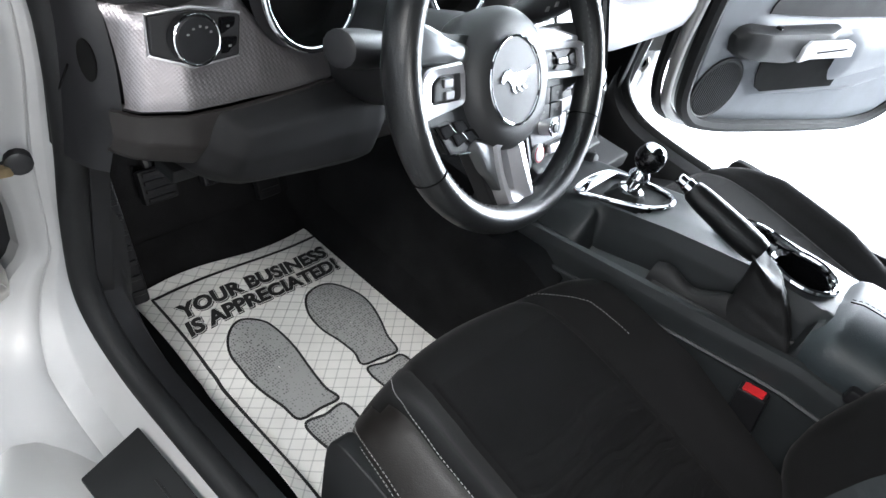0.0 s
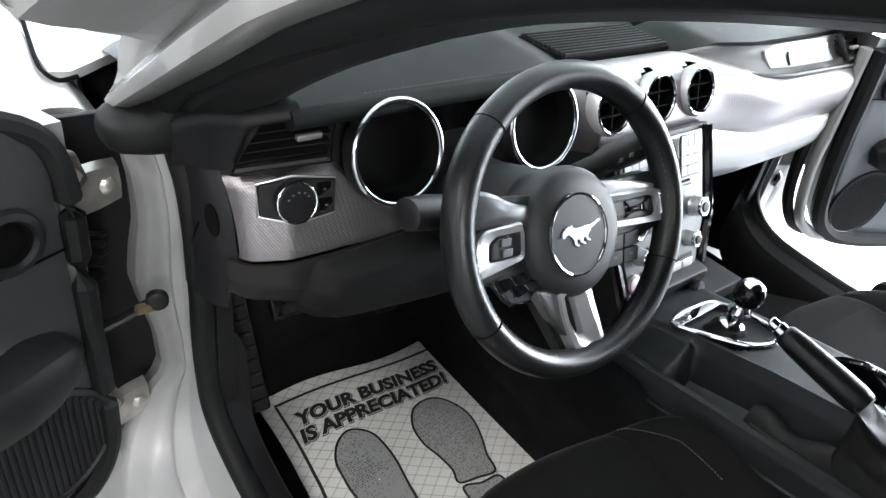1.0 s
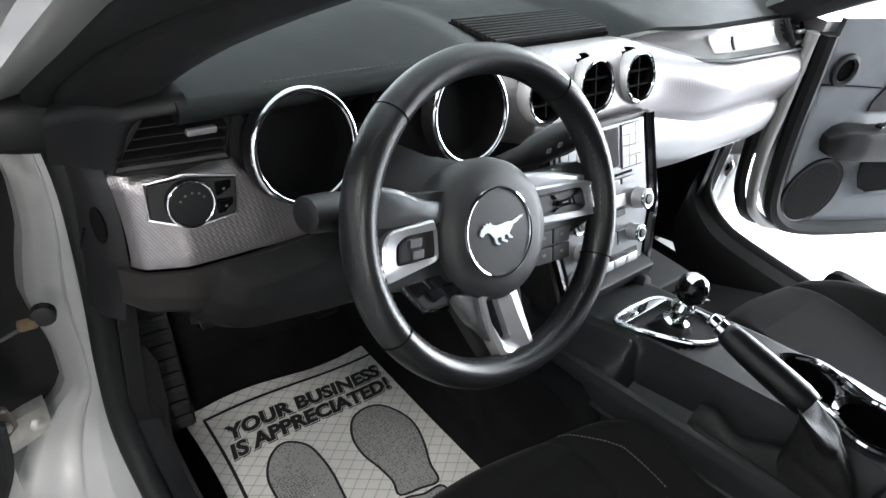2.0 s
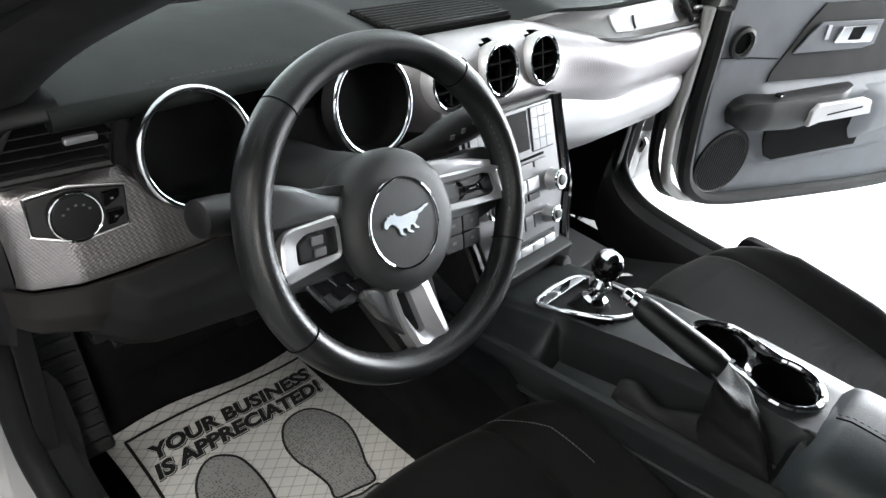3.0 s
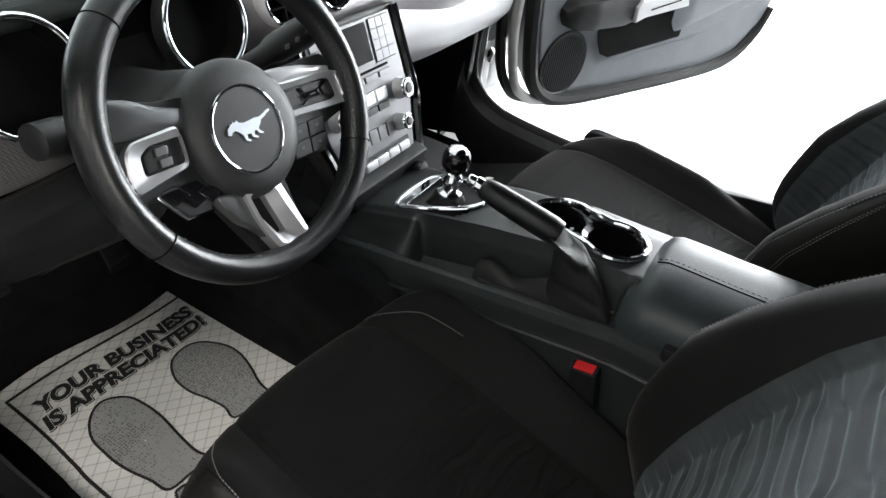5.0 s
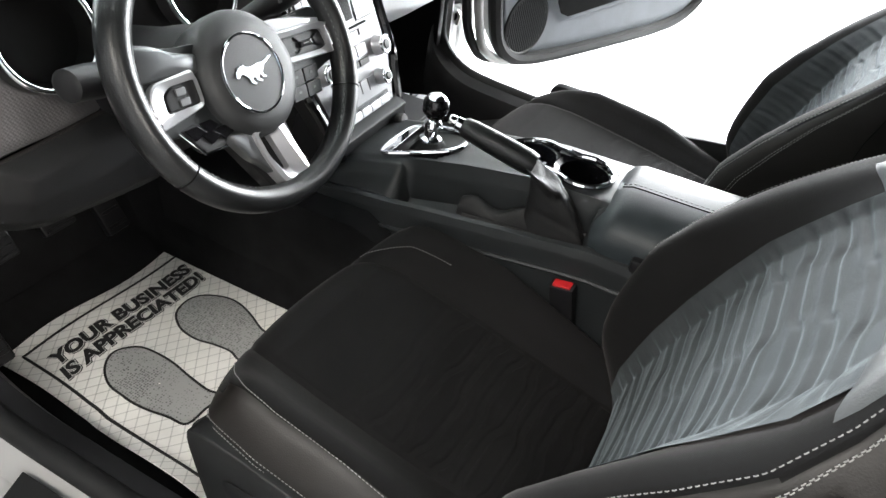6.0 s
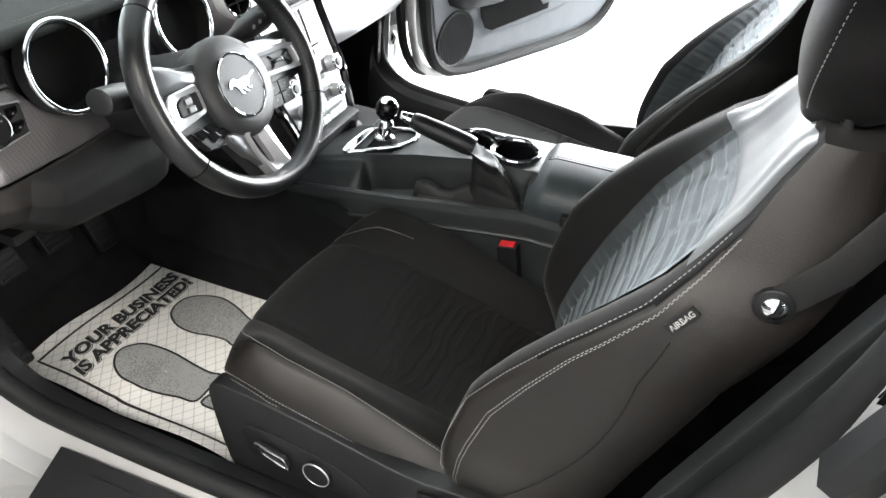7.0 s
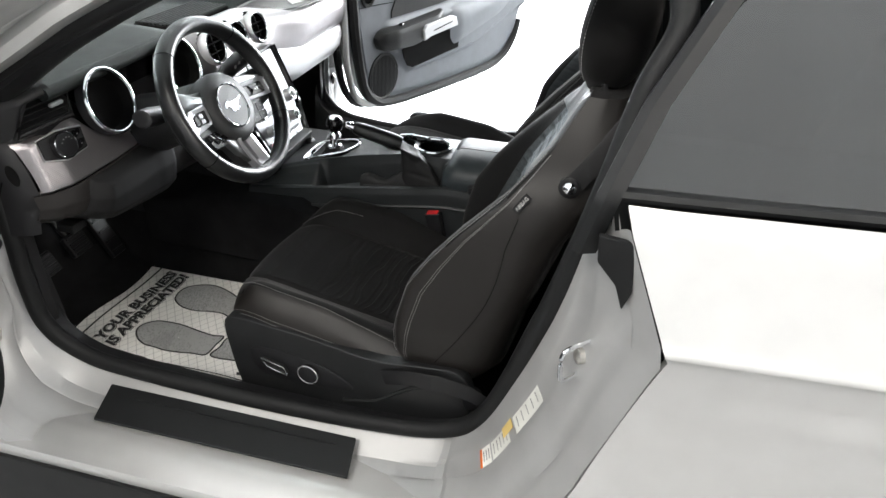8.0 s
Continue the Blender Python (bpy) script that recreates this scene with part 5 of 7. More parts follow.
# lower spoke: a satin wing and a slotted frame down to the rim
low = part("lower_spoke", wframe(((-0.0420, -0.0700), (-0.0385, -0.1050), (-0.0330, -0.1250), (-0.0235, -0.1490), (0.0120, -0.1575), (0.0225, -0.1500), (0.0075, -0.0760)), ((-0.0325, -0.0780), (-0.0300, -0.0990), (-0.0150, -0.1300), (-0.0040, -0.1310), (-0.0140, -0.0780)), -0.016, 0.0035, -0.0060, 0.006, 96, 0.0105), M["satin"], wheel, "slotted satin silver lower spoke")
part("spoke_wing", wplate(((-0.0700, -0.0600), (-0.0400, -0.0680), (-0.0372, -0.1020), (-0.0320, -0.1260), (-0.0440, -0.1090), (-0.0560, -0.0960), (-0.0680, -0.0720)), -0.016, -0.003, 0.004, 0.001, 0.003), M["sleeve"], low)
part("spoke_back", wplate(((-0.070, -0.055), (0.030, -0.055), (0.032, -0.1500), (-0.030, -0.1500), (-0.048, -0.108)), -0.034, -0.0155, 0.008), M["black"], low)

# ---- centre console ----
console = thing("centre_console", (0, -0.3, 0.45), "dark plastic centre console with cup holders and handbrake pocket", "console")


def top_z(y):
    return interp(y, (-0.80, -0.475, -0.450, -0.28, -0.16, -0.02, 0.03, 0.09), (0.690, 0.690, 0.718, 0.716, 0.695, 0.660, 0.645, 0.625))


def rim_z(y):
    return interp(y, (-0.80, -0.46, -0.39, -0.10, 0.06, 0.16), (0.675, 0.665, 0.666, 0.624, 0.600, 0.590))


def pocket(y):
    a, b = max(0.0, min(1.0, (-0.046 - y) / 0.034)), max(0.0, min(1.0, (y + 0.386) / 0.016))
    return a * a * (3 - 2 * a) * b * b * (3 - 2 * b)


def con_fn(u, v):
    y = 0.12 - 0.92 * u
    tz, rz, pk = top_z(y), rim_z(y), pocket(y)
    fl = tz - (0.012 + 0.068 * pk)
    rt = interp(y, (-0.50, -0.20, -0.06, 0.10), (0.056, 0.056, 0.066, 0.100))
    prof = [(-0.150, 0.40), (-0.147, rz - 0.06), (-0.145, rz - 0.014), (-0.141, rz), (-0.134, rz + 0.003),
            (-0.128, (rz + 0.002) * (1 - pk) + min(rz - 0.026, fl) * pk), (-0.110, (0.45 * rz + 0.55 * tz) * (1 - pk) + fl * pk), (-0.094, (tz - 0.006) * (1 - pk) + (fl + 0.012) * pk),
            (-0.088, tz - 0.004 - 0.02 * pk), (-0.080, tz), (-0.04, tz + 0.003), (0.02, tz + 0.003), (rt - 0.014, tz + 0.001), (rt - 0.004, tz - 0.003), (rt + 0.004, tz - 0.014), (rt + 0.008, tz - 0.035), (rt + 0.012, rz - 0.03), (rt + 0.018, rz - 0.08), (rt + 0.02, 0.40)]
    k = v * (len(prof) - 1)
    xs, zs = [p[0] for p in prof], [p[1] for p in prof]
    return Vector((interp(k, range(len(prof)), xs), y, interp(k, range(len(prof)), zs)))


cbm = sheet(con_fn, 150, 109)
# cut the cup wells and the shifter well out of the top
CUPS = ((-0.006, -0.246, 0.039), (-0.024, -0.334, 0.041))


def in_bezel(x, y):
    return ((x + 0.024) / 0.050) ** 4 + ((y + 0.068) / 0.056) ** 4 < 1


kill = [f for f in cbm.faces if f.calc_center_median().z > 0.60 and (any(math.hypot(f.calc_center_median().x - a, f.calc_center_median().y - b) < r for a, b, r in CUPS) or math.hypot(f.calc_center_median().x + 0.015, f.calc_center_median().y + 0.29) < 0.024 or in_bezel(f.calc_center_median().x, f.calc_center_median().y))]
bmesh.ops.delete(cbm, geom=kill, context="FACES")
shell = part("console_shell", cbm, M["console"], console, "dark moulded console body")
for a, b, r in CUPS:
    z = top_z(b) + 0.003
    part("cup_well", lathe([(r + 0.006, 0.001), (r - 0.002, -0.004), (r - 0.004, -0.06), (r * 0.5, -0.066), (0.001, -0.066)], (a, b, z), (0, 0, 1), 32, first=False), M["gloss"], console, "glossy black cup well")
# one chrome rim round both cups
rimp = []
for (a, b, r), q0, q1 in ((CUPS[0], -38, 204), (CUPS[1], 142, 384)):
    for q in np.linspace(q0, q1, 30):
        y = b + (r + 0.0035) * math.sin(radians(q))
        rimp.append(Vector((a + (r + 0.0035) * math.cos(radians(q)), y, top_z(y) + 0.005)))
part("cup_rim", tube(rimp, 0.0045, 8, loop=True), M["chrome"], console, "chrome rim round the twin cup holders")

# armrest lid: a broad soft flank rising to a seam, then a flat top
LID = ((-0.134, 0.652), (-0.139, 0.676), (-0.136, 0.696), (-0.124, 0.713), (-0.104, 0.7245), (-0.078, 0.7320), (-0.050, 0.7365), (-0.046, 0.7355), (-0.015, 0.7385), (0.022, 0.7370), (0.042, 0.728), (0.052, 0.712), (0.052, 0.655))
arm = []
for i in range(26):
    s = i / 25
    y = -0.388 - 0.42 * max(0, s - 0.10) - 0.030 * min(1, s / 0.10)
    k = math.sqrt(max(0.0, 1 - (1 - min(1, s / 0.10)) ** 2))
    arm.append([Vector((x * (0.90 + 0.10 * k) - 0.004 * (1 - k), y + 0.010 * math.sin(math.pi * j / 12) * (1 - k), 0.655 + (z - 0.655) * (0.62 + 0.38 * k) + 0.010 * max(0, s - 0.3))) for j, (x, z) in enumerate(LID)])
lid = part("armrest_lid", loft(arm), M["pad_leather"], console, "padded leather armrest lid")
part("lid_seam", tube([r[7] + Vector((0, 0, 0.0004)) for r in arm[1:]], 0.0012, 5), M["void"], lid)
part("lid_stitching", stitches([r[7].lerp(r[8], 0.2) + Vector((0, 0, 0.0008)) for r in arm[1:]], (0, 0, 0.0006)), M["dark_thread"], lid)
part("lid_latch", slab(-0.150, -0.128, -0.485, -0.450, 0.664, 0.686, 0.005), M["black"], console)
# sill line on the console's flank and the knee bolster in the footwell
part("flank_moulding", tube([Vector((-0.1475, y, rim_z(y) - 0.045)) for y in np.linspace(0.08, -0.62, 20)], 0.004, 6), M["console"], console)
part("tunnel_bolster", loft([[Vector((x + 0.012 * s, y, z)) for x, z in ((-0.185, 0.40), (-0.188, 0.52), (-0.178, 0.572 - 0.05 * s), (-0.155, 0.588 - 0.05 * s), (-0.11, 0.588), (-0.11, 0.40))] for y, s in ((0.42, 1.0), (0.25, 0.4), (0.08, 0.1), (-0.02, 0.0), (-0.075, 0.5))]), M["carpet"], console, "carpeted tunnel side in the footwell")
part("side_pocket_floor", slab(0.08, 0.20, 0.02, 0.16, 0.60, 0.63, 0.006), M["black"], console)

# gear lever
gear = thing("gear_lever", (-0.005, -0.07, 0.66), "manual gear lever with a black ball knob on a chrome shaft", "gear lever")
BN = Vector((0, 0.22, 1)).normalized()
BEZ = spline([Vector((x, y, 0)) for x, y in ((-0.079, -0.012), (-0.050, -0.004), (-0.010, -0.004), (0.026, -0.012), (0.034, -0.035), (0.030, -0.085), (0.014, -0.122), (-0.018, -0.134), (-0.048, -0.118), (-0.066, -0.080), (-0.078, -0.035))], 66, closed=True)
bz = [Vector((p.x, p.y, top_z(p.y) + 0.006)) for p in BEZ]
part("gear_bezel", tube(bz, 0.0042, 8, loop=True, flat=0.8), M["chrome"], gear, "chrome bezel round the gear boot")
part("bezel_plate", prism([Vector((x, y, top_z(y) + 0.004)) for x, y in ((-0.076, -0.008), (0.026, -0.008), (0.030, -0.026), (-0.074, -0.026))], (0, 0, 0.004), 0.0015), M["chrome"], gear)
kb = Vector((-0.031, -0.073, 0.688))
boot = []
for i in range(20):
    s = i / 19
    ring = []
    for j, p in enumerate(BEZ):
        q = 2 * math.pi * j / len(BEZ)
        edge = Vector((p.x * 0.95 - 0.0012, p.y * 0.95 - 0.0035, top_z(p.y) + 0.001))
        d = (edge - Vector((-0.024, -0.070, edge.z))).normalized()
        rr = interp(s, (0.35, 0.55, 0.8, 1), (0.043, 0.035, 0.027, 0.0185)) * (1 + 0.07 * math.sin(5 * q + 9 * s))
        axis = Vector((-0.026, -0.071, 0.640)).lerp(kb, max(0.0, (s - 0.35) / 0.65))
        inner = axis + Vector((d.x * rr, d.y * rr * 1.1, 0))
        f = min(1.0, s / 0.35)
        pnt = edge.lerp(inner, f)
        pnt.z += -0.010 * math.sin(math.pi * f) + 0.003 * math.sin(4 * q + 3) * math.sin(math.pi * f)
        ring.append(pnt)
    boot.append(ring)
part("gear_boot", loft(boot), M["boot"], gear, "creased black leather gear boot")
KD = Vector((0.0, -0.06, 1)).normalized()
part("gear_shaft", lathe([(0.0185, -0.006), (0.0185, 0.004), (0.012, 0.008), (0.0115, 0.020), (0.0165, 0.024), (0.0165, 0.031), (0.010, 0.040)], kb, KD, 24), M["chrome"], gear, "chrome collar and shaft")
kc = kb + KD * 0.061
part("gear_knob", lathe([(0.008, -0.022), (0.0145, -0.0185), (0.0202, -0.0105), (0.0226, 0.0), (0.0208, 0.0098), (0.0155, 0.0168)], kc, KD, 32), M["gloss"], gear, "polished black ball knob")
part("knob_cap", lathe([(0.0160, 0.0164), (0.0124, 0.020), (0.0062, 0.0218), (0.001, 0.0222)], kc, KD, 32), M["chrome"], gear, "chrome knob cap")

# handbrake
brake = thing("handbrake", (-0.125, -0.30, 0.62), "black leather handbrake lever with a crumpled boot", "handbrake")
b0, b1 = Vector((-0.128, -0.160, 0.788)), Vector((-0.108, -0.276, 0.752))
grip = [b0.lerp(b1, s) for s in (0.04, 0.08, 0.2, 0.45, 0.7, 0.9, 1.0)]
part("grip", tube(grip, [0.0105, 0.0145, 0.0165, 0.0178, 0.0185, 0.0185, 0.0165], 16), M["leather"], brake, "black leather grip")
bd = (b0 - b1).normalized()
part("release_button", lathe([(0.0100, -0.008), (0.0100, 0.003), (0.0078, 0.0045), (0.0078, 0.013), (0.006, 0.0155), (0.001, 0.016)], b0, bd, 20), M["chrome"], brake, "chrome release button")
bt = []
axis = spline([b1, Vector((-0.107, -0.298, 0.736)), Vector((-0.106, -0.314, 0.702)), Vector((-0.108, -0.326, 0.668)), Vector((-0.109, -0.330, 0.636))], 50)
for i, c in enumerate(axis):
    s = i / 49
    rx = interp(s, (0, 0.12, 0.4, 0.75, 1), (0.0180, 0.0195, 0.0185, 0.0175, 0.0185))
    ry = interp(s, (0, 0.12, 0.35, 0.7, 1), (0.0180, 0.0215, 0.0290, 0.0450, 0.0560))
    ring = []
    for j in range(64):
        q = 2 * math.pi * j / 64
        cq, sq = math.cos(q), math.sin(q)
        box = (abs(cq) ** 3 + abs(sq) ** 3) ** (-1 / 3)
        amp = min(1, s * 6)
        pleat = 0.085 * (abs(math.sin(3 * q + 2.2 * s)) - 0.6) + 0.075 * math.exp(-((s - 0.20 - 0.05 * math.sin(2 * q)) / 0.05) ** 2) - 0.08 * math.exp(-((s - 0.32 - 0.06 * math.sin(2 * q + 1)) / 0.05) ** 2) + 0.06 * math.exp(-((s - 0.55 - 0.08 * math.sin(q)) / 0.06) ** 2) - 0.07 * math.exp(-((s - 0.70 - 0.08 * math.sin(q + 2)) / 0.05) ** 2)
        ring.append(c + Vector((rx * cq * box * (1 + pleat * amp), ry * sq * box * (1 + pleat * amp), 0.012 * sq * (1 - s))))
    bt.append(ring)
part("boot", loft(bt), M["boot"], brake, "crumpled leather handbrake boot")
fold = []
for i in range(12):
    s = i / 11
    y = -0.30 + 0.125 * s
    fold.append([Vector((-0.109 + 0.016 * math.cos(q), y, 0.634 + (0.040 - 0.020 * s + 0.009 * math.sin(9 * s)) * max(0, math.sin(q)))) for q in np.linspace(0, math.pi, 12)])
part("boot_fold", loft(fold), M["boot"], brake)
part("boot_frame", tube([Vector((-0.124, -0.185, 0.636)), Vector((-0.098, -0.185, 0.638)), Vector((-0.096, -0.378, 0.662)), Vector((-0.124, -0.378, 0.656))], 0.004, 6, loop=True), M["black"], brake)

# folded mats in the passenger's footwell with their paper tags


def mat_pile(x, y, f):
    top = 0.470 - 0.45 * (y + 0.03) + 0.006 * math.sin(9 * x + 14 * y)
    return 0.312 + (top - 0.312) * f


pile = thing("folded_floor_mats", (0.385, 0.10, 0.305), "black floor mats folded in front of the passenger seat", "floor mat")
for k in range(3):
    part("mat", sheet(lambda u, v: Vector((0.225 + 0.33 * u + 0.006 * math.sin(5 * v + k), -0.015 + 0.26 * v + 0.008 * math.sin(4 * u + 2 * k), mat_pile(0.225 + 0.33 * u, -0.015 + 0.26 * v, (k + 1) / 3))), 18, 14, 0.012, (0, 0, -1)), M["rubber"], pile)
tray = thing("paper_card", (0.362, 0.004, 0.458), "white card with a green print on the folded mats", "card")
part("card", slab(-0.034, 0.034, -0.024, 0.024, 0, 0.002, 0.0005, m=pose(0.362, 0.006, 0.4625, -24, 4, -22)), M["white"], tray)
part("card_print", slab(-0.008, 0.008, -0.007, 0.007, 0.0022, 0.0026, 0, m=pose(0.362, 0.006, 0.4625, -24, 4, -22)), M["green"], tray)
slip = thing("paper_slip", (0.440, 0.075, 0.425), "small white paper slip on the folded mats", "paper")
part("slip", slab(-0.024, 0.024, -0.010, 0.010, 0, 0.0015, 0.0004, m=pose(0.440, 0.075, 0.431, -24, 2, -30)), M["white"], slip)

# ---- paper floor mat ----
MX0, MX1, MY0, MY1 = -0.549, -0.147, -0.056, 0.430


def mat_z(x, y):
    u, v = (x - MX0) / (MX1 - MX0), (MY1 - y) / (MY1 - MY0)
    edge = max(0, 0.09 - u) / 0.09
    return 0.3165 + 0.010 * edge * math.sin(v * 9.5 + 0.6) * (0.5 + v) * 0.7 + 0.004 * edge + 0.0035 * math.exp(-((v - 0.42 - 0.15 * u) / 0.03) ** 2) * max(0, 1 - u * 2.2) + 0.006 * max(0, 0.04 - v) / 0.04 * math.sin(u * 7) + 0.0025 * math.sin(u * 5 + v * 3) * v + 0.058 * max(0, v - 0.45) * max(0, 1 - 5 * u) ** 2


def mat_edge(x, y):
    """Slight waviness of the sheet's outline."""
    u, v = (x - MX0) / (MX1 - MX0), (MY1 - y) / (MY1 - MY0)
    return Vector((x + 0.006 * math.sin(v * 8) * (1 - u) * v - 0.012 * v * v * (1 - u) - 0.034 * v ** 3 * max(0, 1 - 2.5 * u), y - 0.040 * v ** 3 * max(0, 1 - 2 * u) + 0.006 * math.sin(u * 6.0) * (1 - v), 0))


def on_mat(x, y, h=0.0):
    e = mat_edge(x, y)
    return Vector((e.x, e.y, mat_z(x, y) + h))


fm = thing("paper_floor_mat", (-0.35, 0.18, 0.312), "white paper floor mat printed with shoe soles and a thank-you line", "floor mat")
part("sheet", sheet(lambda u, v: on_mat(MX0 + (MX1 - MX0) * u, MY1 + (MY0 - MY1) * v), 60, 70, 0.0012, (0, 0, -1)), M["paper"], fm, "quilted white paper sheet")


def strip_on_mat(pts, w, h=0.0009):
    bm = bmesh.new()
    P = [Vector((a, b, 0)) for a, b in pts]
    dense = []
    for a, b in zip(P, P[1:]):
        k = max(2, int((b - a).length / 0.006))
        dense += [a.lerp(b, i / k) for i in range(k)]
    dense.append(P[-1])
    L, R = [], []
    for i, p in enumerate(dense):
        t = (dense[min(i + 1, len(dense) - 1)] - dense[max(i - 1, 0)]).normalized()
        s = Vector((-t.y, t.x, 0)) * w / 2
        L.append(on_mat((p + s).x, (p + s).y, h))
        R.append(on_mat((p - s).x, (p - s).y, h))
    loft([[a, b] for a, b in zip(L, R)], closed=False, bm=bm)
    return bm


part("border", strip_on_mat([(-0.165, -0.035), (-0.168, 0.400), (-0.519, 0.406), (-0.528, 0.20), (-0.522, -0.020), (-0.165, -0.035)], 0.0055), M["ink"], fm, "black printed border")


def words(text, x, y, width, height, grow, h, mt, shear=0.22):
    cu = bpy.data.curves.new("words", "FONT")
    cu.body, cu.size, cu.shear, cu.offset, cu.fill_mode = text, 1.0, shear, grow, "FRONT"
    cu.resolution_u = 3
    ob = new("words", cu)
    bpy.context.view_layer.update()
    me = bpy.data.meshes.new_from_object(ob.evaluated_get(bpy.context.evaluated_depsgraph_get()))
    bpy.data.objects.remove(ob)
    bm = bmesh.new()
    bm.from_mesh(me)
    bpy.data.meshes.remove(me)
    return bm


def lay(text, x, y, width, height, grow, h):
    """Lettering laid on the mat: left end x, baseline y."""
    ref = words(text, 0, 0, 0, 0, 0, 0, None)
    x0, x1 = min(v.co.x for v in ref.verts), max(v.co.x for v in ref.verts)
    y1 = max(v.co.y for v in ref.verts)
    ref.free()
    bm = words(text, 0, 0, 0, 0, grow, 0, None)
    for v in bm.verts:
        v.co = on_mat(x + (v.co.x - x0) / (x1 - x0) * width, y + v.co.y / y1 * height, h)
    return bm


for text, x, y, wd in (("YOUR BUSINESS", -0.497, 0.3445, 0.300), ("IS APPRECIATED!", -0.512, 0.3075, 0.312)):
    part("lettering_shadow", lay(text, x + 0.0010, y - 0.0010, wd, 0.0265, 0.090, 0.0008), M["ink"], fm)
    part("lettering_outline", lay(text, x, y, wd, 0.0265, 0.074, 0.0013), M["white"], fm)
    part("lettering", lay(text, x, y, wd, 0.0265, 0.050, 0.0018), M["ink"], fm, "bold black capitals")


def sole(pts, n=60):
    return spline([Vector((a, b, 0)) for a, b in pts], n, closed=True)


def blob(poly, h):
    bm = bmesh.new()
    c = sum(poly, Vector()) / len(poly)
    rings = [[c.lerp(p, f) for p in poly] for f in (0.02, 0.25, 0.5, 0.75, 1.0)]
    loft([[on_mat(p.x, p.y, h) for p in r] for r in rings], bm=bm, cap=False)
    return bm


LF = [(-0.431, 0.292), (-0.462, 0.280), (-0.484, 0.248), (-0.488, 0.205), (-0.484, 0.165), (-0.474, 0.125), (-0.468, 0.094), (-0.432, 0.088), (-0.401, 0.084), (-0.404, 0.110), (-0.400, 0.150), (-0.394, 0.195), (-0.394, 0.235), (-0.402, 0.270)]
LH = [(-0.467, 0.082), (-0.434, 0.076), (-0.402, 0.072), (-0.401, 0.035), (-0.410, 0.005), (-0.433, -0.010), (-0.456, 0.005), (-0.466, 0.035)]
RF = [(-0.270, 0.290), (-0.242, 0.278), (-0.222, 0.240), (-0.220, 0.205), (-0.232, 0.165), (-0.248, 0.130), (-0.258, 0.095), (-0.292, 0.100), (-0.326, 0.108), (-0.320, 0.135), (-0.324, 0.170), (-0.332, 0.205), (-0.328, 0.245), (-0.305, 0.280)]
RH = [(-0.259, 0.084), (-0.292, 0.088), (-0.326, 0.096), (-0.328, 0.05), (-0.316, 0.022), (-0.293, 0.012), (-0.270, 0.022), (-0.258, 0.05)]
for pts in (LF, LH, RF, RH):
    sp = sole(pts)
    part("shoe_print", blob(sp, 0.0008), M["sole"], fm, "stippled grey shoe sole print")
    part("shoe_outline", strip_on_mat([(p.x, p.y) for p in sp + sp[:1]], 0.0042, 0.0014), M["ink"], fm)
for k in range(4):
    part("small_print", strip_on_mat([(-0.505 + 0.014 * k, -0.002 + 0.004 * (k % 2)), (-0.495 + 0.014 * k, 0.002)], 0.010 - 0.002 * k, 0.0012), M["ink"], fm)

# fixed rubber mat and pedals
um = thing("carpet_floor_mat", (-0.37, 0.18, 0.305), "black carpet floor mat under the paper", "floor mat")
part("sheet", sheet(lambda u, v: Vector((-0.575 + 0.39 * u, 0.50 - 0.62 * v, 0.307 + 0.05 * max(0, 0.12 - v) / 0.12 + 0.004 * math.sin(u * 30) * 0.2)), 24, 24, 0.005, (0, 0, -1)), M["carpet"], um)
rest = thing("foot_rest", (-0.60, 0.42, 0.40), "ribbed black dead pedal beside the kick panel", "pedal")
part("pad", slab(-0.045, 0.045, -0.012, 0.012, -0.11, 0.11, 0.006, m=pose(-0.585, 0.445, 0.450, -38, 0, -4)), M["black"], rest)
for k in range(9):
    part("rib", slab(-0.040, 0.040, -0.018, -0.010, -0.004, 0.004, 0.002, m=pose(-0.585, 0.445, 0.450, -38, 0, -4) @ pose(0, 0, -0.092 + 0.023 * k)), M["charcoal"], rest)


def pedal(name, x, y, z, w, h, label):
    p = thing(name, (x, y, z), label, "pedal")
    part("pad", slab(-w / 2, w / 2, -0.008, 0.008, -h / 2, h / 2, 0.004, m=pose(x, y, z, -30, 0, 0)), M["black"], p)
    part("arm", tube([Vector((x, y + 0.012, z)), Vector((x, y + 0.07, z + 0.06)), Vector((x, y + 0.10, z + 0.24))], 0.008, 8), M["black"], p)
    for k in range(4):
        part("ridge", slab(-w / 2 + 0.006, w / 2 - 0.006, -0.012, -0.007, -0.003, 0.003, 0.001, m=pose(x, y, z, -30, 0, 0) @ pose(0, 0, -h / 2 + h * (k + 0.5) / 4)), M["black"], p)


pedal("clutch_pedal", -0.455, 0.50, 0.47, 0.06, 0.055, "black rubber clutch pedal")
pedal("brake_pedal", -0.345, 0.50, 0.47, 0.065, 0.055, "black rubber brake pedal")
pedal("throttle_pedal", -0.235, 0.51, 0.43, 0.05, 0.12, "black rubber throttle pedal")

# ---- seats ----


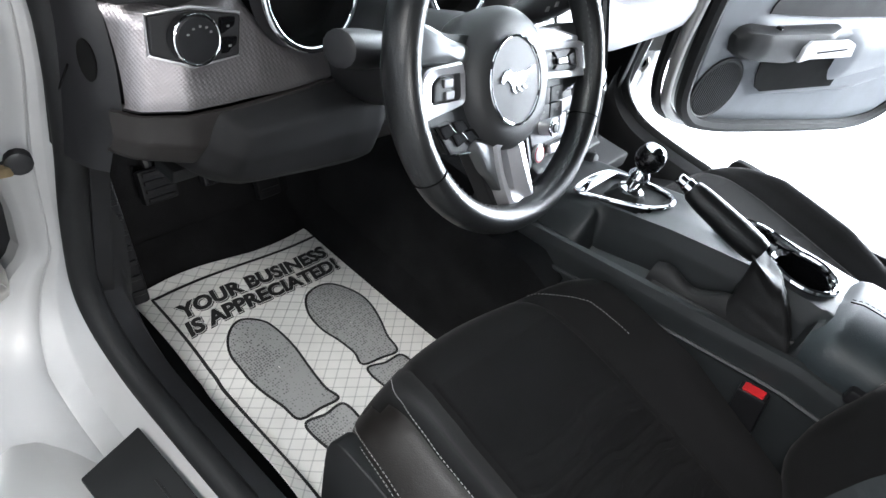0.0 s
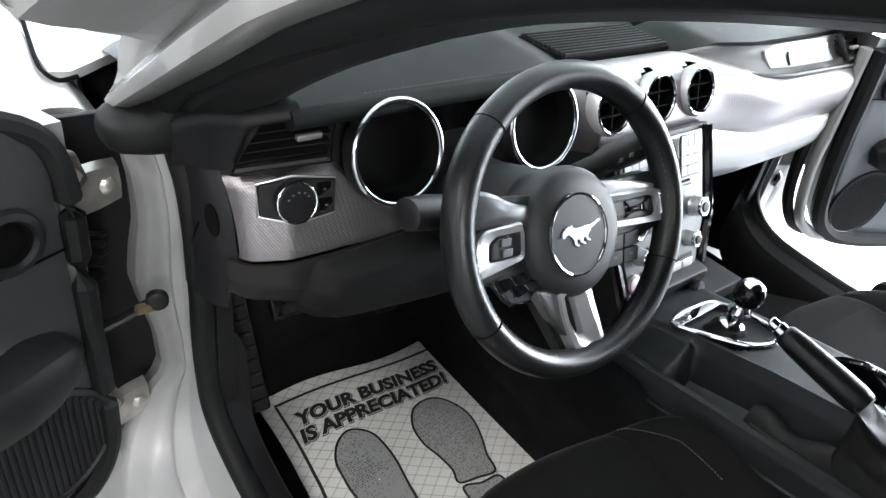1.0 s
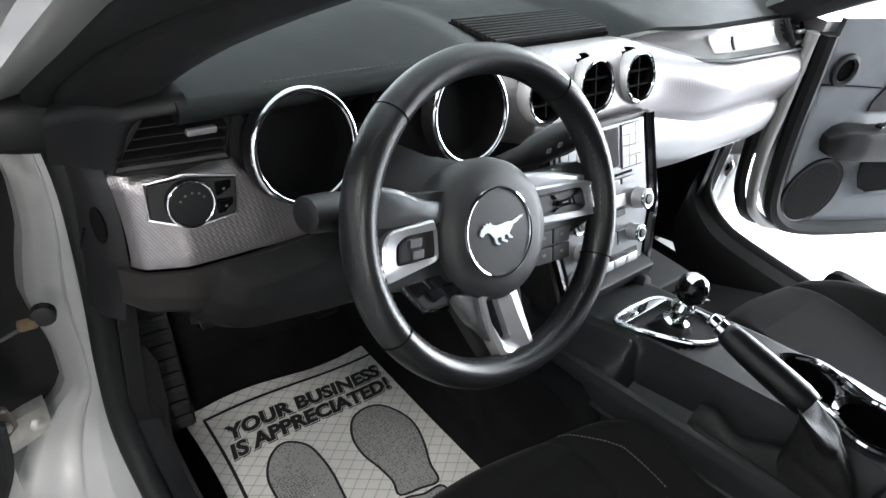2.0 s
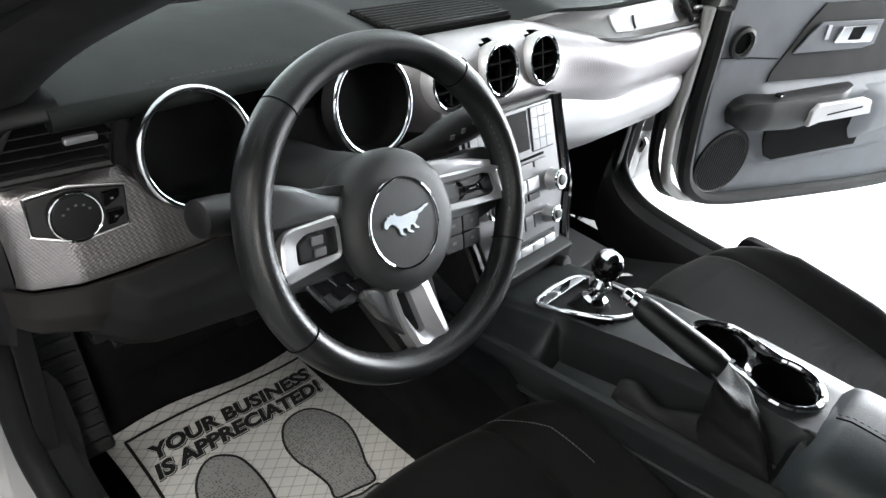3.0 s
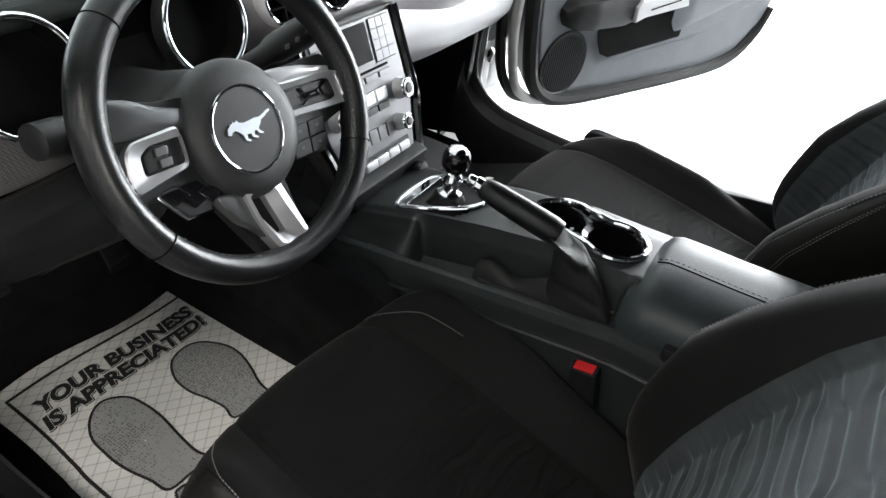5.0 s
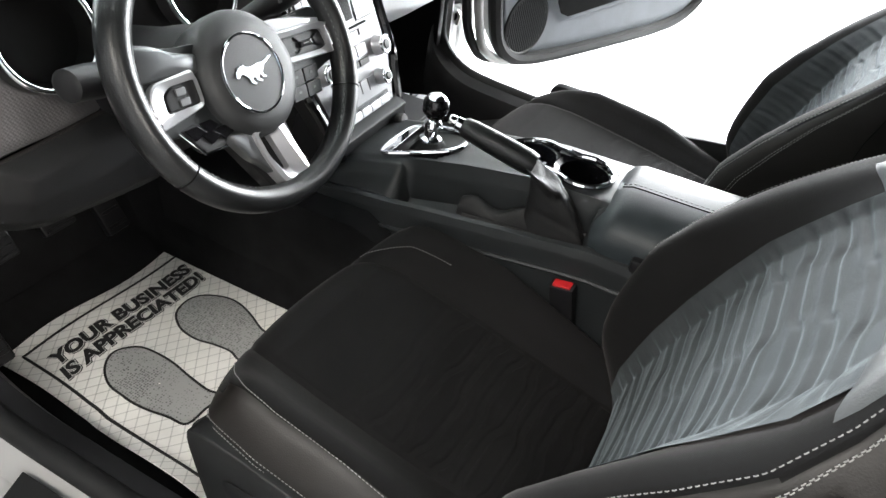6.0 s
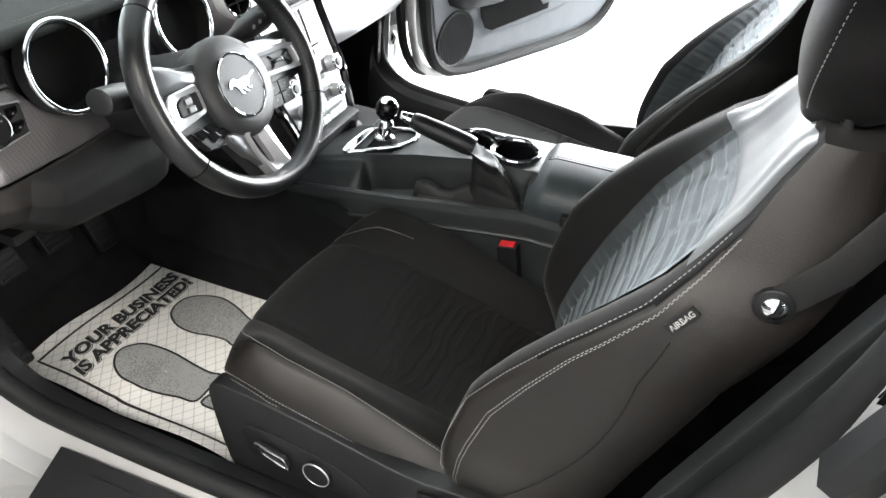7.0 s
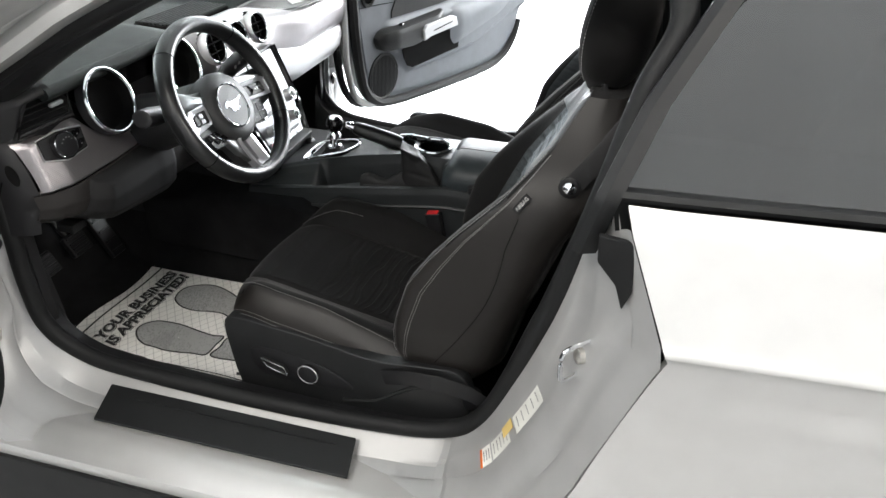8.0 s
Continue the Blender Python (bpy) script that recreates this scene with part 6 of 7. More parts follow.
def seat(cx, out, drv):
    st = thing("driver_seat" if drv else "passenger_seat", (cx, -0.35, 0.31), "charcoal cloth sports seat with %s stitching and side bolsters" % "pale double", "car seat", "front seats")

    # the passenger's cushion is lengthened and lowered, its back moved rearward, to fit the camera's view
    deep, back_shift, drop = (0.496, 0.0, 0.0) if drv else (0.560, -0.070, 0.022)

    def hw(s):
        return interp(s, (0, 0.02, 0.04, 0.08, 0.12, 0.2, 0.3, 0.5, 1), (0.180, 0.197, 0.207, 0.218, 0.225, 0.233, 0.238, 0.237, 0.222))

    def zc(s):
        return interp(s, (0, 0.02, 0.05, 0.1, 0.15, 0.25, 0.4, 1), (0.532, 0.548, 0.560, 0.567, 0.570, 0.567, 0.556, 0.510)) - drop

    def bol(s):
        return interp(s, (0, 0.08, 0.2, 0.5, 0.8, 1) if drv else (0, 0.14, 0.30, 0.60, 0.85, 1), (0, 0.018, 0.046, 0.052, 0.026, 0.004))

    def ctop(u, s):
        """Top of the cushion; u from -1 to 1 across, s from its front to its back."""
        a = abs(u)
        z = zc(s) + bol(s) * math.exp(-((a - 0.84) / 0.17) ** 2)
        if u * out > 0.62:
            z -= 0.022 * ((a - 0.62) / 0.38) ** 1.6
        elif a > 0.84:
            z -= 0.045 * ((a - 0.84) / 0.16) ** 2
        if 0.50 < a < 0.60:
            z -= 0.004 * math.sin(math.pi * (a - 0.50) / 0.10)
        return Vector((cx + u * hw(s), -0.026 - deep * s - 0.010 * (1 - min(1, s * 6)) * u * u * 3, z))
    rings = []
    for i in range(36):
        s = (i / 35) ** 1.3
        topl = [ctop(-1 + 2 * j / 40, s) for j in range(41)]
        lo = interp(s, (0, 0.04, 1), (0.505, 0.460, 0.44))
        w = hw(s)
        ring = topl + [Vector((cx + w * 1.01, topl[-1].y, topl[-1].z - 0.02)), Vector((cx + w * 0.99, topl[-1].y, lo + 0.012)), Vector((cx + w * 0.95, topl[-1].y, lo)), Vector((cx - w * 0.95, topl[-1].y, lo)), Vector((cx - w * 0.99, topl[-1].y, lo + 0.012)), Vector((cx - w * 1.01, topl[-1].y, topl[-1].z - 0.02))]
        rings.append(ring)
    part("cushion", loft(rings), M["cloth"], st, "charcoal cloth seat cushion with vinyl flanks")
    cush = st.children[-1].data
    cush.materials.append(M["side_vinyl"])
    for f in cush.polygons:
        if abs(f.center.x) > 0.197 or f.normal.x * (1 if f.center.x > 0 else -1) > 0.75:
            f.material_index = 1

    def crease(u, s, n, amp):
        """Relief of the pressed zigzag lines across an insert."""
        out = 0.0
        k0 = math.floor(s * n)
        for k in (k0 - 1, k0, k0 + 1):
            ph = 0.37 * k + 0.19 * math.sin(2.3 * k)
            w = math.sin(2 * math.pi * (1.15 * u + ph))
            d = s * n - (k + 0.5 + 0.15 * math.tanh(3 * w) + 0.10 * u)
            pinch = math.exp(-(w / 0.16) ** 2)
            out += math.exp(-(d / (0.13 + 0.02 * pinch)) ** 2) * (0.85 + 0.25 * pinch) - 0.35 * math.exp(-((abs(d) - 0.26) / 0.10) ** 2)
        return -amp * out

    def cins(u, v):
        uu, s = (u * 2 - 1) * 0.52, 0.13 + 0.85 * v
        edge = min(1, (1 - abs(u * 2 - 1)) * 12) * min(1, (1 - v) * 14, v * 14)
        return ctop(uu, s) + Vector((0, 0, 0.0008 + (crease(uu, s, 16, 0.0038 if drv else 0.0012) * edge * min(1, max(0, (v - 0.22) * 3)))))
    part("cushion_insert", sheet(cins, 90, 220, 0), M["cushion_cloth"], st, "charcoal pressed-pattern seat insert")
    for side in (-1, 1):
        pth = [ctop(side * interp(s, (0.02, 0.10, 0.2, 1), (0.70, 0.78, 0.84, 0.88) if side == out else (0.64, 0.66, 0.70, 0.74)), s) for s in np.linspace(0.03, 0.98 if side == out else 0.34, 60)]
        part("stitching", stitches(pth, (0, 0, 0.0012), 0.0032, 0.0022, 0.0005), M["thread"], st, "pale stitching")
        for o in (0.0, 0.008):
            pth = [ctop(side, s) + Vector((side * (0.0012 + 0.0015 * (o > 0)), 0, -0.002 - o)) for s in np.linspace(0.05, 0.98, 60)]
            part("stitching", stitches(pth, (side * 0.0008, 0, 0), 0.0032, 0.0022, 0.0005), M["thread"], st)

    # backrest
    def shallow(h):
        return 0.034 * interp(h, (0, 0.12, 0.27, 0.6, 0.74, 0.87, 1), (0.2, 0.7, 1, 1, 0.55, 0.25, 0))

    def by(h):
        """Front of the backrest's middle at a share h of its height."""
        return interp(h, (0, 0.12, 0.27, 0.39, 0.6, 0.74, 0.87, 1), (-0.505, -0.530, -0.565, -0.590, -0.632, -0.662, -0.690, -0.712)) + shallow(h) + back_shift

    def bz_(h):
        return 0.50 + 0.553 * h

    def bw(h):
        return interp(h, (0, 0.08, 0.25, 0.5, 0.66, 0.74, 0.81, 0.87, 0.93, 1), (0.215, 0.238, 0.252, 0.256, 0.252, 0.243, 0.216, 0.178, 0.150, 0.128))

    def bb(h):
        return interp(h, (0, 0.03, 0.07, 0.12, 0.2, 0.27, 0.39, 0.5, 0.6, 0.74, 0.87, 1), (0.010, 0.050, 0.078, 0.098, 0.116, 0.125, 0.133, 0.116, 0.092, 0.046, 0.016, 0.003)) - shallow(h) * interp(h, (0.6, 0.87), (1, 0.6))

    def bring(h, n=72):
        w, b, y, z = bw(h), bb(h), by(h), bz_(h)
        th = interp(h, (0, 0.1, 0.85, 1), (0.09, 0.12, 0.10, 0.05))
        pr = [(0, -0.004), (0.30, -0.002), (0.52, 0.004), (0.60, 0.006 + b * 0.18), (0.70, b * 0.62), (0.82, b * 0.97), (0.92, b), (0.985, b * 0.90), (1.0, b * 0.55), (1.0, -0.02), (0.97, -th * 0.6), (0.86, -th), (0.5, -th - 0.012), (0, -th - 0.016)]
        half = [Vector((x * w, y + d, z + (0.02 * d if d > 0 else 0))) for x, d in pr]
        full = half + [Vector((-p.x, p.y, p.z)) for p in reversed(half[1:-1])]
        return [Vector((cx, 0, 0)) + p for p in spline(full, n, closed=True)]
    hs = [0, 0.02, 0.05, 0.1] + [0.1 + 0.8 * i / 26 for i in range(1, 27)] + [0.92, 0.94, 0.96, 0.98, 1.0]
    back = part("backrest", loft([bring(h) for h in hs]), M["cloth"], st, "bolstered charcoal cloth backrest with vinyl flanks")
    back.data.materials.append(M["side_vinyl"])
    for f in back.data.polygons:
        if f.normal.x * (1 if f.center.x > 0 else -1) > 0.40:
            f.material_index = 1

    def face(h, a):
        """Depth of the backrest's front at a share a of its half-width."""
        b = bb(h)
        return interp(a, (0, 0.30, 0.52, 0.60, 0.70, 0.82, 0.92, 1.0), (-0.004, -0.002, 0.004, 0.006 + b * 0.18, b * 0.62, b * 0.97, b, b * 0.6))

    def bins(u, v):
        h = 0.05 + 0.75 * v
        uu = (-0.74 + 1.35 * u) if out < 0 else (-0.61 + 1.35 * u)
        edge = min(1, (1 - abs(u * 2 - 1)) * 12) * min(1, v * 14, (1 - v) * 14)
        return Vector((cx + uu * bw(h), by(h) + face(h, abs(uu)) + 0.0045 + crease(uu, h, 19, 0.0028) * edge, bz_(h)))
    part("backrest_insert", sheet(bins, 100, 230, 0), M["insert"], st, "pressed-pattern backrest insert, greyer and bluer for the front light on it")

    def yoke(u, v):
        h = 0.790 + 0.200 * v
        uu = (u * 2 - 1) * 0.88
        edge = min(1, (1 - abs(u * 2 - 1)) * 10, v * 8, (1 - v) * 8)
        return Vector((cx + uu * bw(h), by(h) + face(h, abs(uu)) + 0.001 + 0.0060 * edge ** 0.5, bz_(h)))
    part("yoke", sheet(yoke, 40, 20, 0), M["yoke"], st, "smooth grey upper panel, paler for the daylight on it")

    def side_pt(sd, h, f, lift=0.0):
        w, b = bw(h), bb(h)
        return Vector((cx + sd * (w * 1.0 + lift), by(h) + b * f, bz_(h)))
    for sd in (-1, 1):
        for f, l in ((0.955, -0.010), (0.70, 0.0010), (0.65, 0.0011)):
            pth = [side_pt(sd, h, f, l) + Vector((0, 0.003 if f > 0.9 else 0, 0)) for h in np.linspace(0.10, 0.86, 80)]
            part("stitching", stitches(pth, (sd * 0.0012, 0, 0), 0.0032, 0.0022, 0.0005), M["thread"], st)
        pth = [side_pt(sd, h, 0.0, 0.001) + Vector((0, -0.01 - 0.035 * math.sin(math.pi * (h - 0.1) / 0.6), 0)) for h in np.linspace(0.10, 0.70, 30)]
        part("panel_seam", tube(pth, 0.0007, 5), M["cloth"], st)
    # airbag tag on the outer side
    tg = side_pt(out, 0.738, 0.30, 0.003) + Vector((0, -0.010, 0.006))
    T = (side_pt(out, 0.76, 0.30) - side_pt(out, 0.67, 0.30)).normalized()
    F = T.cross(Vector((out, 0, 0))) * -1
    if F.z < 0:
        F.negate()
    F = (F - T * F.dot(T)).normalized()
    tag = part("airbag_tag", prism([tg + T * a + F * b for a, b in ((-0.016, -0.0062), (0.016, -0.0062), (0.016, 0.0062), (-0.016, 0.0062))], (out * 0.002, 0, 0), 0.0006), M["black"], st, "small black airbag tag")
    if drv:
        bm = words("AIRBAG", 0, 0, 0, 0, 0.03, 0, None, 0)
        x0, x1 = min(v.co.x for v in bm.verts), max(v.co.x for v in bm.verts)
        for v in bm.verts:
            v.co = tg + Vector((out * 0.0028, 0, 0)) + T * ((v.co.x - (x0 + x1) / 2) / (x1 - x0) * 0.026) + F * ((v.co.y - 0.35) * 0.0085)
        part("tag_lettering", bm, M["sole"], tag)
    # belt guide strap with its steel button
    bo = side_pt(out, 0.79, -0.35, 0.004) + Vector((0, -0.046, 0.012))
    gd = part("belt_guide", tube([bo + Vector((0, 0.012, -0.008)), bo, bo + Vector((0, -0.03, 0.045)), bo + Vector((-out * 0.03, -0.065, 0.100))], 0.0150, 10, flat=0.10, up=(1, 0, 0)), M["boot"], st, "leather belt guide strap")
    part("guide_plate", lathe([(0.0165, -0.003), (0.0165, 0.003), (0.014, 0.005), (0.001, 0.0055)], bo + Vector((0, 0.004, -0.004)), (out, 0, 0), 24), M["black"], gd)
    part("guide_button", lathe([(0.0105, 0.004), (0.0105, 0.007), (0.0075, 0.0105), (0.001, 0.012)], bo + Vector((0, 0.004, -0.004)), (out, 0, 0), 24), M["chrome"], gd, "polished steel button")
    # headrest on chrome posts
    hr = []
    for i in range(22):
        s = i / 21
        q = math.pi * s
        k = max(0.10, math.sin(q)) ** 0.27
        z = 1.042 + 0.200 * s
        y = -0.722 - 0.020 * s + back_shift
        w, dp = 0.135 * k * interp(s, (0, 0.4, 1), (0.86, 1.0, 0.92)), 0.058 * k
        hr.append([Vector((cx + w * (abs(math.cos(a)) ** 0.55) * (1 if math.cos(a) > 0 else -1), y + dp * (abs(math.sin(a)) ** 0.75) * (1 if math.sin(a) > 0 else -1), z)) for a in [2 * math.pi * j / 44 for j in range(44)]])
    head = part("headrest", loft(hr), M["cloth"], st, "charcoal cloth headrest")
    for sd in (-1, 1):
        for o in (0, 0.009):
            idx = 5 if sd > 0 else 17
            pth = [r[idx] + Vector((sd * (-o), 0.0015, 0)) for r in hr[2:-2]]
            part("stitching", stitches(pth, (0, 0.001, 0), 0.0032, 0.0022, 0.0005), M["thread"], head)
        x = cx + sd * 0.085
        part("headrest_post", tube([Vector((x, -0.735 + back_shift, 0.98)), Vector((x, -0.722 + back_shift, 1.09))], 0.006, 10), M["chrome"], st, "chrome headrest post")
        part("post_collar", lathe([(0.017, 0), (0.017, 0.006), (0.010, 0.010)], Vector((x, -0.728 + back_shift, 1.036)), (0, 0, 1), 20, sx=1.3), M["satin"], st)
    # seat base, outer shield and switches
    part("seat_base", slab(cx - 0.21, cx + 0.21, -0.50, -0.10, 0.335, 0.455, 0.012), M["black"], st)
    for sx in (-1, 1):
        part("seat_rail", slab(cx + sx * 0.19 - 0.02, cx + sx * 0.19 + 0.02, -0.56, -0.06, 0.312, 0.34, 0.004), M["charcoal"], st)
    X = cx + out * 0.232
    shp = [(-0.074, 0.540), (-0.077, 0.470), (-0.098, 0.375), (-0.14, 0.362), (-0.42, 0.362), (-0.50, 0.375), (-0.575, 0.43), (-0.59, 0.50), (-0.56, 0.548), (-0.47, 0.540), (-0.39, 0.530), (-0.25, 0.545), (-0.12, 0.552)]
    shield = part("side_shield", prism([Vector((X - out * 0.01, q.x, q.y)) for q in spline([Vector((a, b, 0)) for a, b in shp], 44, closed=True)], (out * 0.026, 0, 0), 0.011, 4), M["charcoal"], st, "moulded plastic seat side shield")
    if drv:
        XS = X + out * 0.016
        rec = spline([Vector((XS, y, z)) for y, z in ((-0.135, 0.490), (-0.145, 0.430), (-0.20, 0.425), (-0.33, 0.432), (-0.345, 0.455), (-0.27, 0.488))], 40, closed=True)
        part("switch_recess", prism(rec, (out * 0.002, 0, 0), 0.0008), M["black"], shield)
        lv = [Vector((XS + out * 0.003, y, z)) for y, z in ((-0.158, 0.476), (-0.206, 0.466), (-0.214, 0.448), (-0.170, 0.458))]
        part("seat_lever", prism(lv, (out * 0.010, 0, 0), 0.003), M["charcoal"], shield)
        part("lever_rim", tube([p + Vector((out * 0.010, 0, 0)) for p in lv], 0.0018, 6, loop=True), M["chrome"], shield)
        ko = Vector((XS + out * 0.002, -0.258, 0.460))
        part("lumbar_knob", lathe([(0.0215, 0), (0.0215, 0.008), (0.018, 0.0095), (0.002, 0.0095)], ko, (out, 0, 0), 30), M["black"], shield)
        part("knob_rim", torus(ko + Vector((out * 0.008, 0, 0)), (out, 0, 0), 0.0212, 0.0012, 30, 6), M["satin"], shield)
        part("shield_crease", tube([Vector((XS + out * 0.001, y, z)) for y, z in ((-0.33, 0.41), (-0.40, 0.43), (-0.45, 0.47), (-0.50, 0.505))], 0.004, 6), M["charcoal"], shield)
        part("recliner_cover", loft([[Vector((XS + out * (0.002 + 0.010 * math.sin(math.pi * s)), y + dy, z + dz)) for dy, dz in ((0.02, -0.02), (0.03, 0.012), (-0.03, 0.018), (-0.03, -0.018))] + [Vector((X - out * 0.02, y, z))] for s, y, z in ((0, -0.44, 0.500), (0.4, -0.50, 0.525), (0.8, -0.56, 0.515), (1, -0.60, 0.49))]), M["black"], shield)
    if drv:
        st.rotation_euler = (0, 0, radians(-4))
    else:
        st.rotation_euler = (0, 0, radians(-3))
    return st


seat(-0.37, -1, True)
seat(0.385, 1, False)

# seat belt buckle
bk = thing("seat_belt_buckle", (-0.165, -0.372, 0.51), "black seat belt buckle with a red release button", "buckle")
part("housing", slab(-0.011, 0.011, -0.019, 0.019, -0.085, 0.0, 0.004, m=pose(-0.163, -0.372, 0.612, -10, -6, 0)), M["black"], bk)
part("button", slab(-0.008, 0.008, -0.014, 0.014, -0.006, 0.002, 0.002, m=pose(-0.163, -0.372, 0.612, -10, -6, 0)), M["red"], bk, "red release button")
part("stalk", slab(-0.008, 0.008, -0.018, 0.018, -0.20, -0.08, 0.003, m=pose(-0.163, -0.372, 0.612, -10, -6, 0)), M["black"], bk)

# ---- doors ----


def door(name, Q, ang, side, dz, dark, label, fa=-0.155, tw_a=-0.088):
    A = Vector((side * math.cos(radians(ang)), -math.sin(radians(ang)), 0))
    N = Vector((-side * math.sin(radians(ang)), -math.cos(radians(ang)), 0))
    Q = Vector(Q)

    def D(a, z, n=0.0):
        return Q + A * a + N * n + Vector((0, 0, z + dz))
    d = thing(name, D(-0.15, 0.5), label, "car door", "open doors")
    # the passenger skin is the vinyl with daylight in its colour
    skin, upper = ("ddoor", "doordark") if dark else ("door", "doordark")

    def zb(a):
        if dark:
            return interp(a, (-0.16, -0.13, -0.09, 0.0, 0.2, 0.7, 0.9, 1.0, 1.04), (0.575, 0.535, 0.508, 0.498, 0.495, 0.478, 0.50, 0.57, 0.66))
        return interp(a, (-0.145, -0.135, -0.125, -0.106, -0.084, -0.039, 0.02, 0.2, 0.7, 0.9, 1.0, 1.04), (0.95, 0.85, 0.772, 0.66, 0.588, 0.542, 0.512, 0.495, 0.478, 0.50, 0.57, 0.66))

    def zt(a):
        return interp(a, (-0.16, 0.2, 1.04), (1.00, 1.02, 1.05))

    def relief(a, z):
        """How far the trim stands proud."""
        n = 0.010 * math.exp(-((z - zb(a)) / 0.02) ** 2) * -1
        sw = interp(a, (0.0, 0.16, 0.6, 1.0), (0.72, 0.585, 0.60, 0.70))
        up = interp(a, (0.03, 0.3, 1.0), (0.80, 0.805, 0.84))
        if a > 0.0:
            n += 0.028 * max(0, min(1, (z - sw) / 0.02)) * max(0, min(1, (up - z) / 0.03)) * min(1, a / 0.05)
        return n

    def trim(u, v):
        a = fa + (1.035 - fa) * u
        z = zb(a) + (zt(a) - zb(a)) * v
        return D(a, z, relief(a, z))
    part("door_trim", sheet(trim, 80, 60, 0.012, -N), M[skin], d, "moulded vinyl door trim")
    # painted shell behind the trim
    rings = []
    for i in range(30):
        a = fa - 0.03 + (1.065 - fa) * i / 29
        aa = min(max(a, -0.155), 1.03)
        lo, hi = zb(aa) - 0.030, zt(aa) - 0.01
        rings.append([D(a, lo, -0.012), D(a, lo + 0.02, -0.016), D(a, hi, -0.016), D(a, hi, -0.08), D(a, 0.85, -0.115), D(a, 0.65, -0.11), D(a, lo + 0.03, -0.09), D(a, lo - 0.01, -0.05)])
    part("door_shell", loft(rings), M["paint"], d, "silver painted door shell")
    ed = [D(a, z, -0.004) for a, z in (((-0.168, 0.97), (-0.156, 0.865), (-0.148, 0.776), (-0.129, 0.662), (-0.102, 0.577), (-0.052, 0.528), (0.02, 0.502), (0.2, 0.485), (0.7, 0.468), (0.9, 0.49), (1.0, 0.56), (1.035, 0.64)) if not dark else ())] or [D(fa + 0.09, 1.018, -0.02), D(fa + 0.035, 1.012, -0.012), D(fa - 0.002, 0.985, -0.004), D(fa - 0.014, 0.93, 0.0)] + [D(fa - 0.014, z, 0.0) for z in (0.85, 0.70, 0.60)] + [D(fa - 0.006, 0.545, 0), D(fa + 0.025, 0.500, 0), D(fa + 0.09, 0.478, 0), D(0.1, 0.472, 0), D(0.6, 0.456, 0), D(0.85, 0.468, 0), D(0.97, 0.52, 0), D(1.04, 0.63, 0)]
    part("door_seal", tube(spline(ed, 50), 0.013 if dark else 0.019, 8), M["rubber"], d, "black rubber door seal")
    if not dark:
        # silver flange and outer weatherstrip round the shell's front corner
        fl = [D(a, z, -0.010) for a, z in ((-0.204, 0.97), (-0.199, 0.88), (-0.195, 0.80), (-0.190, 0.69), (-0.158, 0.580), (-0.112, 0.534), (-0.061, 0.512), (0.077, 0.495), (0.4, 0.473), (0.7, 0.455))]
        part("shell_flange", tube(spline(fl, 60), 0.0125, 10), M["jamb"], d, "silver flange of the door shell")
        ws_ = [D(a, z, -0.03) for a, z in ((-0.226, 0.93), (-0.222, 0.83), (-0.218, 0.737), (-0.200, 0.636), (-0.170, 0.572), (-0.130, 0.530), (-0.082, 0.504))]
        part("outer_weatherstrip", tube(spline(ws_, 40), [0.0125] * 30 + [0.0125 - 0.001 * k for k in range(10)], 8), M["rubber"], d, "black outer weatherstrip")
    # upper cloth insert

    def ins(u, v):
        a = 0.045 + 0.90 * u
        lo = interp(a, (0.045, 0.3, 0.95), (0.808, 0.812, 0.845))
        hi = interp(a, (0.045, 0.13, 0.95), (0.83, 0.985, 1.02))
        z = lo + (hi - lo) * v
        return D(a, z, 0.005)
    part("upper_insert", sheet(ins, 30, 10, 0.004, -N), M[upper], d, "dark upper door insert")
    # speaker
    s0 = D(0.0, 0.606, 0.002)
    sp = part("door_speaker", lathe([(0.086, -0.004), (0.086, 0.003), (0.080, 0.005), (0.077, 0.002), (0.02, 0.0015)], s0, N, 48), M["charcoal"], d, "round slatted door speaker")
    for k in range(-9, 10):
        x = k * 0.008
        hgt = math.sqrt(max(0.0, 0.075 ** 2 - x * x))
        part("slat", loft([[s0 + A * (x + q) + N * (0.002 + w) + Vector((0, 0, e * hgt)) for q, w in ((-0.0022, 0), (-0.0012, 0.0022), (0.0012, 0.0022), (0.0022, 0))] for e in (-1, 1)]), M["black"], sp)
    # tweeter
    t0 = D(tw_a, 0.900, 0.003)
    tw = part("tweeter", lathe([(0.036, 0), (0.034, 0.007), (0.027, 0.009), (0.024, 0.004)], t0, N, 36, first=False, last=False), M["charcoal"], d, "round tweeter ring")
    part("tweeter_hole", lathe([(0.0235, 0.004), (0.021, -0.002), (0.001, -0.002)], t0, N, 30, first=False), M["void"], tw)
    part("trim_seam", tube([D(a, z, 0.0035) for a, z in ((fa, 0.868), (-0.03, 0.866), (0.05, 0.862))], 0.0014, 5), M["void"], d)
    # padded armrest with its silver grab handle over the pocket
    ar = []
    for i in range(26):
        s = i / 25
        a = -0.055 + 0.40 * s
        hi_ = interp(s, (0, 0.03, 0.1, 0.5, 1), (0.755, 0.770, 0.780, 0.788, 0.798))
        lo_ = interp(s, (0, 0.03, 0.12, 0.5, 0.8, 1), (0.740, 0.715, 0.700, 0.694, 0.715, 0.76))
        ou = interp(s, (0, 0.05, 0.2, 0.85, 1), (0.020, 0.040, 0.056, 0.056, 0.03))
        md, th = (hi_ + lo_) / 2, (hi_ - lo_) / 2
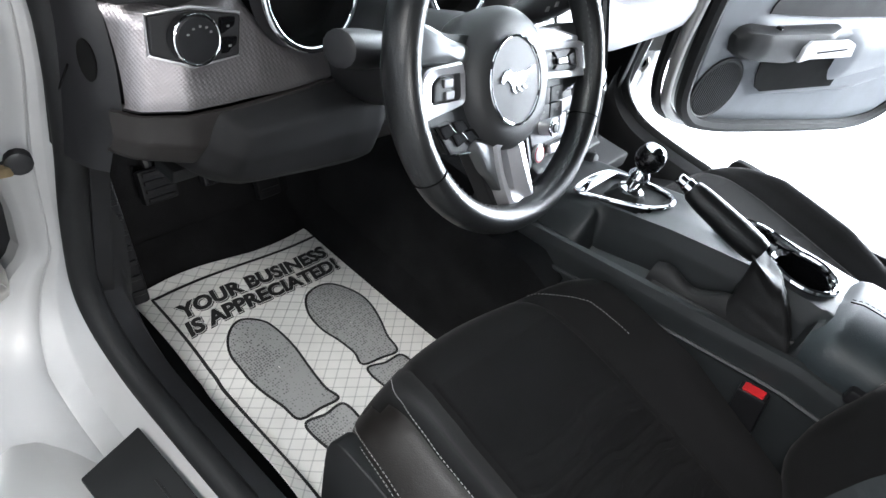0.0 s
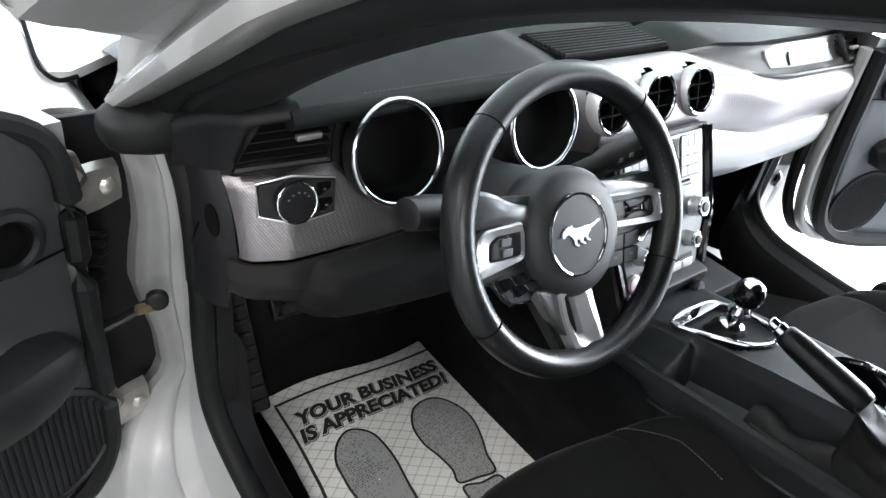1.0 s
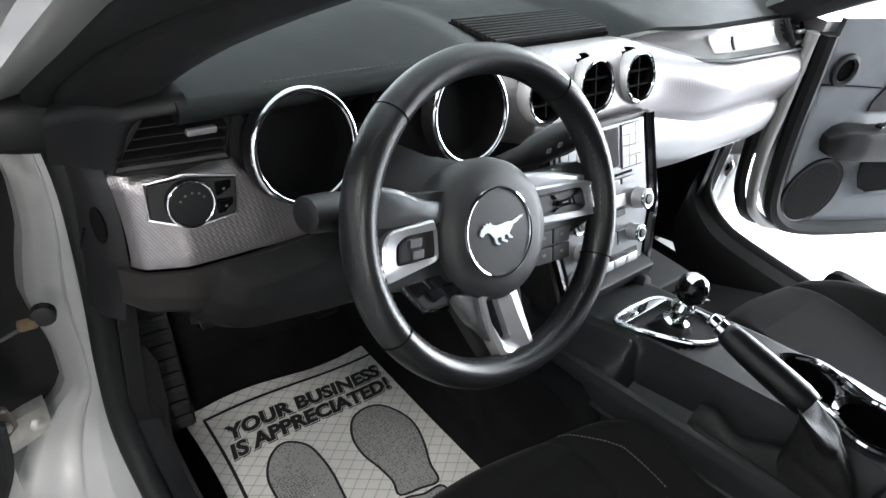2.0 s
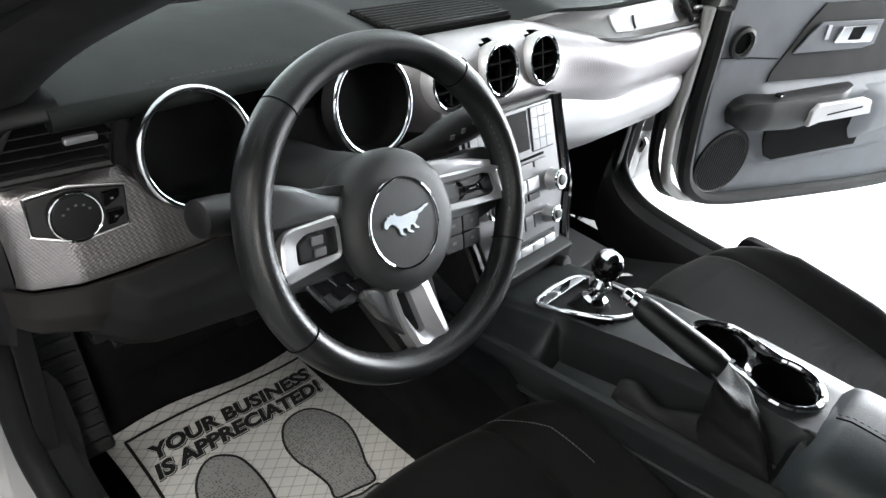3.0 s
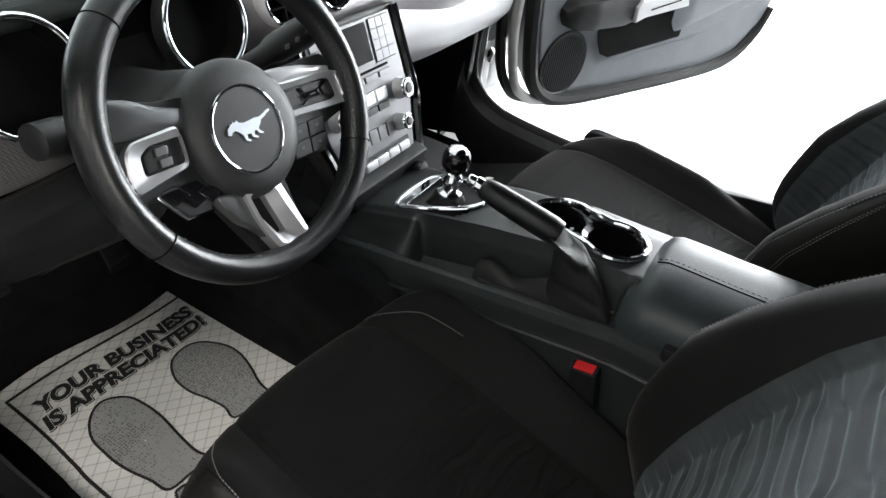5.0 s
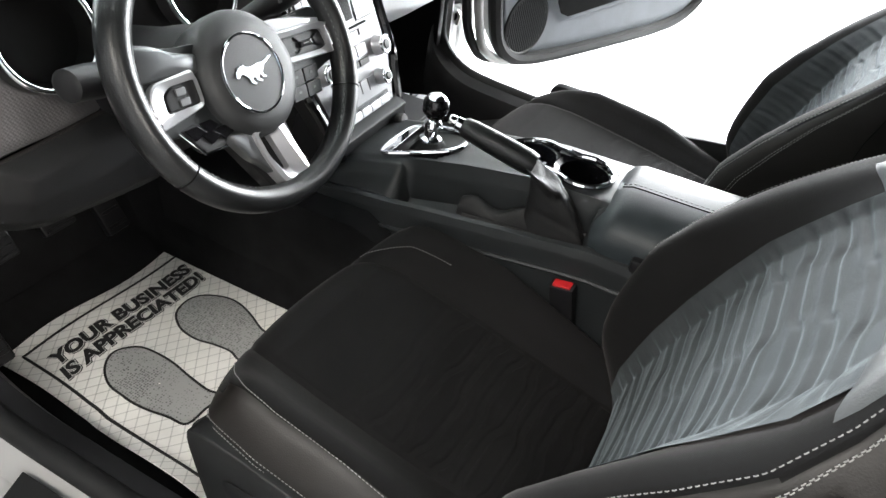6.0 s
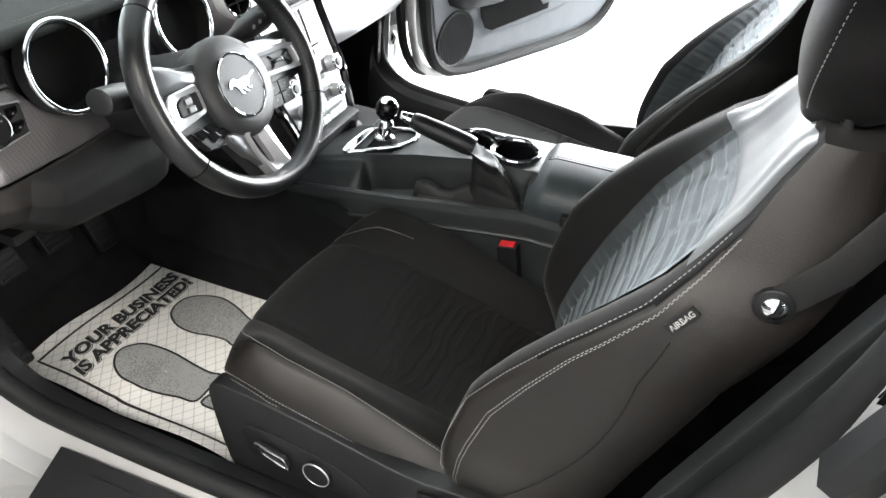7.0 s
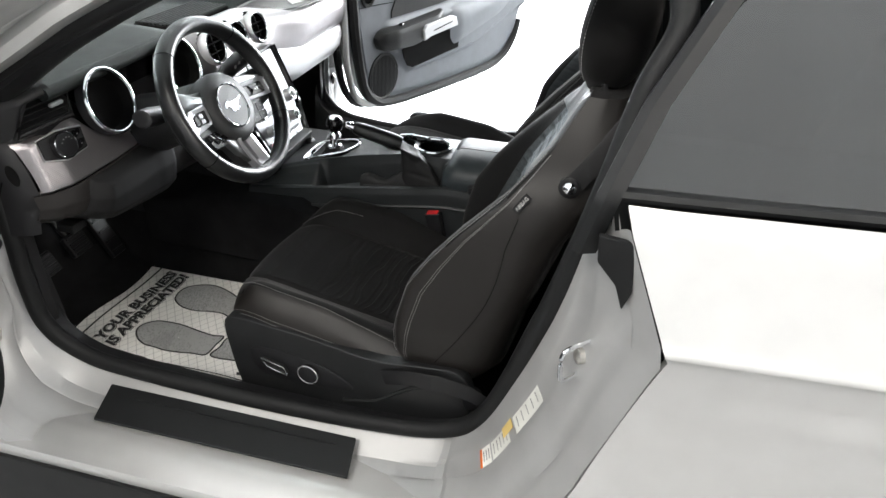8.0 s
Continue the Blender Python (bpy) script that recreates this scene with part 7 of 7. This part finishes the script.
        ar.append([D(a, md + th * c, e * ou) for e, c in ((0.0, 1.0), (0.55, 1.0), (0.88, 0.82), (1.0, 0.4), (1.0, -0.3), (0.86, -0.8), (0.5, -1.0), (0.0, -1.0))])
    part("door_armrest", loft(ar), M["charcoal"], d, "black padded door armrest")
    rest = []
    for i in range(20):
        s = i / 19
        a = 0.385 + 0.55 * s
        zc_ = 0.715 + 0.06 * s
        th = interp(s, (0, 1), (0.078, 0.040))
        ou = interp(s, (0, 0.1, 0.7, 1), (0.030, 0.054, 0.046, 0.02))
        rest.append([D(a, zc_ + th * c, e * ou) for e, c in ((0.0, 1.05), (0.5, 0.95), (0.9, 0.6), (1.0, 0.1), (0.95, -0.5), (0.7, -0.95), (0.0, -1.2))])
    part("armrest_tail", loft(rest), M[skin], d)
    gh = [D(a, z, 0.052) for a, z in ((0.173, 0.712), (0.166, 0.752), (0.184, 0.769), (0.35, 0.778), (0.387, 0.768), (0.404, 0.732), (0.212, 0.722))]
    part("grab_handle", prism(gh, N * 0.014, 0.005, 3), M["silver_plain"], d, "satin silver grab handle")
    part("handle_slot", prism([D(a, z, 0.0664) for a, z in ((0.225, 0.744), (0.355, 0.757), (0.355, 0.753), (0.225, 0.740))], N * 0.0006, 0), M["void"], d)
    pk = [D(a, z, 0.030) for a, z in ((0.070, 0.70), (0.083, 0.660), (0.105, 0.628), (0.140, 0.614), (0.461, 0.628), (0.462, 0.71), (0.3, 0.72))]
    # thin plate, no hollow: the pocket's shade is its colour
    part("door_pocket", prism(pk, N * 0.003, 0.001), M["void"], d, "dark patch for the shade in the door pocket")
    part("window_switch", slab(-0.012, 0.012, -0.008, 0.008, -0.003, 0.003, 0.002, m=Matrix.Translation(D(0.055, 0.790, 0.040))), M["gloss"], d)
    # inner handle plate
    hp = [D(a, z, 0.008) for a, z in ((0.082, 0.875), (0.112, 0.915), (0.143, 0.946), (0.364, 0.952), (0.369, 0.893), (0.327, 0.883))]
    pl = part("handle_plate", prism(hp, N * 0.005, 0.002), M[skin], d, "door handle plate")
    part("door_lever", prism([D(a, z, 0.013) for a, z in ((0.201, 0.899), (0.212, 0.938), (0.341, 0.944), (0.340, 0.900))], N * 0.008, 0.003), M["chrome"], pl, "chrome inner door lever")
    part("lever_recess", prism([D(a, z, 0.0212) for a, z in ((0.244, 0.907), (0.246, 0.936), (0.294, 0.938), (0.289, 0.908))], N * 0.0005, 0), M["void"], pl)
    part("lock_switch", prism([D(a, z, 0.013) for a, z in ((0.164, 0.907), (0.160, 0.940), (0.174, 0.940), (0.178, 0.907))], N * 0.004, 0.001), M["satin"], pl)
    return d, D


door("passenger_door", (0.817, 0.074, 0), 20, 1, 0.0, False, "open passenger door with vinyl trim paler for the daylight on it and a silver grab handle", -0.143)
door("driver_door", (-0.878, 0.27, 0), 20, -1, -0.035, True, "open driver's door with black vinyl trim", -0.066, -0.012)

# hinges and check strap at the driver's A-post
for z in (0.868, 0.532):
    leaf = part("hinge_leaf", loft([[Vector((-0.742 - 0.075 * s, 0.352 - 0.028 * s + dy * (1 - 0.3 * s), z + dz * (1 + 0.25 * math.sin(math.pi * s)))) for dy, dz in ((-0.010, -0.020), (-0.014, 0.0), (-0.009, 0.019), (0.008, 0.021), (0.010, 0.0), (0.008, -0.021))] for s in (0, 0.15, 0.35, 0.6, 0.85, 1.0)]), M["steel"], body, "bright cast steel door hinge")
    bp_ = [Vector((x, 0.322 + 0.1 * (x + 0.80), z + dz)) for x, dz in ((-0.826, 0.050), (-0.806, 0.062), (-0.784, 0.050), (-0.776, 0.018), (-0.790, 0.004), (-0.815, 0.016))]
    part("hinge_bracket", prism(bp_, (0, 0.012, 0), 0.004, 3), M["grime"], leaf, "greasy dark hinge bracket")
    for bx, bz2 in ((-0.810, 0.040), (-0.790, 0.030)):
        part("hinge_bolt", lathe([(0.007, 0), (0.007, 0.006), (0.004, 0.008), (0.001, 0.008)], (bx, 0.320, z + bz2), (0, -1, 0.1), 6), M["steel"], leaf)
    part("hinge_pin", tube([Vector((-0.806, 0.318, z - 0.034)), Vector((-0.806, 0.318, z + 0.036))], 0.009, 12), M["steel"], leaf)
    part("hinge_bolt", lathe([(0.010, 0), (0.010, 0.007), (0.006, 0.009), (0.001, 0.009)], (-0.757, 0.338, z + 0.002), (0, -1, 0.1), 6), M["steel"], leaf)
bt2 = [Vector((-0.775 - 0.03 * s, 0.375 - 0.02 * math.sin(math.pi * s), 0.79 - 0.12 * s)) for s in np.linspace(0, 1, 49)]
part("wiring_boot", tube(bt2, [0.016 + 0.0035 * math.sin(i * math.pi / 2) for i in range(49)], 14), M["rubber"], body, "corrugated rubber wiring boot")
part("check_strap", tube([Vector((-0.735, 0.300, 0.725)), Vector((-0.77, 0.297, 0.715)), Vector((-0.82, 0.30, 0.70))], 0.008, 8, flat=0.5), M["black"], body)
part("strap_bolt", lathe([(0.013, 0), (0.013, 0.010), (0.008, 0.013)], Vector((-0.728, 0.302, 0.727)), (-0.3, -1, 0), 12), M["black"], body)
part("strap_clip", slab(-0.010, 0.010, -0.005, 0.005, -0.0055, 0.0055, 0.002, m=pose(-0.746, 0.295, 0.722, 0, 14, 15)), M["brass"], body)

# check bracket and hinge at the passenger's front post
bk = part("check_bracket", prism([Vector((0.712, 0.262, 0.628)), Vector((0.716, 0.236, 0.632)), Vector((0.722, 0.226, 0.612)), Vector((0.718, 0.230, 0.588)), Vector((0.710, 0.262, 0.584))], (0.02, 0.006, 0), 0.003), M["steel"], body, "small steel check bracket")
part("bracket_hole", lathe([(0.011, 0), (0.011, 0.006), (0.001, 0.006)], Vector((0.712, 0.244, 0.612)), (-1, -0.6, 0), 16), M["void"], bk)
for z in (0.80, 0.735):
    part("hinge_leaf", prism([Vector((0.765, 0.225, z + 0.022)), Vector((0.80, 0.212, z + 0.016)), Vector((0.80, 0.212, z - 0.016)), Vector((0.765, 0.225, z - 0.022))], (0.004, 0.014, 0), 0.003), M["grime"], body, "dark door hinge")

# stickers along the recessed band of the B-post
spath, sjam = opening(-1)
band = sorted([r for p, r in zip(spath, sjam) if p.y < -0.5 and p.z < 0.75], key=lambda r: r[4].z)
bz4 = [r[4].z for r in band]


def on_band(z, f, lift):
    k = interp(z, bz4, range(len(band)))
    i = min(int(k), len(band) - 2)
    a = band[i][4].lerp(band[i + 1][4], k - i)
    b = band[i][5].lerp(band[i + 1][5], k - i)
    return a.lerp(b, f) + Vector((-0.2, 0.9, 0.35)).normalized() * lift


for mt, z0, z1, f0, f1, h in (("label_orange", 0.462, 0.467, 0.02, 0.98, 0.0012), ("white", 0.467, 0.487, 0.02, 0.98, 0.0012), ("label_pale", 0.491, 0.548, 0.05, 0.95, 0.0012), ("label_yellow", 0.532, 0.565, 0.0, 0.5, 0.0020), ("label_pale", 0.570, 0.660, 0.05, 0.95, 0.0012)):
    stk = thing("door_sticker", on_band((z0 + z1) / 2, 0.5, h), "small printed sticker on the silver door post", "sticker", "door post stickers")
    part("sticker", sheet(lambda u, v: on_band(z0 + (z1 - z0) * u, f0 + (f1 - f0) * v, h), 8, 4, 0.0006, (0.2, -0.9, -0.3)), M[mt], stk)
    if mt in ("white", "label_pale"):
        for k in range(3 if mt == "white" else 5):
            zz = z0 + (z1 - z0) * (k + 0.6) / (3.4 if mt == "white" else 5.4)
            part("print_line", sheet(lambda u, v: on_band(zz + 0.0022 * u, 0.2 + 0.55 * v, h + 0.0006), 2, 3, 0.0002, (0.2, -0.9, -0.3)), M["sole"], stk)
